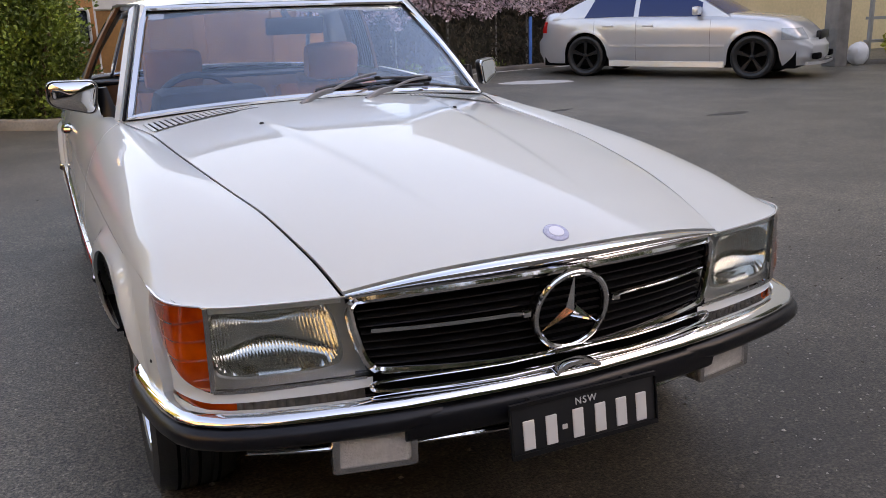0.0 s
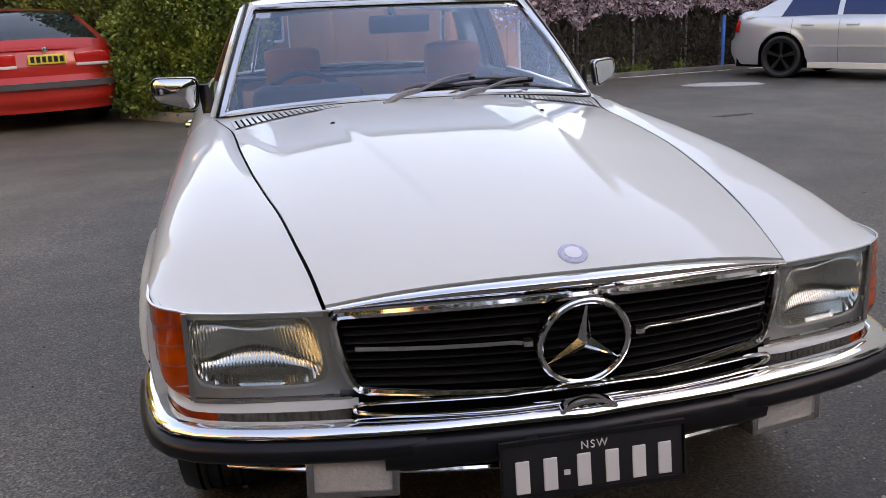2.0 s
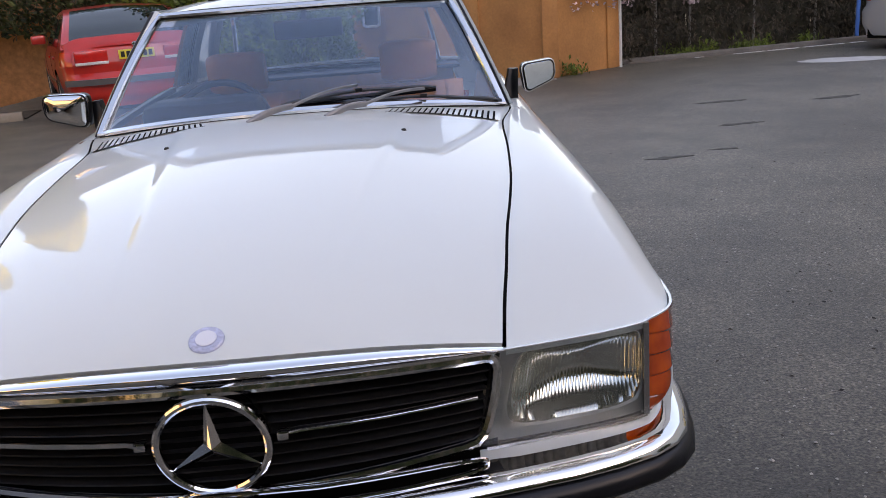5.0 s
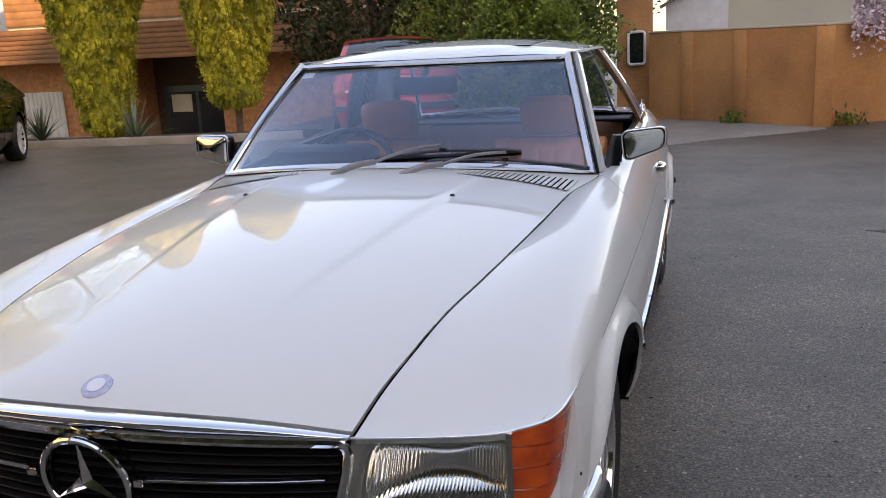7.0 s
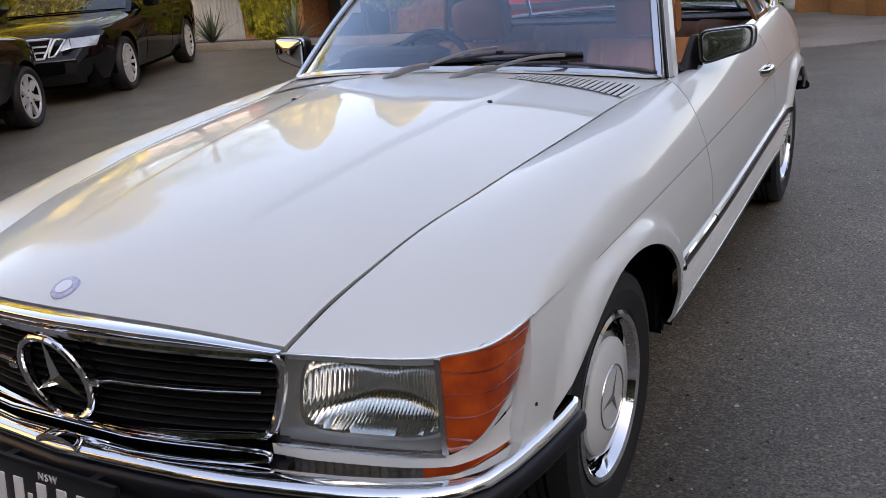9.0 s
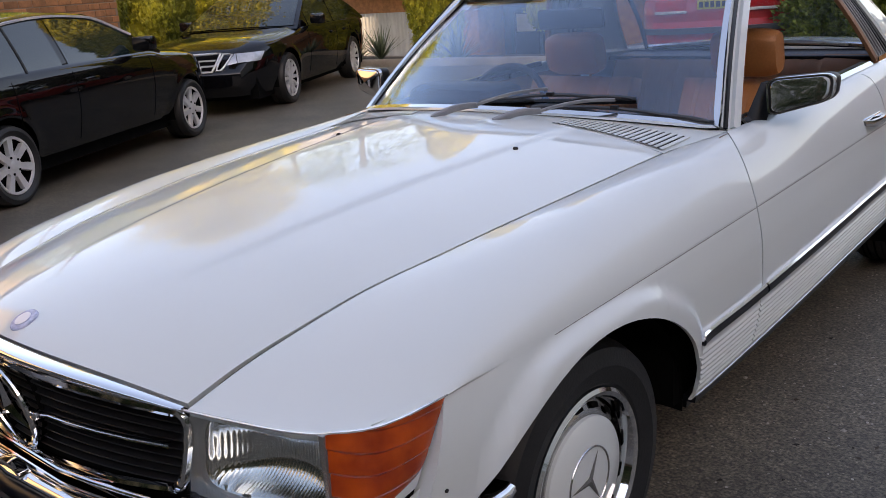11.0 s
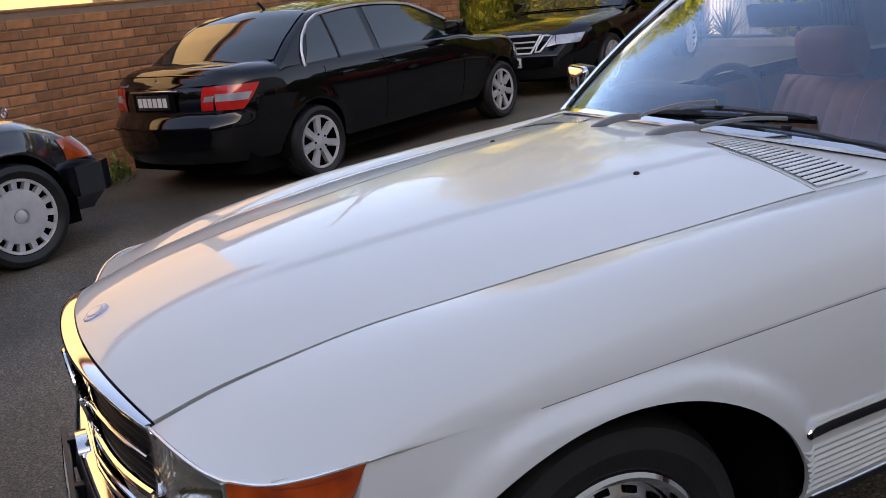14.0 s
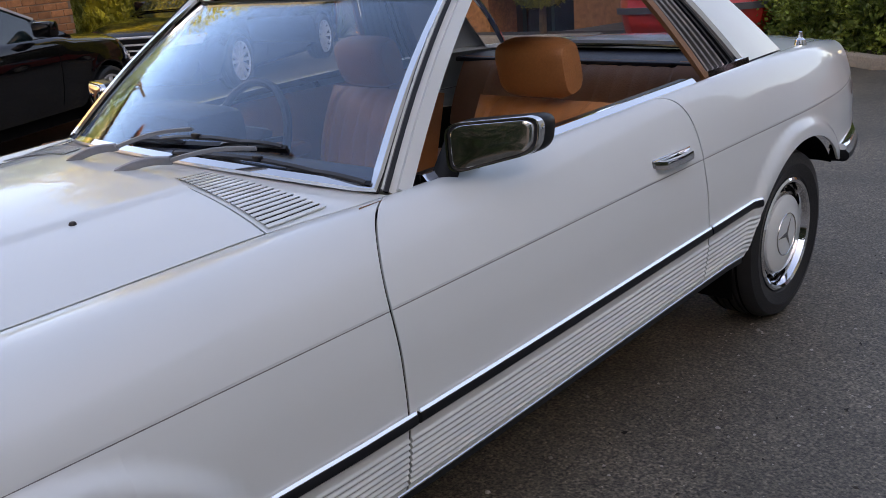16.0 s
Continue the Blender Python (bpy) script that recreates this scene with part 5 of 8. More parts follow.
# ---- the yard ----
def asphalt_mat():
    """Worn bitumen: broad stains, patchy wear and a fine speckle of aggregate."""
    m = mat("worn_asphalt", (0.096, 0.083, 0.062), 0.50, var=0.34, scale=0.62, bump=0.35, bscale=170, fine=0.10)
    n, l = m.node_tree.nodes, m.node_tree.links
    b = n["Principled BSDF"]
    src = b.inputs["Base Color"].links[0].from_socket
    co = n.new("ShaderNodeTexCoord")
    for kind, scale, lo, hi, f0, f1 in (("n", 95.0, 0.38, 1.80, 0.34, 0.66), ("v", 38.0, 3.0, 1.0, 0.05, 0.13), ("v", 23.0, 0.35, 1.0, 0.06, 0.14), ("n", 28.0, 0.82, 1.18, 0.35, 0.65), ("n", 2.2, 0.82, 1.14, 0.35, 0.65)):
        t = n.new("ShaderNodeTexNoise" if kind == "n" else "ShaderNodeTexVoronoi")
        t.inputs["Scale"].default_value = scale
        l.new(co.outputs["Object"], t.inputs["Vector"])
        mr = n.new("ShaderNodeMapRange")
        for key, value in (("From Min", f0), ("From Max", f1), ("To Min", lo), ("To Max", hi)):
            mr.inputs[key].default_value = value
        l.new(t.outputs["Fac" if kind == "n" else "Distance"], mr.inputs["Value"])
        mx = n.new("ShaderNodeMix")
        mx.data_type, mx.blend_type = "RGBA", "MULTIPLY"
        mx.inputs["Factor"].default_value = 1
        l.new(src, mx.inputs["A"]), l.new(mr.outputs["Result"], mx.inputs["B"])
        src = mx.outputs["Result"]
    # a darker area with a ragged edge before the coupe's nose
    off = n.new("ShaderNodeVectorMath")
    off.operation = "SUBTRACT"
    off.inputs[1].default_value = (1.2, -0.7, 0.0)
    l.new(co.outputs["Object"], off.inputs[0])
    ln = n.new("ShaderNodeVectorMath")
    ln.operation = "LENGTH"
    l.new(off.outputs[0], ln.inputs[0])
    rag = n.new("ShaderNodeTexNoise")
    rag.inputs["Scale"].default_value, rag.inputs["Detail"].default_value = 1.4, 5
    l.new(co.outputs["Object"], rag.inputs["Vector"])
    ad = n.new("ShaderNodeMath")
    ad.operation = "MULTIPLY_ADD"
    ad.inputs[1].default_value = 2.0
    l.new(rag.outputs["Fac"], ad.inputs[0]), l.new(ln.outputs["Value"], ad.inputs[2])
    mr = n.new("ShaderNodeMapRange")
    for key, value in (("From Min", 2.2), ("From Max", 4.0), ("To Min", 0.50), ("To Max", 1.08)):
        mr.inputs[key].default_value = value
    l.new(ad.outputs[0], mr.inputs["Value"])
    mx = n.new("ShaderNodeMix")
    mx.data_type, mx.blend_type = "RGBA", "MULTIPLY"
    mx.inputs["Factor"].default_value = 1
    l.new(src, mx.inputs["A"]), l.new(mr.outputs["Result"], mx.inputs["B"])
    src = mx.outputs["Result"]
    # single stones of the aggregate, each with its own tone
    for scale, lo, hi in ((150.0, 0.62, 1.46), (62.0, 0.84, 1.20)):
        t = n.new("ShaderNodeTexVoronoi")
        t.inputs["Scale"].default_value = scale
        l.new(co.outputs["Object"], t.inputs["Vector"])
        sp = n.new("ShaderNodeSeparateColor")
        l.new(t.outputs["Color"], sp.inputs["Color"])
        mr = n.new("ShaderNodeMapRange")
        mr.inputs["To Min"].default_value, mr.inputs["To Max"].default_value = lo, hi
        l.new(sp.outputs["Red"], mr.inputs["Value"])
        mx = n.new("ShaderNodeMix")
        mx.data_type, mx.blend_type = "RGBA", "MULTIPLY"
        mx.inputs["Factor"].default_value = 1
        l.new(src, mx.inputs["A"]), l.new(mr.outputs["Result"], mx.inputs["B"])
        src = mx.outputs["Result"]
    l.new(src, b.inputs["Base Color"])
    return m


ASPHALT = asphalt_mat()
CONCRETE = mat("pale_concrete", (0.25, 0.220, 0.19), 0.85, var=0.22, scale=1.4, bump=0.3, bscale=60, fine=0.15)
KERB = mat("stone_kerb", (0.30, 0.25, 0.19), 0.85, var=0.25, scale=2.5, bump=0.4, bscale=50, fine=0.15)
BRICK = mat("orange_brown_brick", (0.43, 0.180, 0.072), 0.82, var=0.28, scale=9, bump=0.4, bscale=90, rand=0.28, fine=0.15)
BRICKI = mat("orange_brown_brick_joined", (0.43, 0.180, 0.072), 0.82, var=0.28, scale=9, bump=0.4, bscale=90, rand=0.28, fine=0.15, island=True)
OCHRE = mat("ochre_brick", (0.50, 0.228, 0.085), 0.85, var=0.30, scale=1.6, bump=0.3, bscale=90, rand=0.10, fine=0.12)
MORTAR = mat("mortar", (0.30, 0.205, 0.14), 0.9, var=0.2, scale=6, bump=0.4, bscale=70)
RENDER_CREAM = mat("cream_render", (0.66, 0.51, 0.29), 0.85, var=0.12, scale=0.8, bump=0.2, bscale=40, fine=0.06)
CREAM = mat("cream_cladding", (0.55, 0.49, 0.36), 0.7, var=0.10, scale=1.2)
TIMBER = mat("brown_timber", (0.40, 0.185, 0.070), 0.65, var=0.25, scale=3, bump=0.3, bscale=30, rand=0.18, fine=0.12)
DARKTIMBER = mat("dark_brown_timber", (0.085, 0.042, 0.022), 0.65, var=0.25, scale=3, bump=0.3, bscale=30, rand=0.18)
ROLLER = mat("pale_metal_cladding", (0.50, 0.50, 0.47), 0.5, var=0.12, scale=3)
DARKGLASS = mat("dark_window", (0.010, 0.012, 0.014), 0.04, spec=0.8)
GREENFRAME = mat("dark_green_frame", (0.010, 0.030, 0.026), 0.4)
SOIL = mat("garden_soil", (0.06, 0.045, 0.03), 0.95, var=0.4, scale=5, bump=0.7, bscale=30)
WHITEP = mat("white_paint", (0.72, 0.70, 0.66), 0.5, var=0.12, scale=5)
g = Geo()
GX = [-300, -120, -60, -32] + [-28 + i * 1.0 for i in range(21)] + [-7.4, -7.0, -6.7, -6.4, -6.0, -4, 0, 6, 20, 60, 300]
GY = [-300, -60, -10, 0, 8, 11.9] + [12.1 + i * 0.25 for i in range(13)] + [16, 18, 20, 23, 24, 60, 300]


def ground_z(x, y):
    """Level yard; the court before the flats lies lower."""
    return -1.5 * ease(min(1, max(0, (y - 12.1) / 2.6))) * ease(min(1, max(0, (-6.3 - x) / 0.9))) * ease(min(1, max(0, (24 - y) / 1.0))) * ease(min(1, max(0, (x + 30) / 2.0)))


g.grid(lambda u, v: (GX[round(u * (len(GX) - 1))], GY[round(v * (len(GY) - 1))], ground_z(GX[round(u * (len(GX) - 1))], GY[round(v * (len(GY) - 1))])), len(GX) - 1, len(GY) - 1)
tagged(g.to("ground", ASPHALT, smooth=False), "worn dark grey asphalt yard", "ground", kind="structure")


def slab(name, pts, z, material, label, category, h=0.0, kind="structure"):
    """A flat polygon with thickness, its top at z."""
    n = len(pts)
    v = [(x, y, z) for x, y in pts] + [(x, y, -0.02) for x, y in pts]
    f = [tuple(range(n)), tuple(range(2 * n - 1, n - 1, -1))] + [(i, (i + 1) % n, n + (i + 1) % n, n + i) for i in range(n)]
    return tagged(link(name, v, f, material, smooth=False), label, category, kind=kind)


# concrete drive in front of the end wall
slab("pavement", [(-0.25, 9.20), (0.58, 9.63), (1.17, 10.15), (2.0, 10.69), (2.45, 11.05), (2.45, 11.42), (0.3, 13.05), (0.0, 13.60), (-1.2, 14.0), (-2.2, 13.6), (-0.4, 11.2)], 0.006, CONCRETE, "pale worn concrete driveway", "driveway")
# white worn patch on the asphalt
rng = random.Random(3)
pts = [(6.34 + 0.58 * (1 + 0.12 * rng.uniform(-1, 1)) * math.cos(a), 10.72 + 0.30 * (1 + 0.15 * rng.uniform(-1, 1)) * math.sin(a)) for a in [2 * math.pi * i / 28 for i in range(28)]]
pts = [(6.34 + (x - 6.34) * 0.97 + (y - 10.72) * 0.3, y - (x - 6.34) * 0.25) for x, y in pts]
slab("ground_patch", pts, 0.004, mat("pale_patch", (0.48, 0.47, 0.45), 0.85, var=0.15, scale=6, bump=0.3, bscale=60), "pale worn oval patch on the asphalt", "ground patch")
# darker tar scars
TAR = mat("tar_patch", (0.062, 0.055, 0.046), 0.75, var=0.3, scale=8, bump=0.4, bscale=80)
for x, y, w, a in ((2.23, 5.09, 0.15, 0.1), (2.70, 5.25, 0.10, -0.1), (3.54, 7.7, 0.24, 0.1), (4.6, 7.4, 0.22, 0.2), (5.9, 6.0, 0.26, -0.1), (3.2, 6.3, 0.20, 0.3)):
    pts = [(x + w * math.cos(t) * (1 + 0.35 * rng.uniform(-1, 1)), y + 0.26 * w * math.sin(t) * (1 + 0.5 * rng.uniform(-1, 1)) + a * w * math.cos(t) * 0.5) for t in [2 * math.pi * k / 18 for k in range(18)]]
    slab("tar_patch", pts, 0.003, TAR, "dark tar scar in the asphalt", "ground patch")
# broken white paint along the far kerb
for x0, x1 in ((4.9, 5.05), (5.55, 6.1), (6.15, 6.7), (6.78, 7.5), (7.62, 7.9), (8.3, 8.7)):
    n_ = 7
    up_ = [(lerp(x0, x1, i / n_), 12.98 + (lerp(x0, x1, i / n_) - 5.6) * 0.178 - 0.16 + rng.uniform(0, 0.02)) for i in range(n_ + 1)]
    dn_ = [(x, y - 0.07 - rng.uniform(0, 0.03)) for x, y in reversed(up_)]
    slab("kerb_line", dn_[::-1] + up_[::-1], 0.004, WHITEP, "broken white painted line along a kerb", "road marking")
# small pale chips and grit
gr = Geo()
for i in range(4200):
    x, y = (rng.uniform(-1.0, 7.5), rng.uniform(-0.3, 10.5)) if i < 900 else (rng.uniform(0.7, 3.4), rng.uniform(-0.4, 4.6))
    r = rng.uniform(0.0035, 0.010) if i < 900 else 0.0022 + 0.004 * rng.random() ** 2
    n0 = len(gr.v)
    for k in range(5):
        a = 2 * math.pi * k / 5 + rng.random()
        gr.v.append(Vector((x + r * math.cos(a), y + r * math.sin(a), 0.002)))
    gr.v.append(Vector((x, y, 0.002 + r * 0.7)))
    gr.f += [(n0 + k, n0 + (k + 1) % 5, n0 + 5) for k in range(5)]
tagged(gr.to("grit", mat("pale_grit", (0.30, 0.28, 0.25), 0.9, rand=0.5, island=True), smooth=False), "small pale stones scattered over asphalt", "gravel", kind="stuff")
# dry brown leaf scraps
lf = Geo()
for i in range(700):
    x, y = (rng.uniform(-1.5, 7.5), rng.uniform(0.0, 10.5)) if i < 350 else (rng.uniform(0.8, 3.6), rng.uniform(-0.4, 4.6))
    r, a = rng.uniform(0.004, 0.013), rng.uniform(0, 6.28)
    n0 = len(lf.v)
    for k, q in ((0.0, 1.0), (1.3, 0.5), (3.14, 0.9), (4.9, 0.45)):
        lf.v.append(Vector((x + r * q * math.cos(a + k), y + r * q * math.sin(a + k), 0.003 + 0.5 * r * rng.random())))
    lf.f += [(n0, n0 + 1, n0 + 2), (n0, n0 + 2, n0 + 3)]
tagged(lf.to("leaf_litter", mat("dry_leaf_scrap", (0.035, 0.026, 0.018), 0.8, rand=0.6, island=True), smooth=False), "dry dark leaf scraps scattered over asphalt", "leaf litter", kind="stuff")


def kerb(name, pts, w=0.14, h=0.12, label="worn stone kerb along the planting bed", material=None):
    gk = Geo()
    gk.sweep([(x, y, 0) for x, y in pts], [(-w / 2, -0.02), (w / 2, -0.02), (w / 2, h - 0.02), (w / 2 - 0.02, h), (-w / 2 + 0.02, h), (-w / 2, h - 0.02)])
    return tagged(gk.to(name, material or KERB, sharp=50), label, "kerb", kind="structure")


kerb("kerb", [(-14.0, 9.9), (-9.4, 10.35), (-7.5, 10.70), (-6.0, 10.85), (-4.9, 11.2)])
kerb("kerb", [(-2.2, 10.9), (-1.3, 9.85), (-0.75, 9.45), (-0.35, 9.6), (-0.3, 10.4)])
kerb("kerb", [(3.64, 12.46), (4.5, 12.66), (5.5, 12.84), (7.4, 13.26), (8.9, 13.55), (11.0, 13.0), (12.2, 10.2), (14.0, 8.2)], h=0.08, label="low dark stone kerb along a fence", material=mat("dark_kerb", (0.15, 0.13, 0.11), 0.85, var=0.3, scale=3, bump=0.4, bscale=50, fine=0.2))
slab("ground_bed", [(-14.0, 9.95), (-9.4, 10.4), (-7.5, 10.75), (-6.0, 10.9), (-4.9, 11.3), (-5.1, 12.35), (-7.5, 12.1), (-9.6, 11.75), (-14, 11.2)], 0.02, SOIL, "dark soil planting bed", "soil")
slab("ground_bed", [(-2.2, 11.0), (-1.3, 9.9), (-0.75, 9.5), (-0.4, 9.65), (-0.35, 10.6), (-1.2, 12.4)], 0.10, SOIL, "dark soil planting bed", "soil")

# ---- brick walls ----
BRICK_MESH = {}


def brick_mesh(w, h, d, material):
    key = (round(w, 3), round(h, 3), material.name)
    if key not in BRICK_MESH:
        me = bpy.data.meshes.new("brick")
        b = 0.006
        v = [(0, 0, 0), (w, 0, 0), (w, 0, h), (0, 0, h), (b, -d, b), (w - b, -d, b), (w - b, -d, h - b), (b, -d, h - b)]
        me.from_pydata(v, [], [(4, 5, 6, 7), (0, 1, 5, 4), (1, 2, 6, 5), (2, 3, 7, 6), (3, 0, 4, 7)])
        me.materials.append(material)
        BRICK_MESH[key] = me
    return BRICK_MESH[key]


def brick_wall(name, a, b, height, thick, label, near=None):
    """A wall from a to b: a mortar core with each brick standing proud of it on the face to the right of a -> b."""
    a, b = Vector((*a, 0)), Vector((*b, 0))
    L = (b - a).length
    rz = math.atan2((b - a).y, (b - a).x)
    m = Matrix.Translation(a) @ Matrix.Rotation(rz, 4, "Z")
    core = Geo().box(0, L, 0, thick, -0.02, height)
    wall = tagged(core.to(name, MORTAR, smooth=False), label, "wall", kind="structure")
    wall.matrix_world = m
    rest = Geo()
    bw, bh, j = 0.230, 0.076, 0.010
    r2 = random.Random(7)
    row, z = 0, 0.0
    while z + bh <= height + 0.001:
        x = -(bw + j) / 2 if row % 2 else 0.0
        while x < L - 0.02:
            x0, x1 = max(0.0, x), min(L, x + bw)
            if x1 - x0 > 0.05:
                mid = (x0 + x1) / 2
                d = 0.007 + r2.uniform(-0.002, 0.002)
                if near and near[0] <= mid <= near[1] and z >= near[2]:
                    ob = new("brick", brick_mesh(x1 - x0, bh, 0.007, BRICK))
                    ob.parent = wall
                    ob.location = (x0, r2.uniform(-0.002, 0.001), z)
                else:
                    n0 = len(rest.v)
                    e = 0.006
                    rest.v += [Vector(q) for q in ((x0, 0, z), (x1, 0, z), (x1, 0, z + bh), (x0, 0, z + bh), (x0 + e, -d, z + e), (x1 - e, -d, z + e), (x1 - e, -d, z + bh - e), (x0 + e, -d, z + bh - e))]
                    rest.f += [tuple(n0 + q for q in f) for f in ((4, 5, 6, 7), (0, 1, 5, 4), (1, 2, 6, 5), (2, 3, 7, 6), (3, 0, 4, 7))]
            x += bw + j
        z += bh + j
        row += 1
    if rest.v:
        o = link("brickwork", rest.v, rest.f, BRICKI, wall, smooth=False)
        o["kind"] = "stuff"
    cap = Geo().box(-0.005, L + 0.005, -0.006, thick + 0.006, height, height + 0.03, 0.008).to("coping", BRICKI, wall)
    return wall


HX, HY = -0.482, 0.877


def along(t, off=0.0):
    """A place along the line of parked cars, off metres to its right."""
    return (-6.62 + HX * t + HY * off, 1.0 + HY * t - HX * off)


# behind the black saloon
brick_wall("wall_west", along(-5.0), along(5.6), 1.505, 0.24, "orange-brown brick boundary wall", near=(3.6, 8.6, 0.75))
# across the end of the yard
OCHREWALL = mat("ochre_painted_wall", (0.56, 0.250, 0.085), 0.85, var=0.24, scale=1.3, tint=(0.40, 0.170, 0.060), bump=0.3, bscale=70, fine=0.07)
ENDWALL = [Vector((0.12, 13.00, 0)), Vector((2.42, 11.32, 0)), Vector((3.62, 12.24, 0))]
end_wall = Geo()
for p, q in zip(ENDWALL, ENDWALL[1:]):
    m = Matrix.Translation(p) @ Matrix.Rotation(math.atan2((q - p).y, (q - p).x), 4, "Z")
    end_wall.box(0, (q - p).length, 0.0, 0.22, -0.02, 1.285, 0.004, m)
end_wall = tagged(end_wall.to("wall_north", OCHREWALL, smooth=False), "ochre painted wall with shallow piers and a pale coping", "wall", kind="structure")
for (p, q), ts in zip(zip(ENDWALL, ENDWALL[1:]), ((0.62, 1.52), (1.20,))):
    m = Matrix.Translation(p) @ Matrix.Rotation(math.atan2((q - p).y, (q - p).x), 4, "Z")
    for t in ts:
        Geo().box(t, t + 0.20, -0.035, 0.002, 0, 1.27, 0.008, m).to("pier", OCHREWALL, end_wall)
    Geo().box(-0.01, (q - p).length + 0.01, -0.014, 0.234, 1.285, 1.312, 0.006, m).to("coping", CREAM, end_wall)
Geo().box(ENDWALL[1].x - 0.11, ENDWALL[1].x + 0.11, ENDWALL[1].y - 0.045, ENDWALL[1].y + 0.20, 0, 1.275, 0.008).to("pier", OCHREWALL, end_wall)
Geo().tube([(3.60, 12.10, 0.0), (3.60, 12.12, 1.6)], 0.022, 8).to("downpipe", WHITEP, end_wall, "thin white pipe")
# gate pillar with a framed traffic mirror
tagged(Geo().box(-0.40, 0.12, 13.35, 13.87, -0.02, 2.6, 0.01).to("wall_pillar", OCHRE, smooth=False), "tall brick gate pillar", "pillar", kind="structure")
sign = thing("traffic_mirror", "dark rectangular mirror in a white rounded frame on a brick pillar", "mirror")


def rrect(w, h, r, n=6):
    out = []
    for cx, cz, a0 in ((w - r, h - r, 0), (-w + r, h - r, 90), (-w + r, -h + r, 180), (w - r, -h + r, 270)):
        out += [(cx + r * math.cos(radians(a0 + 90 * k / n)), cz + r * math.sin(radians(a0 + 90 * k / n))) for k in range(n + 1)]
    return out


rr = rrect(0.125, 0.245, 0.05)
Geo().tube([(-0.09 + x, 13.27, 1.07 + z) for x, z in rr], 0.022, 8, closed=True, up=Vector((0, -1, 0))).to("frame", WHITEP, sign)
sg = Geo()
sg.v = [Vector((-0.09 + x, 13.265, 1.07 + z)) for x, z in rr] + [Vector((-0.09 + x, 13.34, 1.07 + z)) for x, z in rr]
nq = len(rr)
sg.f = [tuple(range(nq)), tuple(range(nq, 2 * nq))] + [(i, (i + 1) % nq, nq + (i + 1) % nq, nq + i) for i in range(nq)]
sg.to("face", DARKGLASS, sign, smooth=False)
# pale building behind the end wall
bw = thing("warehouse", "cream clad building with a white gable behind the brick wall", "building")
Geo().box(1.3, 9.5, 16.2, 22.0, -0.1, 2.7).to("wall", CREAM, bw, smooth=False)
Geo().box(0.2, 1.3, 16.2, 22.0, -0.1, 2.05).to("annexe", WHITEP, bw, smooth=False)
for x in (2.0, 3.1, 4.4, 5.6):
    Geo().box(x, x + 0.06, 16.17, 16.2, 1.75, 1.86).to("wall_fixing", DARKTIMBER, bw, smooth=False)
Geo().sweep([(0.1, 16.1, 1.72), (1.3, 16.1, 2.35)], [(-0.06, -0.03), (0.06, -0.03), (0.06, 0.03), (-0.06, 0.03)]).to("roof_edge", DULLCHROME, bw)
# creeper-grown mesh fence after the brick wall
FENCE = [(3.66, 12.50), (5.05, 13.45), (7.4, 14.05), (8.9, 14.25), (11.3, 13.8)]
WEED = mat("dry_creeper", (0.060, 0.052, 0.034), 0.9, var=0.5, scale=7, bump=1.0, bscale=18, fine=0.4)
POST = mat("grey_post", (0.28, 0.27, 0.25), 0.6, var=0.15, scale=8)
fence = thing("fence", "dark creeper-grown fence with grey steel posts", "fence")
bk = Geo()
for i in range(len(FENCE) - 1):
    p, q = Vector((*FENCE[i], 0)), Vector((*FENCE[i + 1], 0))
    bk.grid(lambda u, v: p.lerp(q, u) + Vector((0.05 * noise.noise((u * 9 + i * 7, v * 5, 1)), 0.12 + 0.10 * noise.noise((u * 14 + i * 7, v * 7, 3)), v * 1.55)), 30, 14)
bk.to("creeper_backing", WEED, fence)
for i in range(len(FENCE) - 1):
    for k in (0.0, 0.5):
        x, y = lerp(FENCE[i][0], FENCE[i + 1][0], k), lerp(FENCE[i][1], FENCE[i + 1][1], k)
        Geo().tube([(x, y - 0.08, 0), (x, y - 0.08, 1.5)], 0.022, 8).to("post", POST, fence)
Geo().tube([(7.95, 13.60, 0), (7.95, 13.60, 0.95)], 0.032, 10).to("blue_post", mat("blue_paint", (0.04, 0.19, 0.58), 0.4, var=0.1, scale=6), fence, "short blue post")
# rendered wall, steel pole and sack past the silver car
tagged(Geo().box(11.4, 19.0, 12.6, 12.9, -0.02, 4.2).to("wall_east", RENDER_CREAM, smooth=False), "ochre rendered wall", "wall", kind="structure")
pole = tagged(Geo().box(11.62, 11.92, 9.62, 9.92, -0.02, 4.6, 0.03).to("pole", mat("weathered_timber_pole", (0.22, 0.20, 0.18), 0.8, var=0.25, scale=6, bump=0.4, bscale=30)), "weathered grey square pole", "pole")
sack = Geo()
sack.grid(lambda u, v: Vector((12.28, 9.72, 0.19)) + Vector((math.cos(2 * math.pi * u) * math.sin(math.pi * v) * 0.20, math.sin(2 * math.pi * u) * math.sin(math.pi * v) * 0.16, -math.cos(math.pi * v) * 0.20)) * (1 + 0.16 * noise.noise((math.cos(2 * math.pi * u) * 2, math.sin(2 * math.pi * u) * 2, v * 4))), 24, 14, closed_u=True)
tagged(sack.to("sack", mat("white_plastic_sack", (0.66, 0.65, 0.64), 0.45, var=0.1, scale=8, bump=0.4, bscale=14)), "crumpled white plastic sack beside a pole", "sack")
rack = thing("steel_rack", "grey steel slatted rack against the wall", "rack")
for x in (12.75, 13.9):
    Geo().box(x, x + 0.06, 9.9, 9.96, 0, 2.2).to("upright", POST, rack, smooth=False)
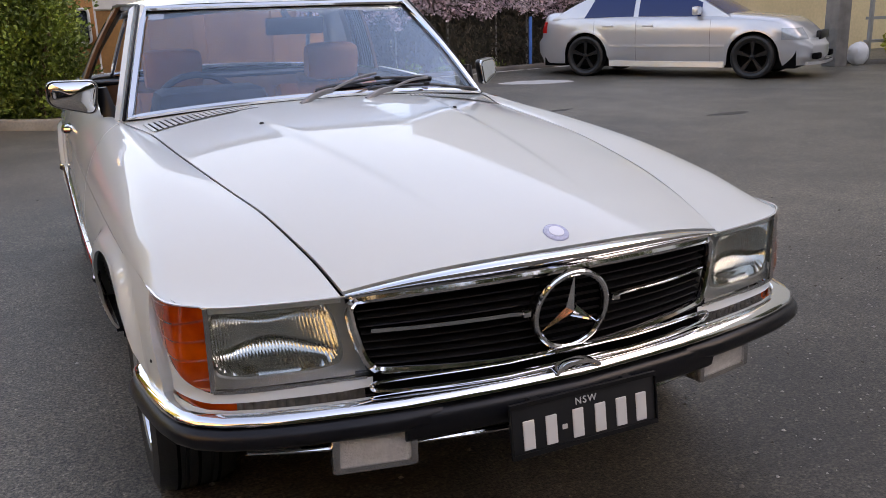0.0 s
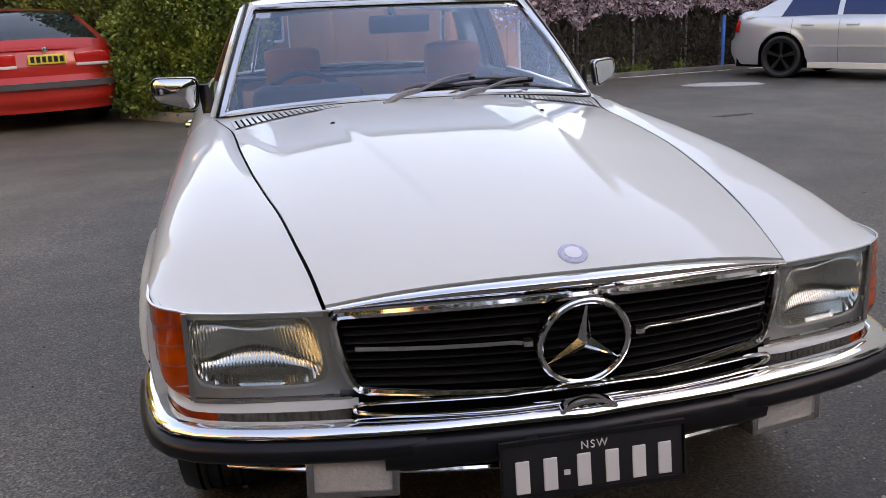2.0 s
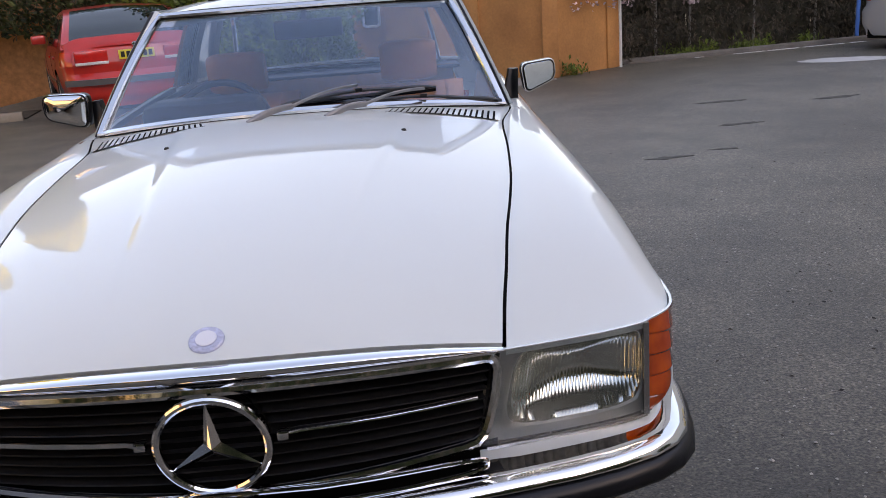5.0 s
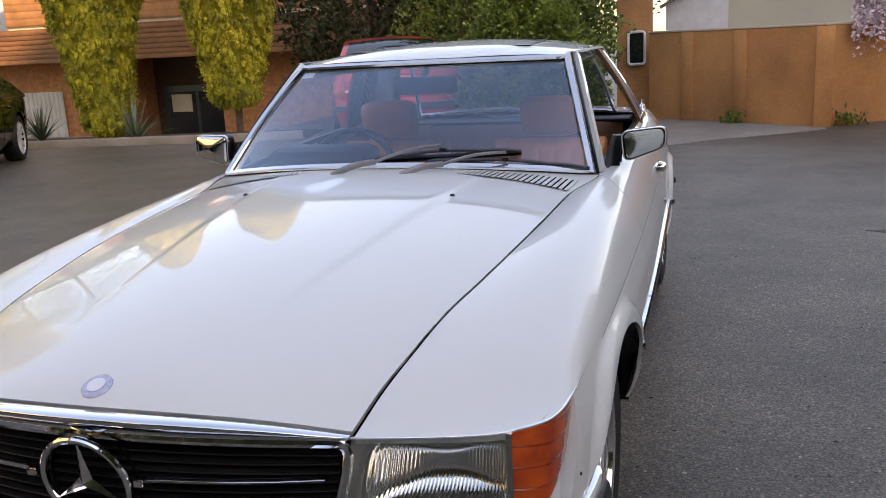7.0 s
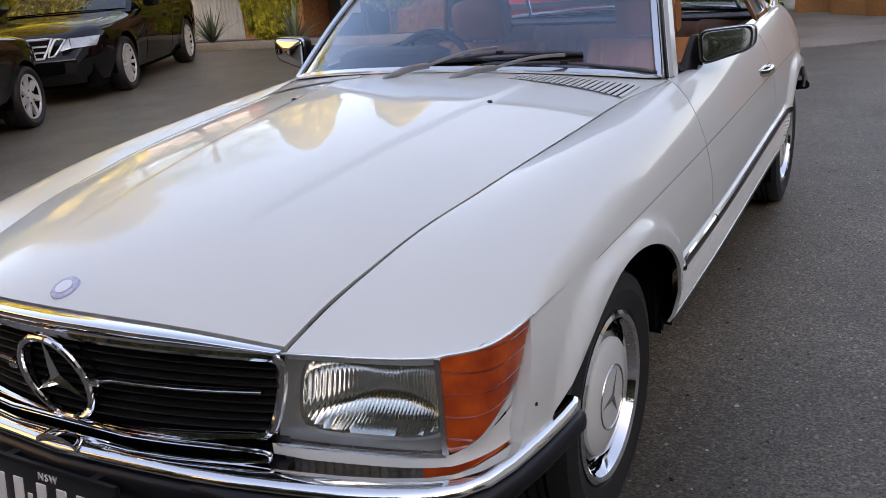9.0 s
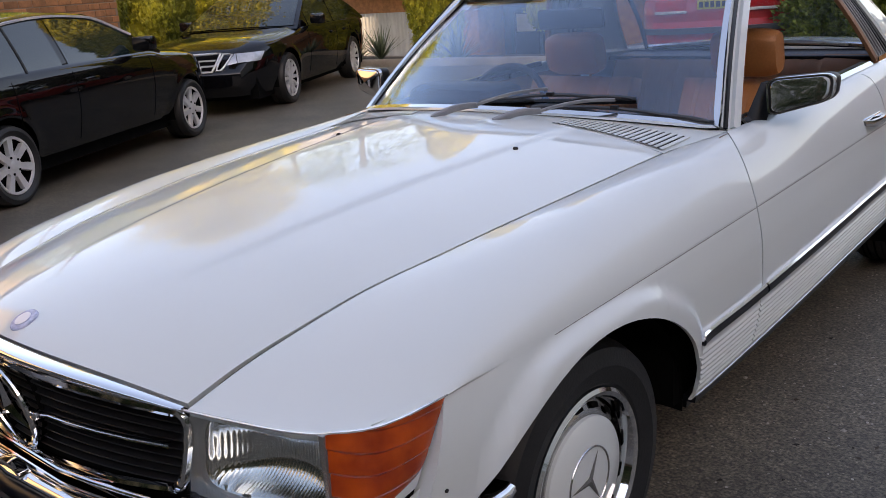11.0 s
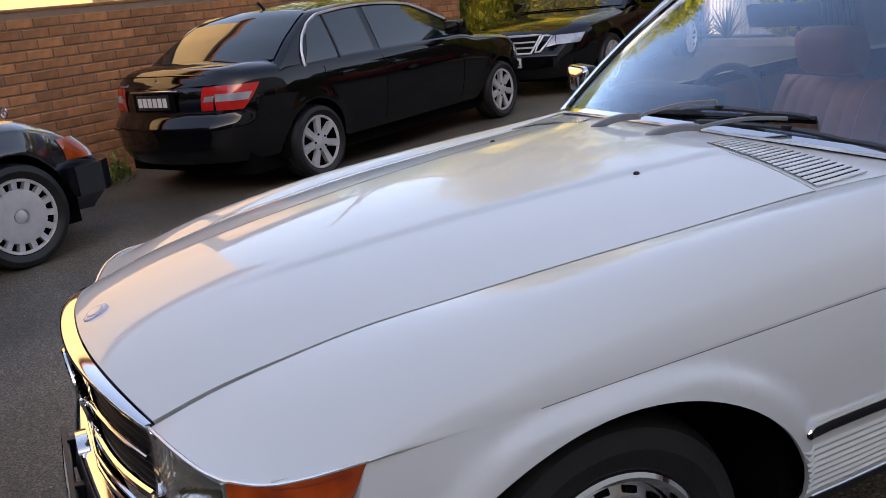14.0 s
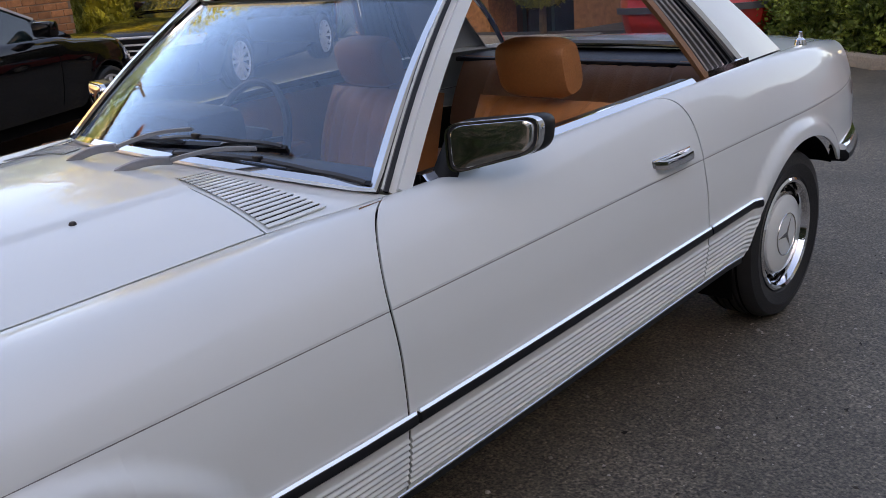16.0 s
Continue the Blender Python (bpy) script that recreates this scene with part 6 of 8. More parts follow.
for z in (0.35, 0.75, 1.15, 1.55, 1.95):
    Geo().box(12.7, 14.0, 9.88, 9.98, z, z + 0.05).to("slat", POST, rack, smooth=False)

# ---- building behind the planting bed, its ground floor below the yard ----
flats = thing("flats", "brick and brown timber block of flats with a recessed entrance", "building")
FY = 19.6
FASCIA = mat("fascia_timber", (0.21, 0.090, 0.034), 0.65, var=0.25, scale=3, bump=0.3, bscale=30, rand=0.15, fine=0.12)
Geo().box(-19.8, -2.5, FY - 0.84, FY - 0.78, 1.40, 2.27).to("fascia_backing", FASCIA, flats, smooth=False)
Geo().box(-19.8, -2.5, FY - 0.84, FY + 1, 2.22, 2.30).to("parapet", FASCIA, flats, smooth=False)
Geo().box(-19.6, -14.05, FY, FY + 8, -1.6, 1.50).to("wall", BRICKI, flats, smooth=False)
Geo().box(-11.25, -2.6, FY, FY + 8, -1.6, 1.50).to("wall", BRICKI, flats, smooth=False)
Geo().box(-14.05, -11.25, FY + 1.2, FY + 8, -1.6, 1.50).to("porch_wall", DARKTIMBER, flats, smooth=False)
gar = Geo()
gar.grid(lambda u, v: (lerp(-19.4, -16.2, u), FY - 0.05 - 0.02 * (int(u * 44) % 2), lerp(-1.6, 0.62, v)), 88, 1)
gar.to("garage_door", ROLLER, flats, "pale ribbed garage door", smooth=False)
ent = Geo().box(-13.6, -11.5, FY + 0.9, FY + 1.0, -1.5, 0.62).to("entrance", GREENFRAME, flats, "dark green framed glass entrance")
for x0, x1 in ((-13.45, -12.62), (-12.50, -11.62)):
    Geo().box(x0, x1, FY + 0.88, FY + 0.9, -1.3, 0.45).to("pane", DARKGLASS, ent, smooth=False)
Geo().box(-13.35, -12.72, FY + 0.86, FY + 0.88, -0.1, 0.38).to("notice", CREAM, ent, smooth=False)
for z in range(7):
    Geo().box(-19.8, -2.5, FY - 0.9, FY - 0.84, 1.40 + z * 0.125, 1.515 + z * 0.125, 0.01).to("board", FASCIA, flats)
Geo().box(-19.8, -2.5, FY - 0.84, FY + 1, 1.40, 1.46).to("soffit", DARKTIMBER, flats, smooth=False)
for z in range(12):
    Geo().box(-17.6, -2.5, FY - 0.2, FY - 0.14, 2.42 + z * 0.19, 2.606 + z * 0.19, 0.006).to("board", TIMBER, flats)
Geo().box(-17.6, -2.5, FY - 0.14, FY + 8, 2.28, 5.4).to("upper_wall", CREAM, flats, smooth=False)
Geo().box(-18.2, -2.0, FY - 0.8, FY + 8.4, 5.4, 5.6).to("roof", DARKTIMBER, flats, smooth=False)
flats.location.z = -0.13
# pale rendered house above the west wall
house = thing("house", "pale rendered house beyond the brick wall, its upper storey in sun", "building")
hm = Matrix.Translation((*along(0, -6.5), 0)) @ Matrix.Rotation(math.atan2(HY, HX), 4, "Z")
Geo().box(-14, 4.3, 0.0, 7.0, -0.1, 7.5, m=hm).to("wall", RENDER_CREAM, house, smooth=False)
Geo().box(4.3, 9.0, 0.6, 7.0, -0.1, 4.9, m=hm).to("wall", RENDER_CREAM, house, smooth=False)
Geo().box(4.35, 9.4, 0.2, 7.4, 4.9, 5.05, m=hm).to("roof", DARKTIMBER, house, smooth=False)
Geo().box(-14.5, 4.7, -0.4, 7.5, 7.5, 7.7, m=hm).to("roof", mat("terracotta_roof", (0.30, 0.10, 0.05), 0.8, var=0.2, scale=4), house, smooth=False)
# white house beyond the end of the flats
wh = thing("white_house", "white rendered house with a dark window, partly in sun", "building")
Geo().box(-46, -21.5, 25.0, 33.0, -0.1, 7.4).to("wall", mat("grey_white_render", (0.46, 0.45, 0.43), 0.85, var=0.15, scale=1.5, bump=0.2, bscale=40), wh, smooth=False)
Geo().box(-46.6, -20.9, 24.4, 33.6, 7.4, 7.65).to("roof", DARKTIMBER, wh, smooth=False)
for x in (-41.5, -36.0, -30.4, -26.0):
    wv = Geo().box(x - 0.08, x + 0.98, 24.92, 25.0, 1.10, 2.55).to("window", TIMBER, wh, smooth=False)
    Geo().box(x, x + 0.9, 24.89, 24.92, 1.2, 2.45).to("pane", DARKGLASS, wv, smooth=False)
Geo().sweep([(-34.0, 24.2, 2.75), (-28.5, 24.2, 2.95)], [(-0.7, -0.05), (0.7, -0.05), (0.7, 0.05), (-0.7, 0.05)]).to("awning", POST, wh, smooth=False)
Geo().tube([(-24.3, 24.9, -0.1), (-24.3, 24.9, 7.4)], 0.06, 8).to("downpipe", POST, wh)
# unseen blocks added behind the camera: the tall one keeps the yard in shade
tagged(Geo().box(-26, 30, -24, -13.5, -0.1, 7.0).to("wall_south", MORTAR, smooth=False), "plain rendered block, unseen, added to close the yard", "building", kind="structure")
tagged(Geo().box(40, 52, -90, -9, -0.1, 28.4).box(40, 52, -8.99, 16, -0.1, 31.0).box(40, 52, 16.01, 90, -0.1, 32.5).to("shade_block_east", mat("brown_grey_render", (0.34, 0.335, 0.33), 0.85, var=0.12, scale=0.8, bump=0.2, bscale=40), smooth=False), "tall plain rendered block, unseen, added to shade the yard", "building", kind="structure")

# ---- planting ----
def leaf_mat(name, color, tint, rough=0.55):
    return mat(name, color, rough, var=0.5, scale=2.2, tint=tint, rand=0.40, island=True, spec=0.3)


CONIFER = leaf_mat("yellow_green_conifer", (0.40, 0.35, 0.030), (0.20, 0.21, 0.022))
CONIFER_DARK = leaf_mat("green_conifer", (0.22, 0.22, 0.024), (0.07, 0.10, 0.016))
SHRUB = leaf_mat("green_shrub", (0.19, 0.245, 0.040), (0.035, 0.065, 0.016), 0.40)
DARKLEAF = leaf_mat("dark_tree_leaf", (0.050, 0.065, 0.020), (0.012, 0.018, 0.008))
BLOSSOM = leaf_mat("pale_pink_blossom", (0.70, 0.58, 0.60), (0.42, 0.28, 0.32))
AGAVE = mat("grey_green_blade", (0.13, 0.17, 0.10), 0.5, var=0.3, scale=5, rand=0.3, island=True)
BARK = mat("bark", (0.16, 0.11, 0.07), 0.9, var=0.4, scale=8, bump=0.8, bscale=25)


def leaves(places, outward, size, seed, per=1, aspect=0.6):
    """Small folded leaves at the given places; returns vertex and face lists."""
    r = np.random.RandomState(seed)
    P = np.repeat(np.asarray(places), per, axis=0)
    O = np.repeat(np.asarray(outward), per, axis=0)
    n = len(P)
    d = O + r.normal(0, 0.75, (n, 3))
    d /= np.linalg.norm(d, axis=1)[:, None]
    s = np.cross(d, r.normal(0, 1, (n, 3)))
    s /= np.linalg.norm(s, axis=1)[:, None]
    k = np.cross(d, s)
    L = (size * r.uniform(0.6, 1.4, n))[:, None]
    P = P + r.normal(0, size * 0.5, (n, 3))
    a, b, c, e = P, P + d * L * 0.5 + s * L * aspect * 0.5 + k * L * 0.12, P + d * L, P + d * L * 0.5 - s * L * aspect * 0.5 + k * L * 0.12
    V = np.stack([a, b, c, e], axis=1).reshape(-1, 3)
    F = [(4 * i, 4 * i + 1, 4 * i + 2) for i in range(n)] + [(4 * i, 4 * i + 2, 4 * i + 3) for i in range(n)]
    return V, F


def crown(name, V, F, material, parent, label=""):
    me = bpy.data.meshes.new(name)
    me.from_pydata(V.tolist(), [], F)
    me.materials.append(material)
    ob = new(name, me)
    ob.parent = parent
    if label:
        ob["label"] = label
    return ob


def blob_places(n, radius_of, height, seed, z0=0.0, depth=0.35):
    """Places through the outer shell of an uneven crown, with the way out at each."""
    r = np.random.RandomState(seed)
    pts, out = [], []
    while len(pts) < n:
        z, a = r.uniform(0, 1), r.uniform(0, 2 * math.pi)
        R = radius_of(z, a)
        if R <= 0 or r.uniform(0, 1) > R / 1.0 + 0.15:
            continue
        q = 1 - depth * r.uniform(0, 1) ** 2
        pts.append((R * q * math.cos(a), R * q * math.sin(a), z0 + z * height))
        out.append((math.cos(a), math.sin(a), 0.55))
    return np.array(pts), np.array(out)


def lumps(a, z, seed, amp):
    return 1 + amp * noise.noise((math.cos(a) * 1.8 + seed, math.sin(a) * 1.8, z * 6.0)) + amp * 0.7 * noise.noise((math.cos(a) * 4.5, math.sin(a) * 4.5 + seed, z * 15.0))


def clumps(places, r, lo, hi):
    """Small uneven knobs of foliage at the given places."""
    bm = bmesh.new()
    bmesh.ops.create_icosphere(bm, subdivisions=2, radius=1.0)
    base = np.array([v.co[:] for v in bm.verts])
    tris = [tuple(v.index for v in f.verts) for f in bm.faces]
    bm.free()
    k = len(base)
    n = len(places)
    size = r.uniform(lo, hi, n)[:, None, None]
    bump = 1 + r.normal(0, 0.20, (n, k, 1))
    V = (base[None] * bump * size * np.array([0.85, 0.85, 1.4]) + np.asarray(places)[:, None, :]).reshape(-1, 3)
    F = [(a + i * k, b + i * k, c + i * k) for i in range(n) for a, b, c in tris]
    return V, F


def conifer(x, y, height, radius, seed, clear=0.15, material=CONIFER, n=3000, size=0.085, label="clipped yellow-green conifer in a planting bed"):
    t = thing("conifer", label, "tree", "conifers of the yard", m=pose(x, y, 0.01))

    def rad(z, a):
        base = lerp(0.50, 1.0, ease(min(1, z / 0.42))) * min(1.0, (z / 0.04 + 0.2) ** 0.5) * (1 - z**3.5) ** 0.6
        return radius * base * lumps(a, z, seed, 0.22)

    tr = Geo()
    tr.tube([(0.02 * math.sin(i), 0.02 * math.cos(i), i * (clear + height * 0.6) / 6) for i in range(7)], 0.06, 9)
    tr.to("trunk", BARK, t)
    core = Geo()
    core.grid(lambda u, v: Vector((rad(v, u * 2 * math.pi) * 0.90 * math.cos(u * 2 * math.pi), rad(v, u * 2 * math.pi) * 0.90 * math.sin(u * 2 * math.pi), clear + v * height * 0.98)), 20, 24, closed_u=True)
    core.to("inner_crown", material, t)
    P, O = blob_places(n, rad, height, seed, clear, 0.14)
    r6 = np.random.RandomState(seed + 300)
    V, F = clumps(P, r6, 0.022, 0.050)
    crown("foliage_clumps", V, F, material, t)
    per = 13
    off = r6.normal(0, 1, (n * per, 3))
    off /= np.linalg.norm(off, axis=1)[:, None]
    reach = np.repeat(r6.uniform(0.030, 0.078, n), per)[:, None]
    P2 = np.repeat(P, per, axis=0) + off * reach
    O2 = off * 0.5 + np.array([[0, 0, 0.35]])
    V, F = leaves(P2, O2, 0.036, seed, aspect=0.55)
    crown("crown", V, F, material, t)
    return t


def shrub(x, y, height, radius, seed, material=SHRUB, n=9000, size=0.085, name="shrub", label="dense green leafy shrub behind a stone kerb", z0=0.05, group=""):
    t = thing(name, label, "shrub", group, m=pose(x, y, z0))

    def rad(z, a):
        return radius * (0.55 + 0.45 * math.sin(math.pi * min(1, z * 0.9 + 0.12))) * (1 - z**4) ** 0.5 * lumps(a, z, seed, 0.42)

    r3 = random.Random(seed)
    for i in range(4):
        a = i * 1.6 + r3.random()
        Geo().tube([(0, 0, 0), (0.2 * radius * math.cos(a), 0.2 * radius * math.sin(a), height * 0.35), (0.5 * radius * math.cos(a), 0.5 * radius * math.sin(a), height * 0.75)], 0.025, 6).to("limb", BARK, t)
    P, O = blob_places(n, rad, height, seed, 0.02, 0.6)
    V, F = leaves(P, O, size, seed, aspect=0.7)
    crown("crown", V, F, material, t)
    return t


conifer(-8.55, 11.40, 6.4, 0.76, 1, clear=0.05, n=4200, size=0.075)
conifer(-6.25, 11.65, 5.5, 0.78, 2, clear=0.45, n=3900, size=0.075)
# row of conifers along the west side beside the parked cars
for i, (t, off, h, r) in enumerate(((6.1, -0.9, 2.5, 0.60), (7.0, -0.75, 3.2, 0.62), (7.9, -0.8, 3.0, 0.66), (8.8, -0.75, 2.6, 0.66), (9.7, -0.8, 3.3, 0.62), (10.6, -0.9, 3.0, 0.7))):
    conifer(*along(t, off), h, r, 10 + i, material=CONIFER if i % 2 else CONIFER_DARK, n=2000)
# shrubs by the drive entrance
shrub(-1.45, 10.6, 2.0, 0.75, 31, n=17000, size=0.055)
shrub(-0.85, 10.2, 1.7, 0.55, 32, n=12000, size=0.055)
shrub(-1.25, 11.4, 2.7, 0.95, 33, n=17000, size=0.060)
shrub(-2.4, 12.4, 3.0, 1.1, 34, n=15000, size=0.065)
# dark trees over the red car
for i, (x, y, h, r) in enumerate(((-4.9, 14.2, 3.2, 1.6), (-3.2, 15.2, 3.6, 1.7), (-1.6, 15.0, 3.8, 1.5))):
    t = thing("tree", "dark spreading tree behind the parked red car", "tree", "dark trees", m=pose(x, y, 0))
    Geo().tube([(0, 0, 0), (0.1, 0.05, 0.8), (0.0, 0.15, 1.8), (0.1, 0.1, 2.6)], 0.11, 9).to("trunk", BARK, t)
    for k in range(5):
        a = k * 1.3 + i
        Geo().tube([(0, 0.1, 1.4), (0.5 * r * math.cos(a), 0.5 * r * math.sin(a), 2.0), (0.85 * r * math.cos(a), 0.85 * r * math.sin(a), 2.5)], 0.035, 6).to("limb", BARK, t)
    P, O = blob_places(9000, lambda z, a: r * (0.4 + 0.6 * math.sin(math.pi * min(1, z * 0.85 + 0.15))) * lumps(a, z, i, 0.5), h - 0.9, 50 + i, 1.1, 0.7)
    V, F = leaves(P, O, 0.10, 50 + i)
    crown("crown", V, F, DARKLEAF, t)
# trees beyond the near end of the yard
for i, (x, y, h, r) in enumerate(((-7.5, -9.5, 6.5, 2.2), (-2.5, -10.5, 7.0, 2.4), (2.0, -9.8, 6.0, 2.1), (6.5, -10.4, 7.0, 2.4), (11.0, -8.5, 6.0, 2.2), (14.5, -2.5, 6.0, 2.2))):
    t = thing("tree", "dark leafy tree at the near end of the yard", "tree", "trees at the yard end", m=pose(x, y, 0))
    Geo().tube([(0, 0, 0), (0.1, 0.05, 1.2), (0.0, 0.15, 2.6), (0.1, 0.1, 4.0)], 0.14, 9).to("trunk", BARK, t)
    for k in range(5):
        a = k * 1.3 + i
        Geo().tube([(0, 0.1, 1.8), (0.5 * r * math.cos(a), 0.5 * r * math.sin(a), 2.9), (0.85 * r * math.cos(a), 0.85 * r * math.sin(a), 3.8)], 0.045, 6).to("limb", BARK, t)
    P, O = blob_places(5000, lambda z, a: 0.45 * r * (0.4 + 0.6 * math.sin(math.pi * min(1, z * 0.85 + 0.15))) * lumps(a, z, i, 0.5), h - 0.6, 90 + i, 0.6, 0.7)
    P[:, :2] /= 0.45
    V, F = leaves(P, O, 0.26, 90 + i)
    crown("crown", V, F, DARKLEAF, t)
# open trees between the brick wall and the house
for i, (t0, off, h, r) in enumerate(((6.6, -3.6, 3.8, 1.8), (10.2, -2.4, 8.8, 1.6), (14.0, -6.0, 6.2, 2.6), (16.5, -1.0, 9.0, 2.4), (20.5, -5.0, 10.0, 2.8))):
    t = thing("tree", "open leafy tree beyond the brick wall", "tree", "trees beyond the wall", m=pose(*along(t0, off), 0))
    Geo().tube([(0, 0, 0), (0.1, 0.05, 1.2), (0.0, 0.15, 2.6), (0.1, 0.1, 4.0), (0.05, 0.1, h - 0.8)], 0.12, 9).to("trunk", BARK, t)
    for k in range(7):
        a = k * 1.9 + i
        z = 2.4 + 0.35 * k
        Geo().tube([(0, 0.1, z - 0.6), (0.45 * r * math.cos(a), 0.45 * r * math.sin(a), z + 0.2), (0.85 * r * math.cos(a), 0.85 * r * math.sin(a), z + 0.9)], 0.04, 6).to("limb", BARK, t)
    # two fuller crowns: the yellow of sunlit tops is put into their leaf colour
    full = 9 < t0 < 15
    P, O = blob_places(2600 if full else 950, lambda z, a: 0.45 * r * (0.45 + 0.55 * math.sin(math.pi * min(1, z * 0.85 + 0.12))) * lumps(a, z, i + 3, 0.6), h * 0.64, 190 + i, h * 0.36, 0.8)
    P[:, :2] /= 0.45
    P = np.repeat(P, 7, axis=0) + np.random.RandomState(i).normal(0, 0.16, (len(P) * 7, 3))
    V, F = leaves(P, np.repeat(O, 7, axis=0), 0.13, 190 + i, aspect=0.5)
    crown("crown", V, F, CONIFER if full else SHRUB, t)
# strap-leaved plants by the garage
for i, (x, y) in enumerate(((-10.2, 10.95), (-9.75, 11.2), (-9.9, 10.7), (-7.75, 11.0))):
    t = thing("agave", "spiky grey-green strap-leaved plant", "plant", "strap-leaved plants", m=pose(x, y, 0.01))
    r4 = random.Random(60 + i)
    gq = Geo()
    for k in range(46):
        a, tilt, L = r4.uniform(0, 6.28), r4.uniform(0.15, 1.1), r4.uniform(0.45, 0.85)
        d = Vector((math.cos(a), math.sin(a), 0))
        pts = [d * (L * q * math.sin(tilt)) + Vector((0, 0, L * q * math.cos(tilt) - 0.25 * L * q * q * math.sin(tilt))) for q in (0, 0.35, 0.7, 1.0)]
        w = Vector((-d.y, d.x, 0))
        n0 = len(gq.v)
        for q, ww in zip(pts, (0.016, 0.020, 0.012, 0.001)):
            gq.v += [q - w * ww, q + Vector((0, 0, -0.004)), q + w * ww]
        for q in range(3):
            gq.f += [(n0 + q * 3, n0 + q * 3 + 1, n0 + q * 3 + 4, n0 + q * 3 + 3), (n0 + q * 3 + 1, n0 + q * 3 + 2, n0 + q * 3 + 5, n0 + q * 3 + 4)]
    gq.to("foliage", AGAVE, t)["kind"] = "stuff"
# blossoming creeper hanging over the fence, dry tangle below
r5 = np.random.RandomState(5)
bl = thing("flowering_creeper", "pale pink blossoming creeper hanging over the fence", "creeper")
P, O = [], []
for i in range(len(FENCE) - 1):
    n = 3000
    for _ in range(n):
        u = r5.uniform()
        x, y = lerp(FENCE[i][0], FENCE[i + 1][0], u), lerp(FENCE[i][1], FENCE[i + 1][1], u)
        edge = 1.02 + 0.30 * noise.noise((x * 1.9, y * 0.4, 3)) + 0.14 * noise.noise((x * 6, 0, 9))
        z = edge + 0.85 * r5.uniform() ** 1.3
        P.append((x, y - 0.16 - 0.16 * r5.uniform(), z))
        O.append((0, -1, -0.2))
V, F = leaves(np.array(P), np.array(O), 0.055, 6, aspect=0.95)
crown("blossom", V, F, BLOSSOM, bl)
P, O = [], []
for i in range(len(FENCE) - 1):
    for _ in range(2600):
        u, z = r5.uniform(), 1.9 * r5.uniform()
        x, y = lerp(FENCE[i][0], FENCE[i + 1][0], u), lerp(FENCE[i][1], FENCE[i + 1][1], u)
        P.append((x, y - 0.10 - 0.14 * r5.uniform() * (0.3 + z), z))
        O.append((0, -0.6, -0.8))
V, F = leaves(np.array(P), np.array(O), 0.085, 7, aspect=0.35)
crown("dry_tangle", V, F, leaf_mat("dry_brown_leaf", (0.085, 0.065, 0.045), (0.028, 0.024, 0.016)), bl)
# blossom over the corner of the end wall
t = thing("flowering_creeper", "pale blossom spilling over the top of the brick wall", "creeper")
P = [(2.75 + 1.15 * (k_ := r5.uniform()), 11.50 + 0.80 * k_ - 0.1 * r5.uniform(), 1.28 - 0.35 * r5.uniform() ** 2 * r5.uniform(0, 1.6) + 0.75 * r5.uniform()) for _ in range(3200)]
V, F = leaves(np.array(P), np.array([(0, -1, 0)] * len(P)), 0.055, 8, aspect=0.95)
crown("blossom", V, F, BLOSSOM, t)
shrub(13.2, 9.4, 0.55, 0.35, 71, n=1500, size=0.10, material=CONIFER, name="garden_plant", label="bright yellow-green plant beside a kerb")
# weeds at wall feet
for i, (x, y) in enumerate(((along(-0.75, 0.25)), (along(-0.35, 0.2)), (2.75, 11.48), (1.35, 12.02), (4.6, 12.95), (4.9, 13.0), (5.2, 13.05), (5.9, 13.2), (6.2, 13.25), (7.0, 13.4))):
    t = thing("weed", "small green weed growing at the foot of a wall", "weed", "weeds at the walls", m=pose(x, y, 0))
    P = np.array([(r5.normal(0, 0.10), r5.normal(0, 0.06), abs(r5.normal(0, 0.07))) for _ in range(160)])
    V, F = leaves(P, np.array([(0, 0, 1.0)] * 160), 0.07, 80 + i, aspect=0.4)
    crown("leaves", V, F, SHRUB, t)

# ---- parked cars round the yard ----
def car_paint(name, color, rough=0.25, metal=0.0):
    return mat(name, color, rough, metal, coat=1.0, var=0.06, scale=2)


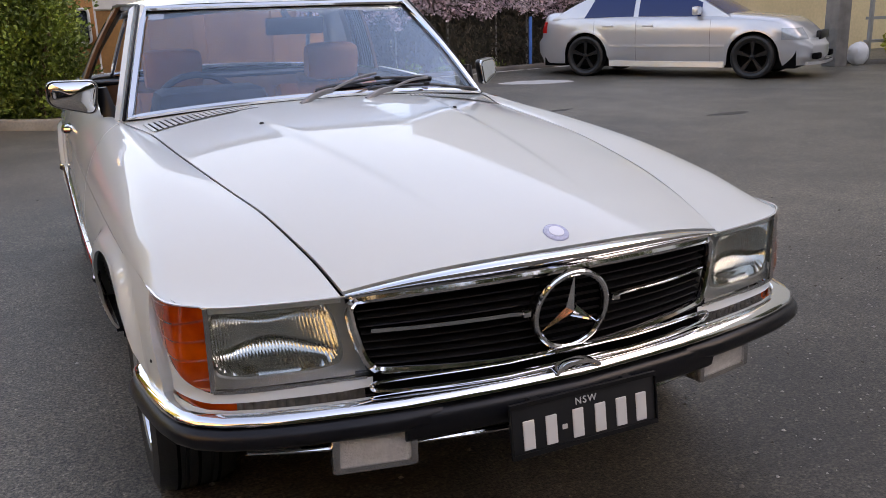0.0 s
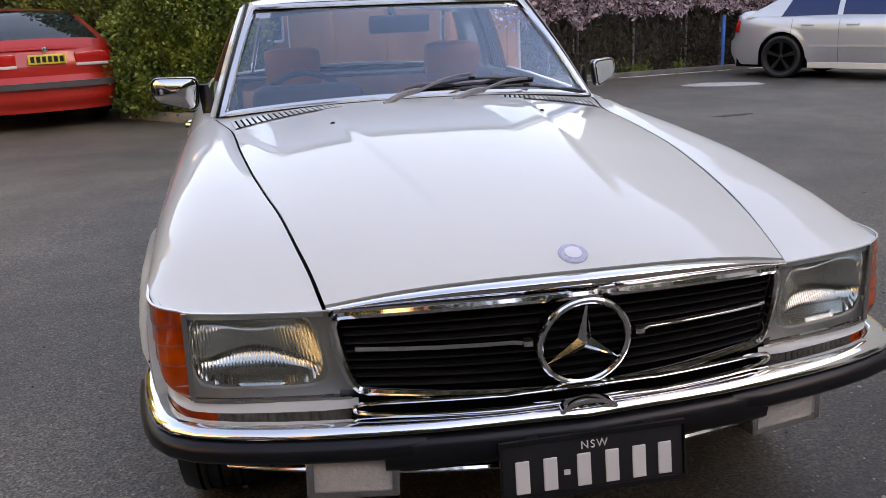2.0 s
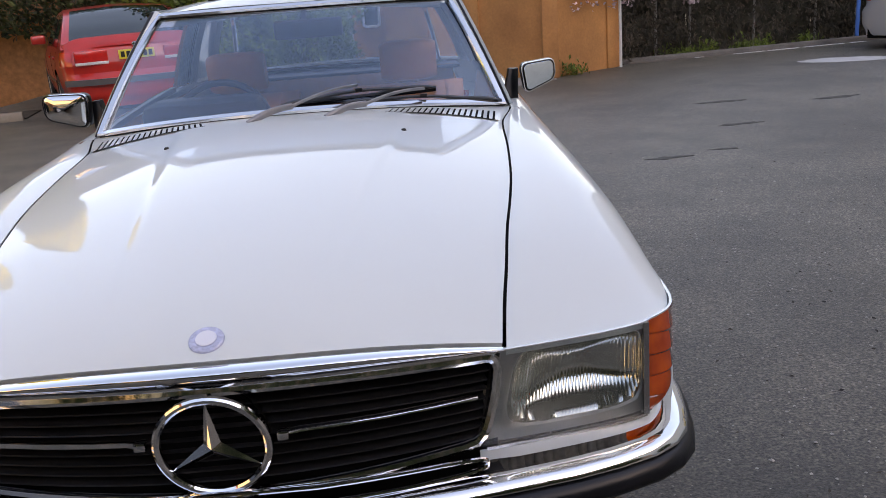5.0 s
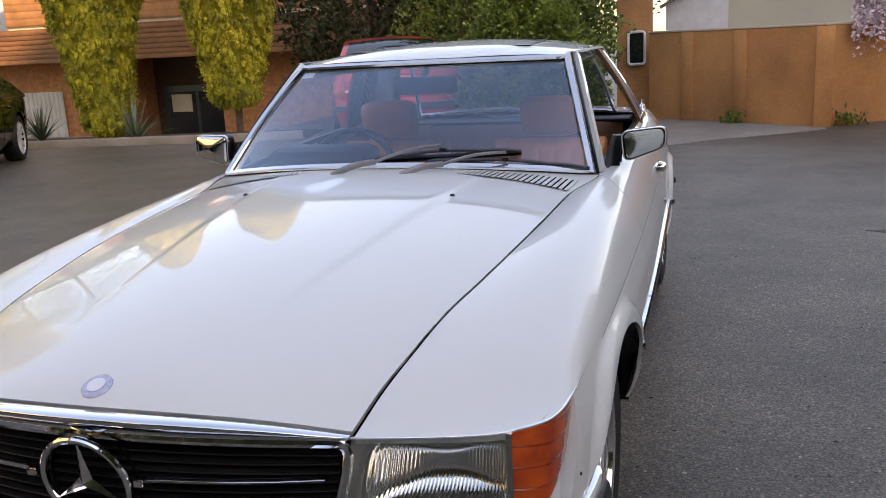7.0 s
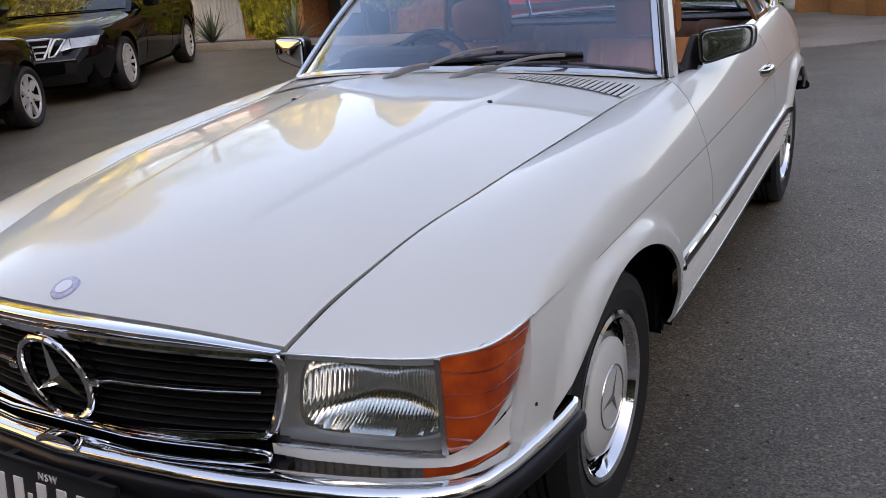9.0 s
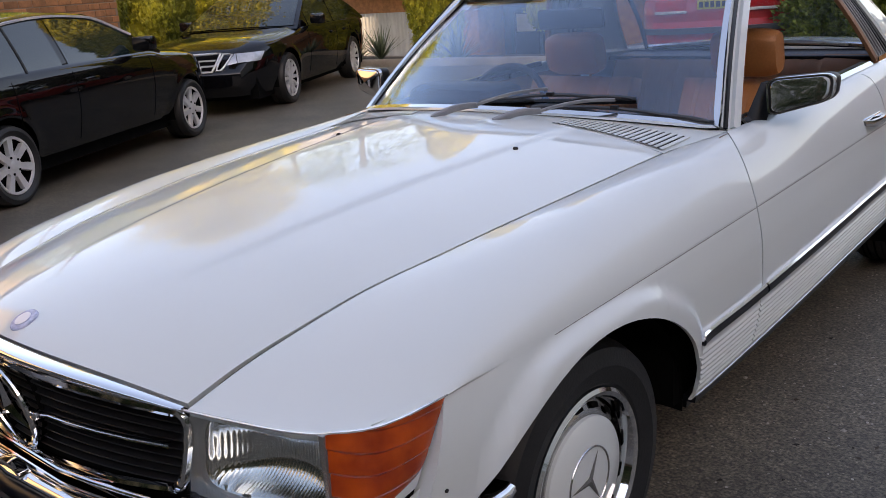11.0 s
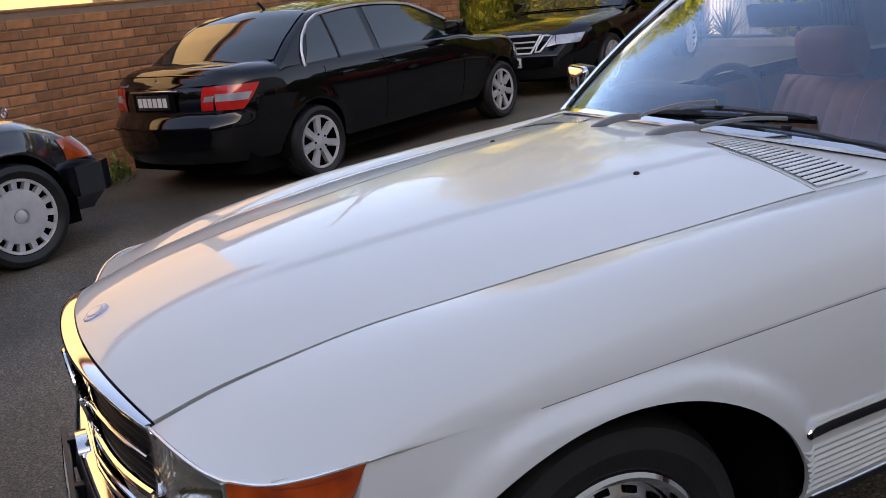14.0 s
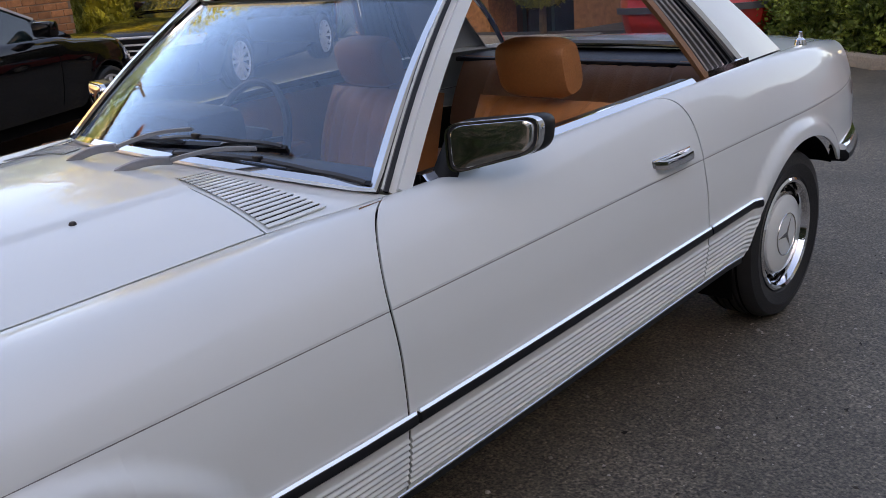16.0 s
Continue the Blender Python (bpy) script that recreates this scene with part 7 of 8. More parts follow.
def road_wheel(car, x, y, s, r, rim_r, spokes, rim_mat, label, width=0.215, split=False):
    """Tyre with a spoked alloy rim."""
    m = Matrix.Translation((x, y, r)) @ Matrix.Diagonal((s, 1, 1, 1))
    w = Geo().lathe(tyre_profile(r, width, rim_r), 40, m).to("wheel", TYRE, car, label)
    Geo().lathe([(rim_r + 0.004, 0.085), (rim_r, 0.098), (rim_r - 0.012, 0.096), (rim_r - 0.020, 0.07), (rim_r - 0.03, -0.05), (0.0, -0.05)], 40, m).to("barrel", MATTBLACK, w)
    Geo().lathe([(rim_r + 0.003, 0.088), (rim_r, 0.100), (rim_r - 0.014, 0.098), (rim_r - 0.018, 0.085)], 40, m).to("rim", rim_mat, w)
    for i in range(spokes):
        for q in ((-0.07, 0.07) if split else (0.0,)):
            a = 2 * math.pi * i / spokes + q
            sp = Geo()
            mm = m @ Matrix.Rotation(a, 4, "X")
            wd = rim_r * (0.22 if spokes < 8 else 0.13) * (0.5 if split else 1)
            sp.v = [mm @ Vector(p) for p in ((0.086, -wd * 0.42, 0.03), (0.086, wd * 0.42, 0.03), (0.095, wd * 0.62, rim_r * 0.97), (0.095, -wd * 0.62, rim_r * 0.97), (0.056, -wd * 0.55, 0.03), (0.056, wd * 0.55, 0.03), (0.064, wd * 0.75, rim_r * 0.97), (0.064, -wd * 0.75, rim_r * 0.97))]
            sp.f = [(0, 1, 2, 3), (0, 4, 5, 1), (3, 2, 6, 7), (0, 3, 7, 4), (1, 5, 6, 2)]
            sp.to("spoke", rim_mat, w, smooth=False)
    if spokes == 7:
        for i in range(5):
            a = 2 * math.pi * (i + 0.5) / 5
            Geo().lathe([(0.0, 0.098), (0.009, 0.096), (0.010, 0.08)], 10, m @ Matrix.Translation((0, 0.062 * math.cos(a), 0.062 * math.sin(a)))).to("wheel_nut", MATTBLACK, w)
        Geo().lathe([(0.082, 0.072), (0.078, 0.089), (0.05, 0.091), (0.0, 0.091)], 24, m).to("spoke_centre", rim_mat, w)
    if spokes == 15:
        Geo().lathe([(rim_r * 0.74, 0.078), (rim_r * 0.72, 0.096), (rim_r * 0.5, 0.103), (0.05, 0.100)], 40, m).to("disc", rim_mat, w)
    Geo().lathe([(0.044, 0.07), (0.040, 0.092), (0.024, 0.098), (0.0, 0.098)], 20, m).to("hub", rim_mat, w)
    return w


def saloon(name, label, m, paint, L=4.50, W=1.77, H=1.44, wb=2.76, rear=0.98, r=0.315, rim=(7, ALLOY, False), belt=0.93, hood=(0.78, 0.96), boot=(1.00, 1.02), cab=(-0.62, 0.35, 1.45, 2.35), trim=None, tail="red", wheel_label="silver alloy wheel", nose=0.62, low=0.22, skirt=None, glasspaint=None, rub=None, stern=(0.62, 0.78, 0.90)):
    """A four-door car. Local frame: rear axle at the origin, front towards +y."""
    car = thing(name, label, "car", "cars parked in the yard", m=m)
    gpaint = glasspaint or mat(name + "_glass", (0.010, 0.020, 0.020), 0.02, spec=0.9)
    y0, y1 = -rear, L - rear
    deck = smooth_curve([(y0, boot[0] - 0.05), (y0 + 0.08, boot[0]), (cab[0] - 0.05, boot[1]), (cab[0] + 0.6, belt + 0.06), (cab[3] - 0.2, belt + 0.05), (cab[3] + 0.05, hood[1]), (lerp(cab[3], y1, 0.6), lerp(hood[0], hood[1], 0.62)), (y1 - 0.12, hood[0]), (y1, hood[0] - 0.14)])
    plan = smooth_curve([(y0, stern[0]), (y0 + 0.07, stern[1]), (y0 + 0.25, stern[2]), (y0 + 0.60, 0.965), (0.4, 0.985), (wb * 0.5, 1.0), (wb - 0.3, 0.985), (y1 - 0.55, 0.945), (y1 - 0.18, 0.82), (y1, nose)])

    def half(y, z):
        top = deck(y)
        t = (z - low) / max(0.1, top - low)
        sec = 0.90 + 0.10 * math.sin(min(1, max(0, t)) * math.pi * 0.80) ** 0.8 - 0.22 * max(0, t - 0.72) ** 1.4
        fl = 0.0
        for c in (0.0, wb):
            d = math.hypot(y - c, z - r) - (r + 0.055)
            fl += 0.012 * math.exp(-((d / 0.05) ** 2))
        return W / 2 * plan(y) * sec + fl

    def shift(y, z):
        """The ends lean in above the bumper and tuck under below it."""
        if y < y0 + 0.45:
            k = (1 - (y - y0) / 0.45) ** 1.5
            return k * (0.085 * ease(min(1, max(0, (z - 0.54) / 0.10))) + 0.06 * ease(min(1, max(0, (z - 0.72) / 0.25))) + 0.07 * ease(min(1, max(0, (0.38 - z) / 0.14))))
        if y > y1 - 0.5:
            k = (1 - (y1 - y) / 0.5) ** 1.5
            return -k * (0.05 * ease(min(1, max(0, (z - 0.48) / 0.08))) + 0.12 * ease(min(1, max(0, (z - 0.58) / 0.2))) + 0.07 * ease(min(1, max(0, (0.34 - z) / 0.12))))
        return 0.0

    half.shift = shift

    def arch(y):
        for c in (0.0, wb):
            if abs(y - c) < r + 0.05:
                return max(low, r + math.sqrt((r + 0.05) ** 2 - (y - c) ** 2))
        return low

    ys = sorted(set([round(lerp(y0, y1, i / 60), 4) for i in range(61)] + [round(c + (r + 0.0499) * math.sin(lerp(-math.pi / 2, math.pi / 2, i / 18)), 4) for c in (0.0, wb) for i in range(19)]))
    ny = len(ys)

    def shell(u, v):
        y = ys[int(round(u * (ny - 1)))]
        s = -1 if v < 0.5 else 1
        q = 1 - abs(v * 2 - 1)
        zl, zt = arch(y), deck(y)
        zs = zt - 0.05
        if q < 0.62:
            z = lerp(zl, zs, q / 0.62)
            return Vector((s * half(y, z), y + shift(y, z), z))
        k = (q - 0.62) / 0.38
        x0_ = half(y, zs)
        a = k * math.pi / 2
        return Vector((s * x0_ * (1 - k), y + shift(y, zs), zs + (zt - zs + 0.025 * (1 - (1 - k) ** 2)) * math.sin(min(1, k * 4) * math.pi / 2)))

    body = Geo()
    body.grid(shell, ny - 1, 64)
    w = 65
    # rounded end faces, bulging between the corners
    for e, sg in ((0, -1), (ny - 1, 1)):
        ends = [body.v[e * w + j] for j in range(w)]
        n0, rows = len(body.v), 20
        ze = [ends[int(round(i / rows * 20))].copy() for i in range(rows + 1)]
        for i in range(rows + 1):
            p = ze[i]
            for k in range(13):
                t = k / 12 * 2 - 1
                body.v.append(Vector((-p.x * t * (1 if p.x < 0 else -1), p.y + sg * 0.11 * (1 - t * t), p.z)))
        for i in range(rows):
            for k in range(12):
                q = n0 + i * 13 + k
                body.f.append((q, q + 1, q + 14, q + 13))
        body.f.append(tuple([n0 + rows * 13 + k for k in range(13)] + [e * w + j for j in range(w - 1 - 20, 19, -1)]))
    body.to("body", paint, car)
    Geo().box(-W / 2 + 0.16, W / 2 - 0.16, y0 + 0.2, y1 - 0.2, 0.16, 0.5).to("underbody", MATTBLACK, car, smooth=False)
    # cabin
    ya, yb, yc, yd = cab[0], cab[1], cab[2], cab[3]
    topz = smooth_curve([(ya, belt), (lerp(ya, yb, 0.5), lerp(belt, H - 0.03, 0.60)), (yb, H - 0.035), (lerp(yb, yc, 0.5), H), (yc, H - 0.035), (lerp(yc, yd, 0.5), lerp(belt, H - 0.03, 0.56)), (yd, belt)])

    def cabin(u, v, grow=0.0):
        y = lerp(ya, yd, u)
        s = -1 if v < 0.5 else 1
        q = 1 - abs(v * 2 - 1)
        zt = topz(y)
        wb_ = W / 2 * 0.925
        wr = W / 2 * 0.70
        f = (zt - belt) / (H - belt)
        if q < 0.55:
            k = q / 0.55
            z = lerp(belt - 0.03, zt - 0.03 * f, k)
            x = lerp(wb_, wr, max(0, (z - belt) / (H - belt)) ** 1.15)
            return Vector((s * (x + grow), y, z))
        k = (q - 0.55) / 0.45
        x = lerp(wb_, wr, max(0, (zt - 0.03 * f - belt) / (H - belt)) ** 1.15)
        bow = 0.10 * (1 - (1 - k) ** 2)
        sl = topz(min(yd, y + 0.01)) - topz(max(ya, y - 0.01))
        nz = grow
        sgn = 1 if u > 0.5 else -1
        yy = y + (bow * sgn * (1 - f) if (y < yb or y > yc) else 0)
        return Vector((s * x * (1 - k), yy + (sgn * nz if (y < yb or y > yc) else 0), zt - 0.03 * f * (1 - k) ** 2 + 0.012 * k + nz))

    Geo().grid(cabin, 60, 60).to("roof", paint, car)
    uy = lambda y: (y - ya) / (yd - ya)
    mid = lerp(yb, yc, 0.46)
    for s in (-1, 1):
        for a, b in ((yb - 0.34, mid - 0.04), (mid + 0.04, yc + 0.46)):
            def pane(u, v, a=a, b=b, s=s):
                y = lerp(a + (0.17 * v - 0.05 if a < mid else 0), b, u)
                p = cabin(uy(y), 0.5 + s * (0.5 - 0.5 * 0.55 * lerp(0.10, 0.90, v)), 0.005)
                return p
            Geo().grid(pane, 14, 8).to("side_window", gpaint, car)
        bar_ = trim and [cabin(uy(yb + 0.02), 0.5 + s * (0.5 - 0.5 * 0.55 * lerp(0.08, 0.92, q / 6)), 0.008) for q in range(7)]
        if trim:
            Geo().sweep(bar_, [(-0.010, -0.003), (0.010, -0.003), (0.010, 0.003), (-0.010, 0.003)]).to("window_bar", BLACK, car)
        if trim:
            pts = [cabin(uy(yb - 0.40 + 0.14 * q**3), 0.5 + s * (0.5 - 0.5 * 0.55 * lerp(0.06, 0.93, q)), 0.012) for q in (0.0, 0.25, 0.5, 0.72, 0.90)]
            pts += [cabin(uy(lerp(yb - 0.20, yc + 0.52, i / 24)), 0.5 + s * (0.5 - 0.5 * 0.55 * 0.945), 0.016) for i in range(25)]
            Geo().sweep(pts, [(-0.009, -0.009), (0.009, -0.009), (0.009, 0.009), (-0.009, 0.009)]).to("window_trim", trim, car)
        # door mirror
        my = yc + 0.42
        mm = Geo().box(-0.10, 0.10, -0.05, 0.06, -0.06, 0.07, 0.03, Matrix.Translation((s * (W / 2 + 0.06), my, belt + 0.09)))
        mm.to("door_mirror", paint, car)
        for yy in (yb + 0.05, mid + 0.22):
            z = belt - 0.12
            Geo().box(-0.014, 0.016, -0.09, 0.09, -0.016, 0.016, 0.008, Matrix.Translation((s * (half(yy, z) + 0.006), yy, z))).to("handle", paint, car)
        for yy in (yb - 0.20, mid + 0.02, yc + 0.62):
            pts = [(s * (half(yy + 0.0, z) + 0.001), yy, z) for z in [low + 0.06 + (belt - low - 0.10) * i / 10 for i in range(11)]]
            Geo().sweep(pts, [(-0.002, -0.0018), (0.002, -0.0018), (0.002, 0.0018), (-0.002, 0.0018)], up=Vector((0, 1, 0))).to("door_gap", MATTBLACK, car)
        if rub:
            pts = [(s * (half(lerp(0.42, wb - 0.42, i / 14), 0.50) + 0.004), lerp(0.42, wb - 0.42, i / 14), 0.50) for i in range(15)]
            Geo().sweep(pts, [(-0.008, -0.018), (0.008, -0.018), (0.008, 0.018), (-0.008, 0.018)]).to("rubbing_strip", rub, car)
        if skirt:
            pts = [(s * (half(lerp(0.42, wb - 0.42, i / 14), low + 0.04) + 0.006), lerp(0.42, wb - 0.42, i / 14), low + 0.02) for i in range(15)]
            Geo().sweep(pts, [(-0.03, -0.05), (0.02, -0.05), (0.012, 0.03), (-0.02, 0.05)]).to("side_skirt", skirt, car)
        for c in (0.0, wb):
            road_wheel(car, s * (W / 2 - 0.125), c, s, r, r * 0.715, rim[0], rim[1], wheel_label, split=rim[2])
            Geo().lathe([(r + 0.045, s * (W / 2 - 0.06)), (r + 0.05, s * 0.45), (0, s * 0.45)], 20, Matrix.Translation((0, c, r)), -0.2, math.pi + 0.2).to("wheel_well", MATTBLACK, car)
    ws_ = Geo().grid(lambda u, v: cabin(uy(lerp(yc + 0.05, yd - 0.07, u)), 0.5 + (v - 0.5) * 0.42, 0.006), 12, 20)
    ws_.to("windscreen", gpaint, car)
    Geo().grid(lambda u, v: cabin(uy(lerp(ya + 0.08, yb - 0.05, u)), 0.5 + (v - 0.5) * 0.40, 0.006), 12, 20).to("rear_window", gpaint, car)
    car["dims"] = (y0, y1)
    return car, half, deck, y0, y1


def skin_patch(car, half, name, material, s, ya, yb, za, zb, grow=0.006, skew=0.0, label=""):
    """A lamp or trim lying on the body side or wrapped round a corner."""
    g_ = Geo()

    def place(u, v):
        y, z = lerp(ya, yb + skew * v, u), lerp(za, zb, v)
        return Vector((s * (half(y, z) + grow), y + half.shift(y, z), z))

    g_.grid(place, 18, 8)
    return g_.to(name, material, car, label)


def end_box(car, name, material, x0, x1, y, z0, z1, d=0.03, bevel=0.008, label=""):
    return Geo().box(x0, x1, y - d, y + d, z0, z1, bevel).to(name, material, car, label)


def plain_plate(car, y, z, facing, base, ink, x=0.0, w=0.26):
    p = Geo().box(x - w, x + w, y - 0.008, y + 0.008, z - 0.055, z + 0.055, 0.003).to("number_plate", base, car, "number plate with plain bars")
    for k in range(6):
        xx = x - w * 0.78 + k * w * 0.31
        Geo().box(xx - 0.022, xx + 0.022, y + facing * 0.008 - 0.003, y + facing * 0.008 + 0.003, z - 0.034, z + 0.034).to("bar", ink, p, smooth=False)


def heading(hx, hy):
    return math.degrees(math.atan2(hy, hx)) - 90


CLEARLAMP = mat("clear_lamp", (0.42, 0.44, 0.46), 0.10, 0.3, coat=1.0, var=0.2, scale=16)
BRIGHTTRIM = mat("satin_bright_trim", (0.72, 0.72, 0.72), 0.3, 0.35)
GLOSSBLACK = mat("gloss_black_paint", (0.004, 0.004, 0.005), 0.3, coat=0.95, spec=0.0, var=0.1, scale=2)
PLATE_Y = mat("yellow_plate", (0.72, 0.58, 0.06), 0.4)
# black saloon, seen from behind
car, half, deck, a, b = saloon("black_saloon", "gloss black four-door saloon parked beside a brick wall", pose(-4.74 - 0.80 * HY, 2.20 + 0.80 * HX, 0, 0, 0, heading(HX, HY)), GLOSSBLACK, trim=BRIGHTTRIM, H=1.345, r=0.291, belt=0.90, boot=(0.93, 0.96), hood=(0.74, 0.91), rear=0.82, L=4.34, cab=(-0.30, 0.36, 1.45, 2.35), low=0.27)
for s in (-1, 1):
    tl = skin_patch(car, half, "tail_lamp", REDLENS, s, a + 0.000, a + 0.13, 0.660, 0.835, 0.008, 0.17)

    def tail_face(u, v, x0=0.455, x1=0.552, z0=0.662, z1=0.833, out=0.008):
        x = lerp(x0, x1, u) * lerp(0.97, 1.02, v)
        z = lerp(z0, z1, v)
        return (s * x, a + half.shift(a, z) - 0.11 * (1 - (lerp(x0, x1, u) / 0.55) ** 2) - out, z)

    Geo().grid(tail_face, 10, 8).to("tail_lamp_inner", REDLENS, car)
    Geo().grid(lambda u, v: tail_face(u, v, 0.480, 0.552, 0.724, 0.766, 0.011), 10, 4).to("lamp_band", CLEARLAMP, car)
    skin_patch(car, half, "lamp_band", CLEARLAMP, s, a + 0.002, a + 0.17, 0.724, 0.778, 0.011, 0.04)
    skin_patch(car, half, "headlamp", CLEARLAMP, s, b - 0.42, b - 0.02, 0.60, 0.72, 0.008)
Geo().sweep([(x, a - 0.112 * (1 - (x / 0.6) ** 2) - 0.004, 0.535) for x in [-0.58 + 1.16 * i / 12 for i in range(13)]], [(-0.01, -0.006), (0.01, -0.006), (0.01, 0.006), (-0.01, 0.006)]).to("bumper_crease", GLOSSBLACK, car)
end_box(car, "boot_trim", CHROME, -0.28, 0.28, a - 0.020, 0.812, 0.826, 0.012)
plain_plate(car, a - 0.035, 0.74, -1, PLATE_BLACK, PLATE_WHITE, w=0.19)
Geo().box(-0.24, 0.24, a - 0.034, a - 0.020, 0.668, 0.806, 0.004).to("plate_recess", MATTBLACK, car)
# small raised model script on the boot lid, too fine to read
for x in (-0.40, -0.375, -0.35, -0.325):
    Geo().box(x - 0.009, x + 0.009, a - 0.012, a + 0.004, 0.858, 0.874, 0.002).to("bar", CHROME, car, smooth=False)
# lip along the boot lid's rear edge
Geo().sweep([(x, a + 0.060 - 0.06 * (1 - (x / 0.6) ** 2), 0.918 + 0.012 * (1 - (x / 0.6) ** 2)) for x in [-0.52 + 1.04 * i / 16 for i in range(17)]], [(-0.02, -0.006), (0.016, -0.003), (0.018, 0.005), (-0.02, 0.004)]).to("boot_lip", GLOSSBLACK, car)
st = star_mesh(0.04, 0.007, 0.005)
st.v = [v + Vector((0, a + 0.02, 0.900)) for v in st.v]
st.to("boot_emblem", CHROME, car, smooth=False)
Geo().tube([(0.0, 0.44, 1.315), (0.0, 0.36, 1.39)], 0.012, 6).to("aerial", GLOSSBLACK, car)
# black saloon facing the camera
fw = Vector((-6.98, 6.70, 0))
hv = Vector((-HX, -HY, 0))
left = Vector((-hv.y, hv.x, 0))
org = fw - hv * 2.675 - left * 0.80
car, half, deck, a, b = saloon("black_saloon", "gloss black saloon with a chrome grille, facing the yard", pose(org.x, org.y, 0, 0, 0, heading(hv.x, hv.y)), GLOSSBLACK, L=4.65, W=1.76, H=1.35, wb=2.675, rear=1.02, rim=(12, ALLOY, False), cab=(-0.75, 0.3, 1.30, 2.20), belt=0.88, hood=(0.72, 0.89), boot=(0.93, 0.97), nose=0.70)
for s in (-1, 1):
    skin_patch(car, half, "headlamp", CLEARLAMP, s, b - 0.0, b - 0.26, 0.60, 0.70, 0.010, -0.10, "swept clear headlamp")
    skin_patch(car, half, "tail_lamp", REDLENS, s, a + 0.02, a + 0.3, 0.72, 0.86)


def nose_y(x, z):
    """The bulging front face."""
    return b + half.shift(b, z) + 0.11 * (1 - min(1, (x / half(b, z)) ** 2))


gr = Geo().grid(lambda u, v: ((u * 2 - 1) * lerp(0.30, 0.36, v), nose_y((u * 2 - 1) * lerp(0.30, 0.36, v), lerp(0.53, 0.70, v)) + 0.004, lerp(0.53, 0.70, v)), 16, 6).to("grille", MATTBLACK, car, "chrome barred grille")
for z in (0.585, 0.645):
    Geo().sweep([(x, nose_y(x, z) + 0.010, z) for x in [-0.33 + 0.66 * i / 14 for i in range(15)]], [(-0.010, -0.009), (0.010, -0.009), (0.012, 0.0), (0.010, 0.009), (-0.010, 0.009)]).to("grille_bar", BRIGHTTRIM, gr)
ring_ = [(-0.37 + 0.74 * i / 12, 0.715) for i in range(13)] + [(0.34, 0.60)] + [(0.30 - 0.60 * i / 12, 0.52) for i in range(13)] + [(-0.34, 0.60)]
Geo().tube([(x, nose_y(x, z) + 0.012, z) for x, z in ring_], 0.013, 6, closed=True, up=Vector((0, 1, 0))).to("grille_frame", BRIGHTTRIM, gr)
for s in (-1, 1):
    wing_ = [(0.40, 0.705), (0.365, 0.60), (0.345, 0.53), (0.40, 0.535), (0.455, 0.60), (0.50, 0.695), (0.45, 0.70)]
    Geo().tube([(s * x, nose_y(x, z) + 0.010, z) for x, z in wing_], 0.012, 6, closed=True, up=Vector((0, 1, 0))).to("grille_wing", BRIGHTTRIM, gr)
    Geo().grid(lambda u, v: (s * lerp(lerp(0.46, 0.52, v), half(b, lerp(0.58, 0.70, v)) + 0.004, u), nose_y(lerp(lerp(0.46, 0.52, v), half(b, lerp(0.58, 0.70, v)), u), lerp(0.58, 0.70, v)) + 0.008, lerp(0.58 + 0.02 * u, 0.70, v)), 8, 6).to("headlamp_front", CLEARLAMP, car)
plain_plate(car, b + 0.118, 0.42, 1, PLATE_WHITE, PLATE_BLACK, w=0.19)
# red hatchback seen from behind
RED = mat("red_paint", (0.50, 0.020, 0.011), 0.3, coat=0.6, var=0.06, scale=2)
h3 = Vector((-0.40, 0.917, 0))
car, half, deck, a, b = saloon("red_hatchback", "red five-door hatchback with a yellow plate, parked under dark trees", pose(-3.30, 10.95, 0, 0, 0, heading(h3.x, h3.y)), RED, L=4.62, W=1.80, H=1.43, wb=2.60, rear=1.05, rim=(10, ALLOY, False), stern=(0.82, 0.90, 0.955), boot=(1.01, 1.04), cab=(-0.85, 0.15, 1.25, 2.1), rub=RUBBER)
for s in (-1, 1):
    skin_patch(car, half, "tail_lamp", REDLENS, s, a - 0.0, a + 0.26, 0.73, 0.90, 0.010)
    Geo().box(s * 0.52 - 0.19, s * 0.52 + 0.19, a - 0.00, a + 0.11, 0.74, 0.90, 0.012).to("tail_lamp_inner", REDLENS, car)
    Geo().box(s * 0.52 - 0.19, s * 0.52 + 0.19, a - 0.006, a + 0.05, 0.735, 0.770, 0.006).to("reverse_lamp", FROST, car)
Geo().sweep([(x, a - 0.125 + 0.36 * abs(x) ** 3.2, 0.535) for x in [0.84 - 1.68 * i / 24 for i in range(25)]], [(-0.03, -0.035), (0.02, -0.035), (0.026, 0.02), (0.012, 0.036), (-0.04, 0.036)]).to("bumper_strip", mat("grey_bumper_rubber", (0.10, 0.10, 0.105), 0.5, var=0.15, scale=10), car)
plain_plate(car, a - 0.045, 0.83, -1, PLATE_Y, PLATE_BLACK, w=0.21)
Geo().lathe([(0.0, 0.012), (0.03, 0.008), (0.035, 0.0)], 18, Matrix.Translation((0, a + 0.0, 0.935)) @ pose(0, 0, 0, 0, 0, -90)).to("tail_badge", CHROME, car)
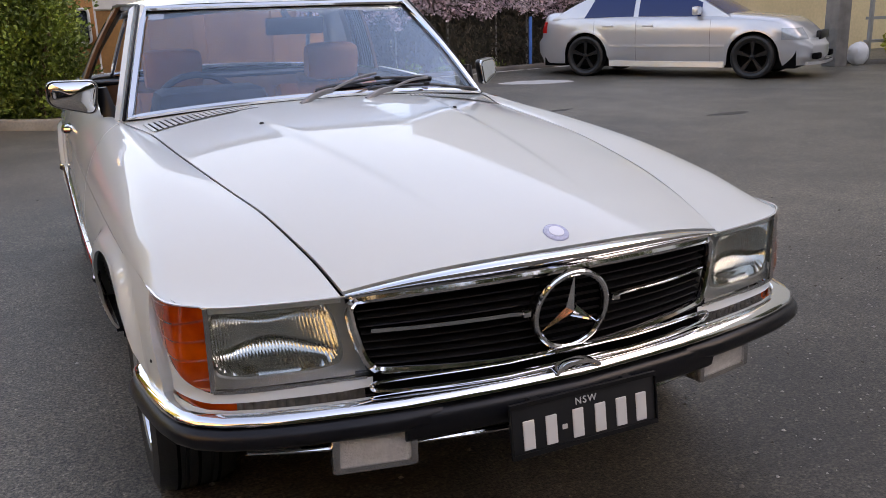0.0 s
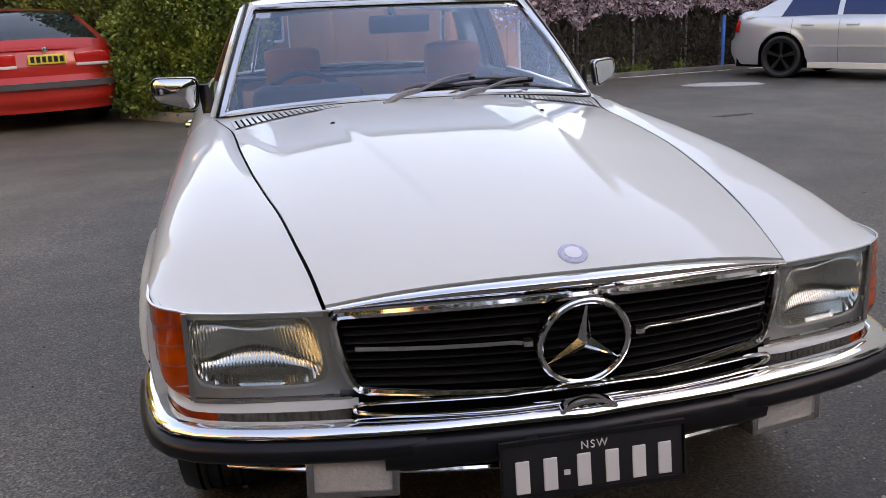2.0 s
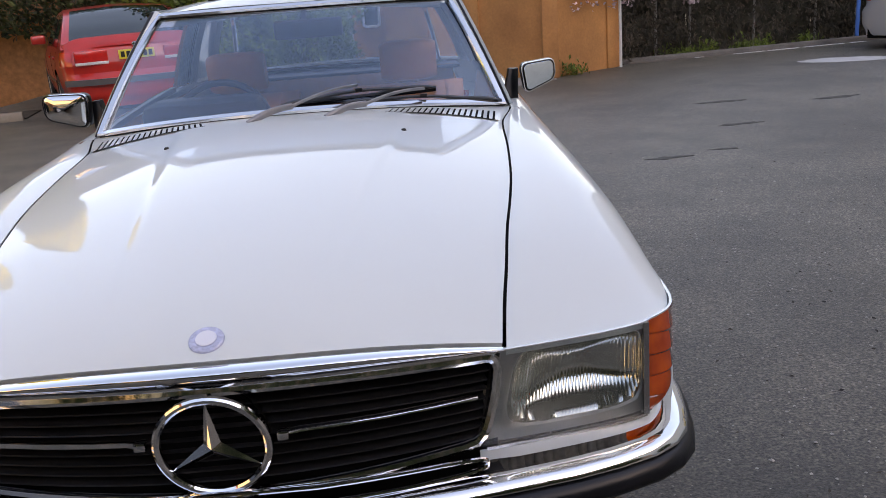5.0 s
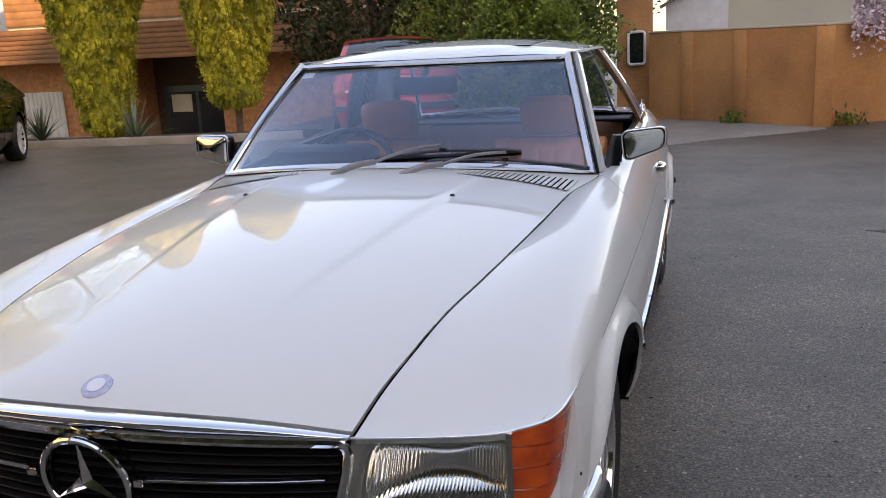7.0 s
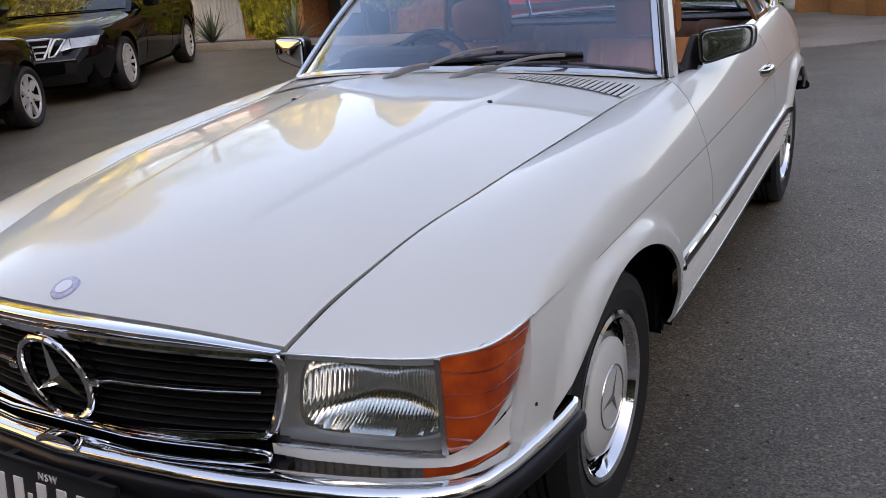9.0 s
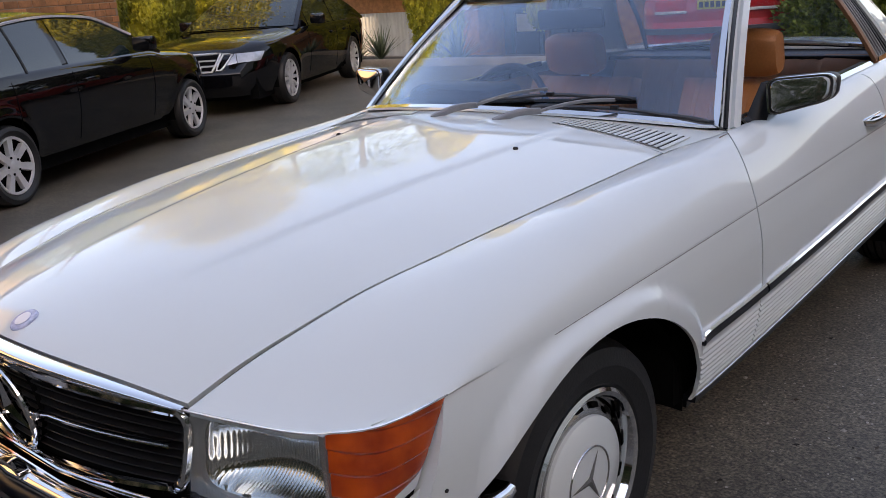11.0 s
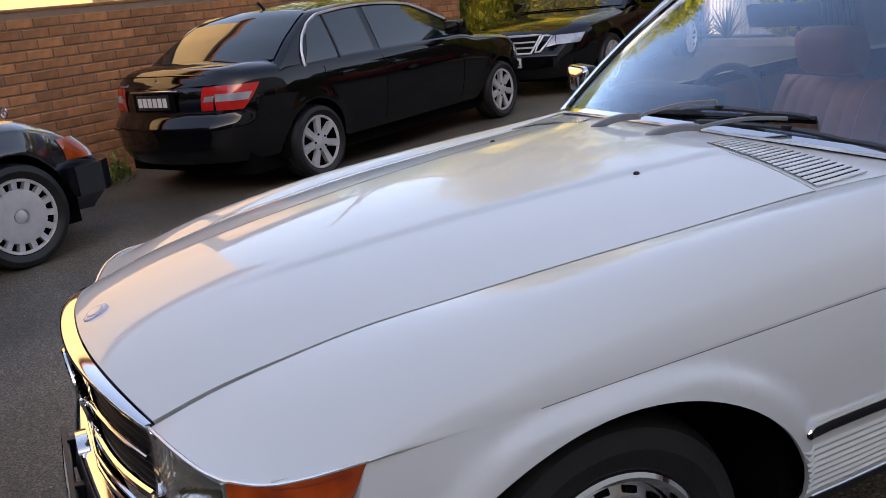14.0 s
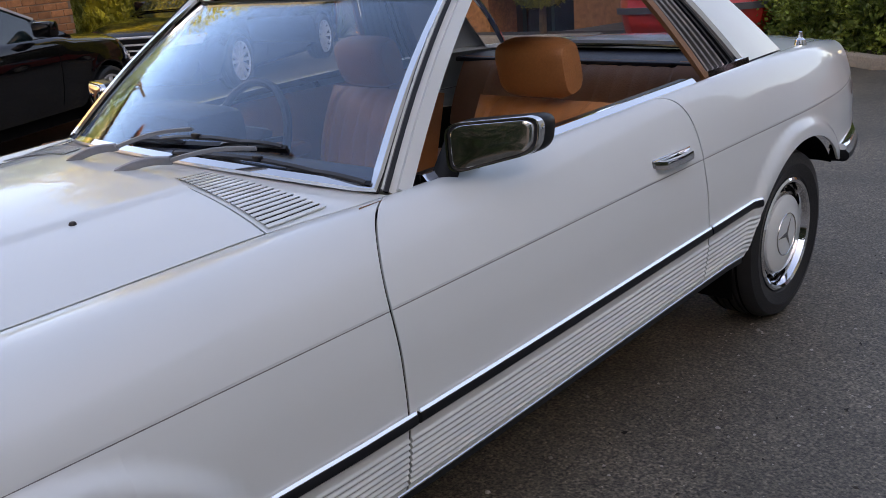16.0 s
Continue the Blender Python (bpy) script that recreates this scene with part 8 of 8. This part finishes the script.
# silver saloon on black wheels
SILVER = car_paint("silver_paint", (0.60, 0.61, 0.63), 0.30, 0.55)
hs = Vector((0.526, -0.850, 0))
rr_ = Vector((hs.y, -hs.x, 0))
org = Vector((7.58, 11.18, 0)) - rr_ * 0.80
car, half, deck, a, b = saloon("silver_saloon", "silver four-door saloon on black wheels parked beside a kerb", pose(org.x, org.y, 0, 0, 0, heading(hs.x, hs.y)), SILVER, L=4.52, W=1.73, H=1.43, wb=2.715, rear=1.0, r=0.33, rim=(5, BLACK, True), wheel_label="black alloy wheel", skirt=SILVER, rub=SILVER, low=0.20, glasspaint=mat("blue_tinted_glass", (0.012, 0.035, 0.13), 0.03, spec=0.4))
for s in (-1, 1):
    skin_patch(car, half, "tail_lamp", REDLENS, s, a + 0.01, a + 0.24, 0.70, 0.88, 0.008)
    skin_patch(car, half, "headlamp", CLEARLAMP, s, b - 0.40, b - 0.02, 0.58, 0.75, 0.008)
Geo().box(-0.30, 0.30, b - 0.02, b + 0.06, 0.56, 0.70, 0.03).to("grille", BLACK, car)
Geo().sweep([(x, b + 0.125 - 0.30 * abs(x) ** 3, 0.245) for x in [-0.80 + 1.6 * i / 20 for i in range(21)]], [(-0.03, -0.025), (0.02, -0.025), (0.02, 0.015), (-0.03, 0.02)]).to("front_lip", SILVER, car)
for s in (-1, 1):
    Geo().box(s * 0.46 - 0.12, s * 0.46 + 0.12, b + 0.0, b + 0.10, 0.29, 0.38, 0.02).to("air_inlet", MATTBLACK, car)
# dark saloon nearest the wall's near end, front corner in view
DARKBLUE = car_paint("dark_blue_grey_paint", (0.012, 0.014, 0.020), 0.18)
fw = Vector((-3.74, 0.0, 0))
org = fw - Vector((HX, HY, 0)) * 2.80 - Vector((HY, -HX, 0)) * 0.78
car, half, deck, a, b = saloon("dark_saloon", "dark blue-grey older saloon with black bumpers and amber indicators", pose(org.x, org.y, 0, 0, 0, heading(HX, HY)), DARKBLUE, L=4.45, W=1.74, wb=2.80, rear=1.0, rim=(15, ALLOY, False), boot=(0.95, 0.97), hood=(0.76, 0.90), nose=0.86)
for s in (-1, 1):
    skin_patch(car, half, "indicator", ORANGE, s, b - 0.20, b - 0.03, 0.56, 0.70, 0.008, label="amber corner indicator")
    skin_patch(car, half, "headlamp", CLEARLAMP, s, b - 0.03, b - 0.004, 0.56, 0.70, 0.008)
Geo().sweep([(0.785 * math.sin(q) * abs(math.sin(q)) ** -0.35 if abs(q) > 0.01 else 0.0, b - 0.34 + 0.44 * math.cos(q) ** 0.42, 0.45) for q in [lerp(-1.55, 1.55, i / 28) for i in range(29)]], [(-0.06, -0.11), (0.00, -0.11), (0.035, -0.06), (0.045, 0.0), (0.038, 0.05), (0.02, 0.075), (-0.06, 0.075)]).to("front_bumper", DARKBLUE, car, sharp=60)
Geo().sweep([(0.785 * math.sin(q) * abs(math.sin(q)) ** -0.35 if abs(q) > 0.01 else 0.0, b - 0.34 + 0.44 * math.cos(q) ** 0.42, 0.50) for q in [lerp(-1.55, 1.55, i / 28) for i in range(29)]], [(0.0, -0.012), (0.046, -0.012), (0.048, 0.0), (0.044, 0.012), (0.0, 0.012)]).to("bumper_strip", RUBBER, car)
st = star_mesh(0.035, 0.006, 0.004)
st.v = [v + Vector((0, b - 0.16, deck(b - 0.16) + 0.075)) for v in st.v]
st.to("bonnet_emblem", CHROME, car, smooth=False)
Geo().tube([(0.038 * math.cos(q), b - 0.16, deck(b - 0.16) + 0.075 + 0.038 * math.sin(q)) for q in [2 * math.pi * i / 24 for i in range(24)]], 0.004, 6, closed=True, up=Vector((0, 1, 0))).to("emblem_ring", CHROME, car)
Geo().tube([(0, b - 0.16, deck(b - 0.16) - 0.01), (0, b - 0.16, deck(b - 0.16) + 0.04)], 0.006, 6).to("emblem_stem", CHROME, car)
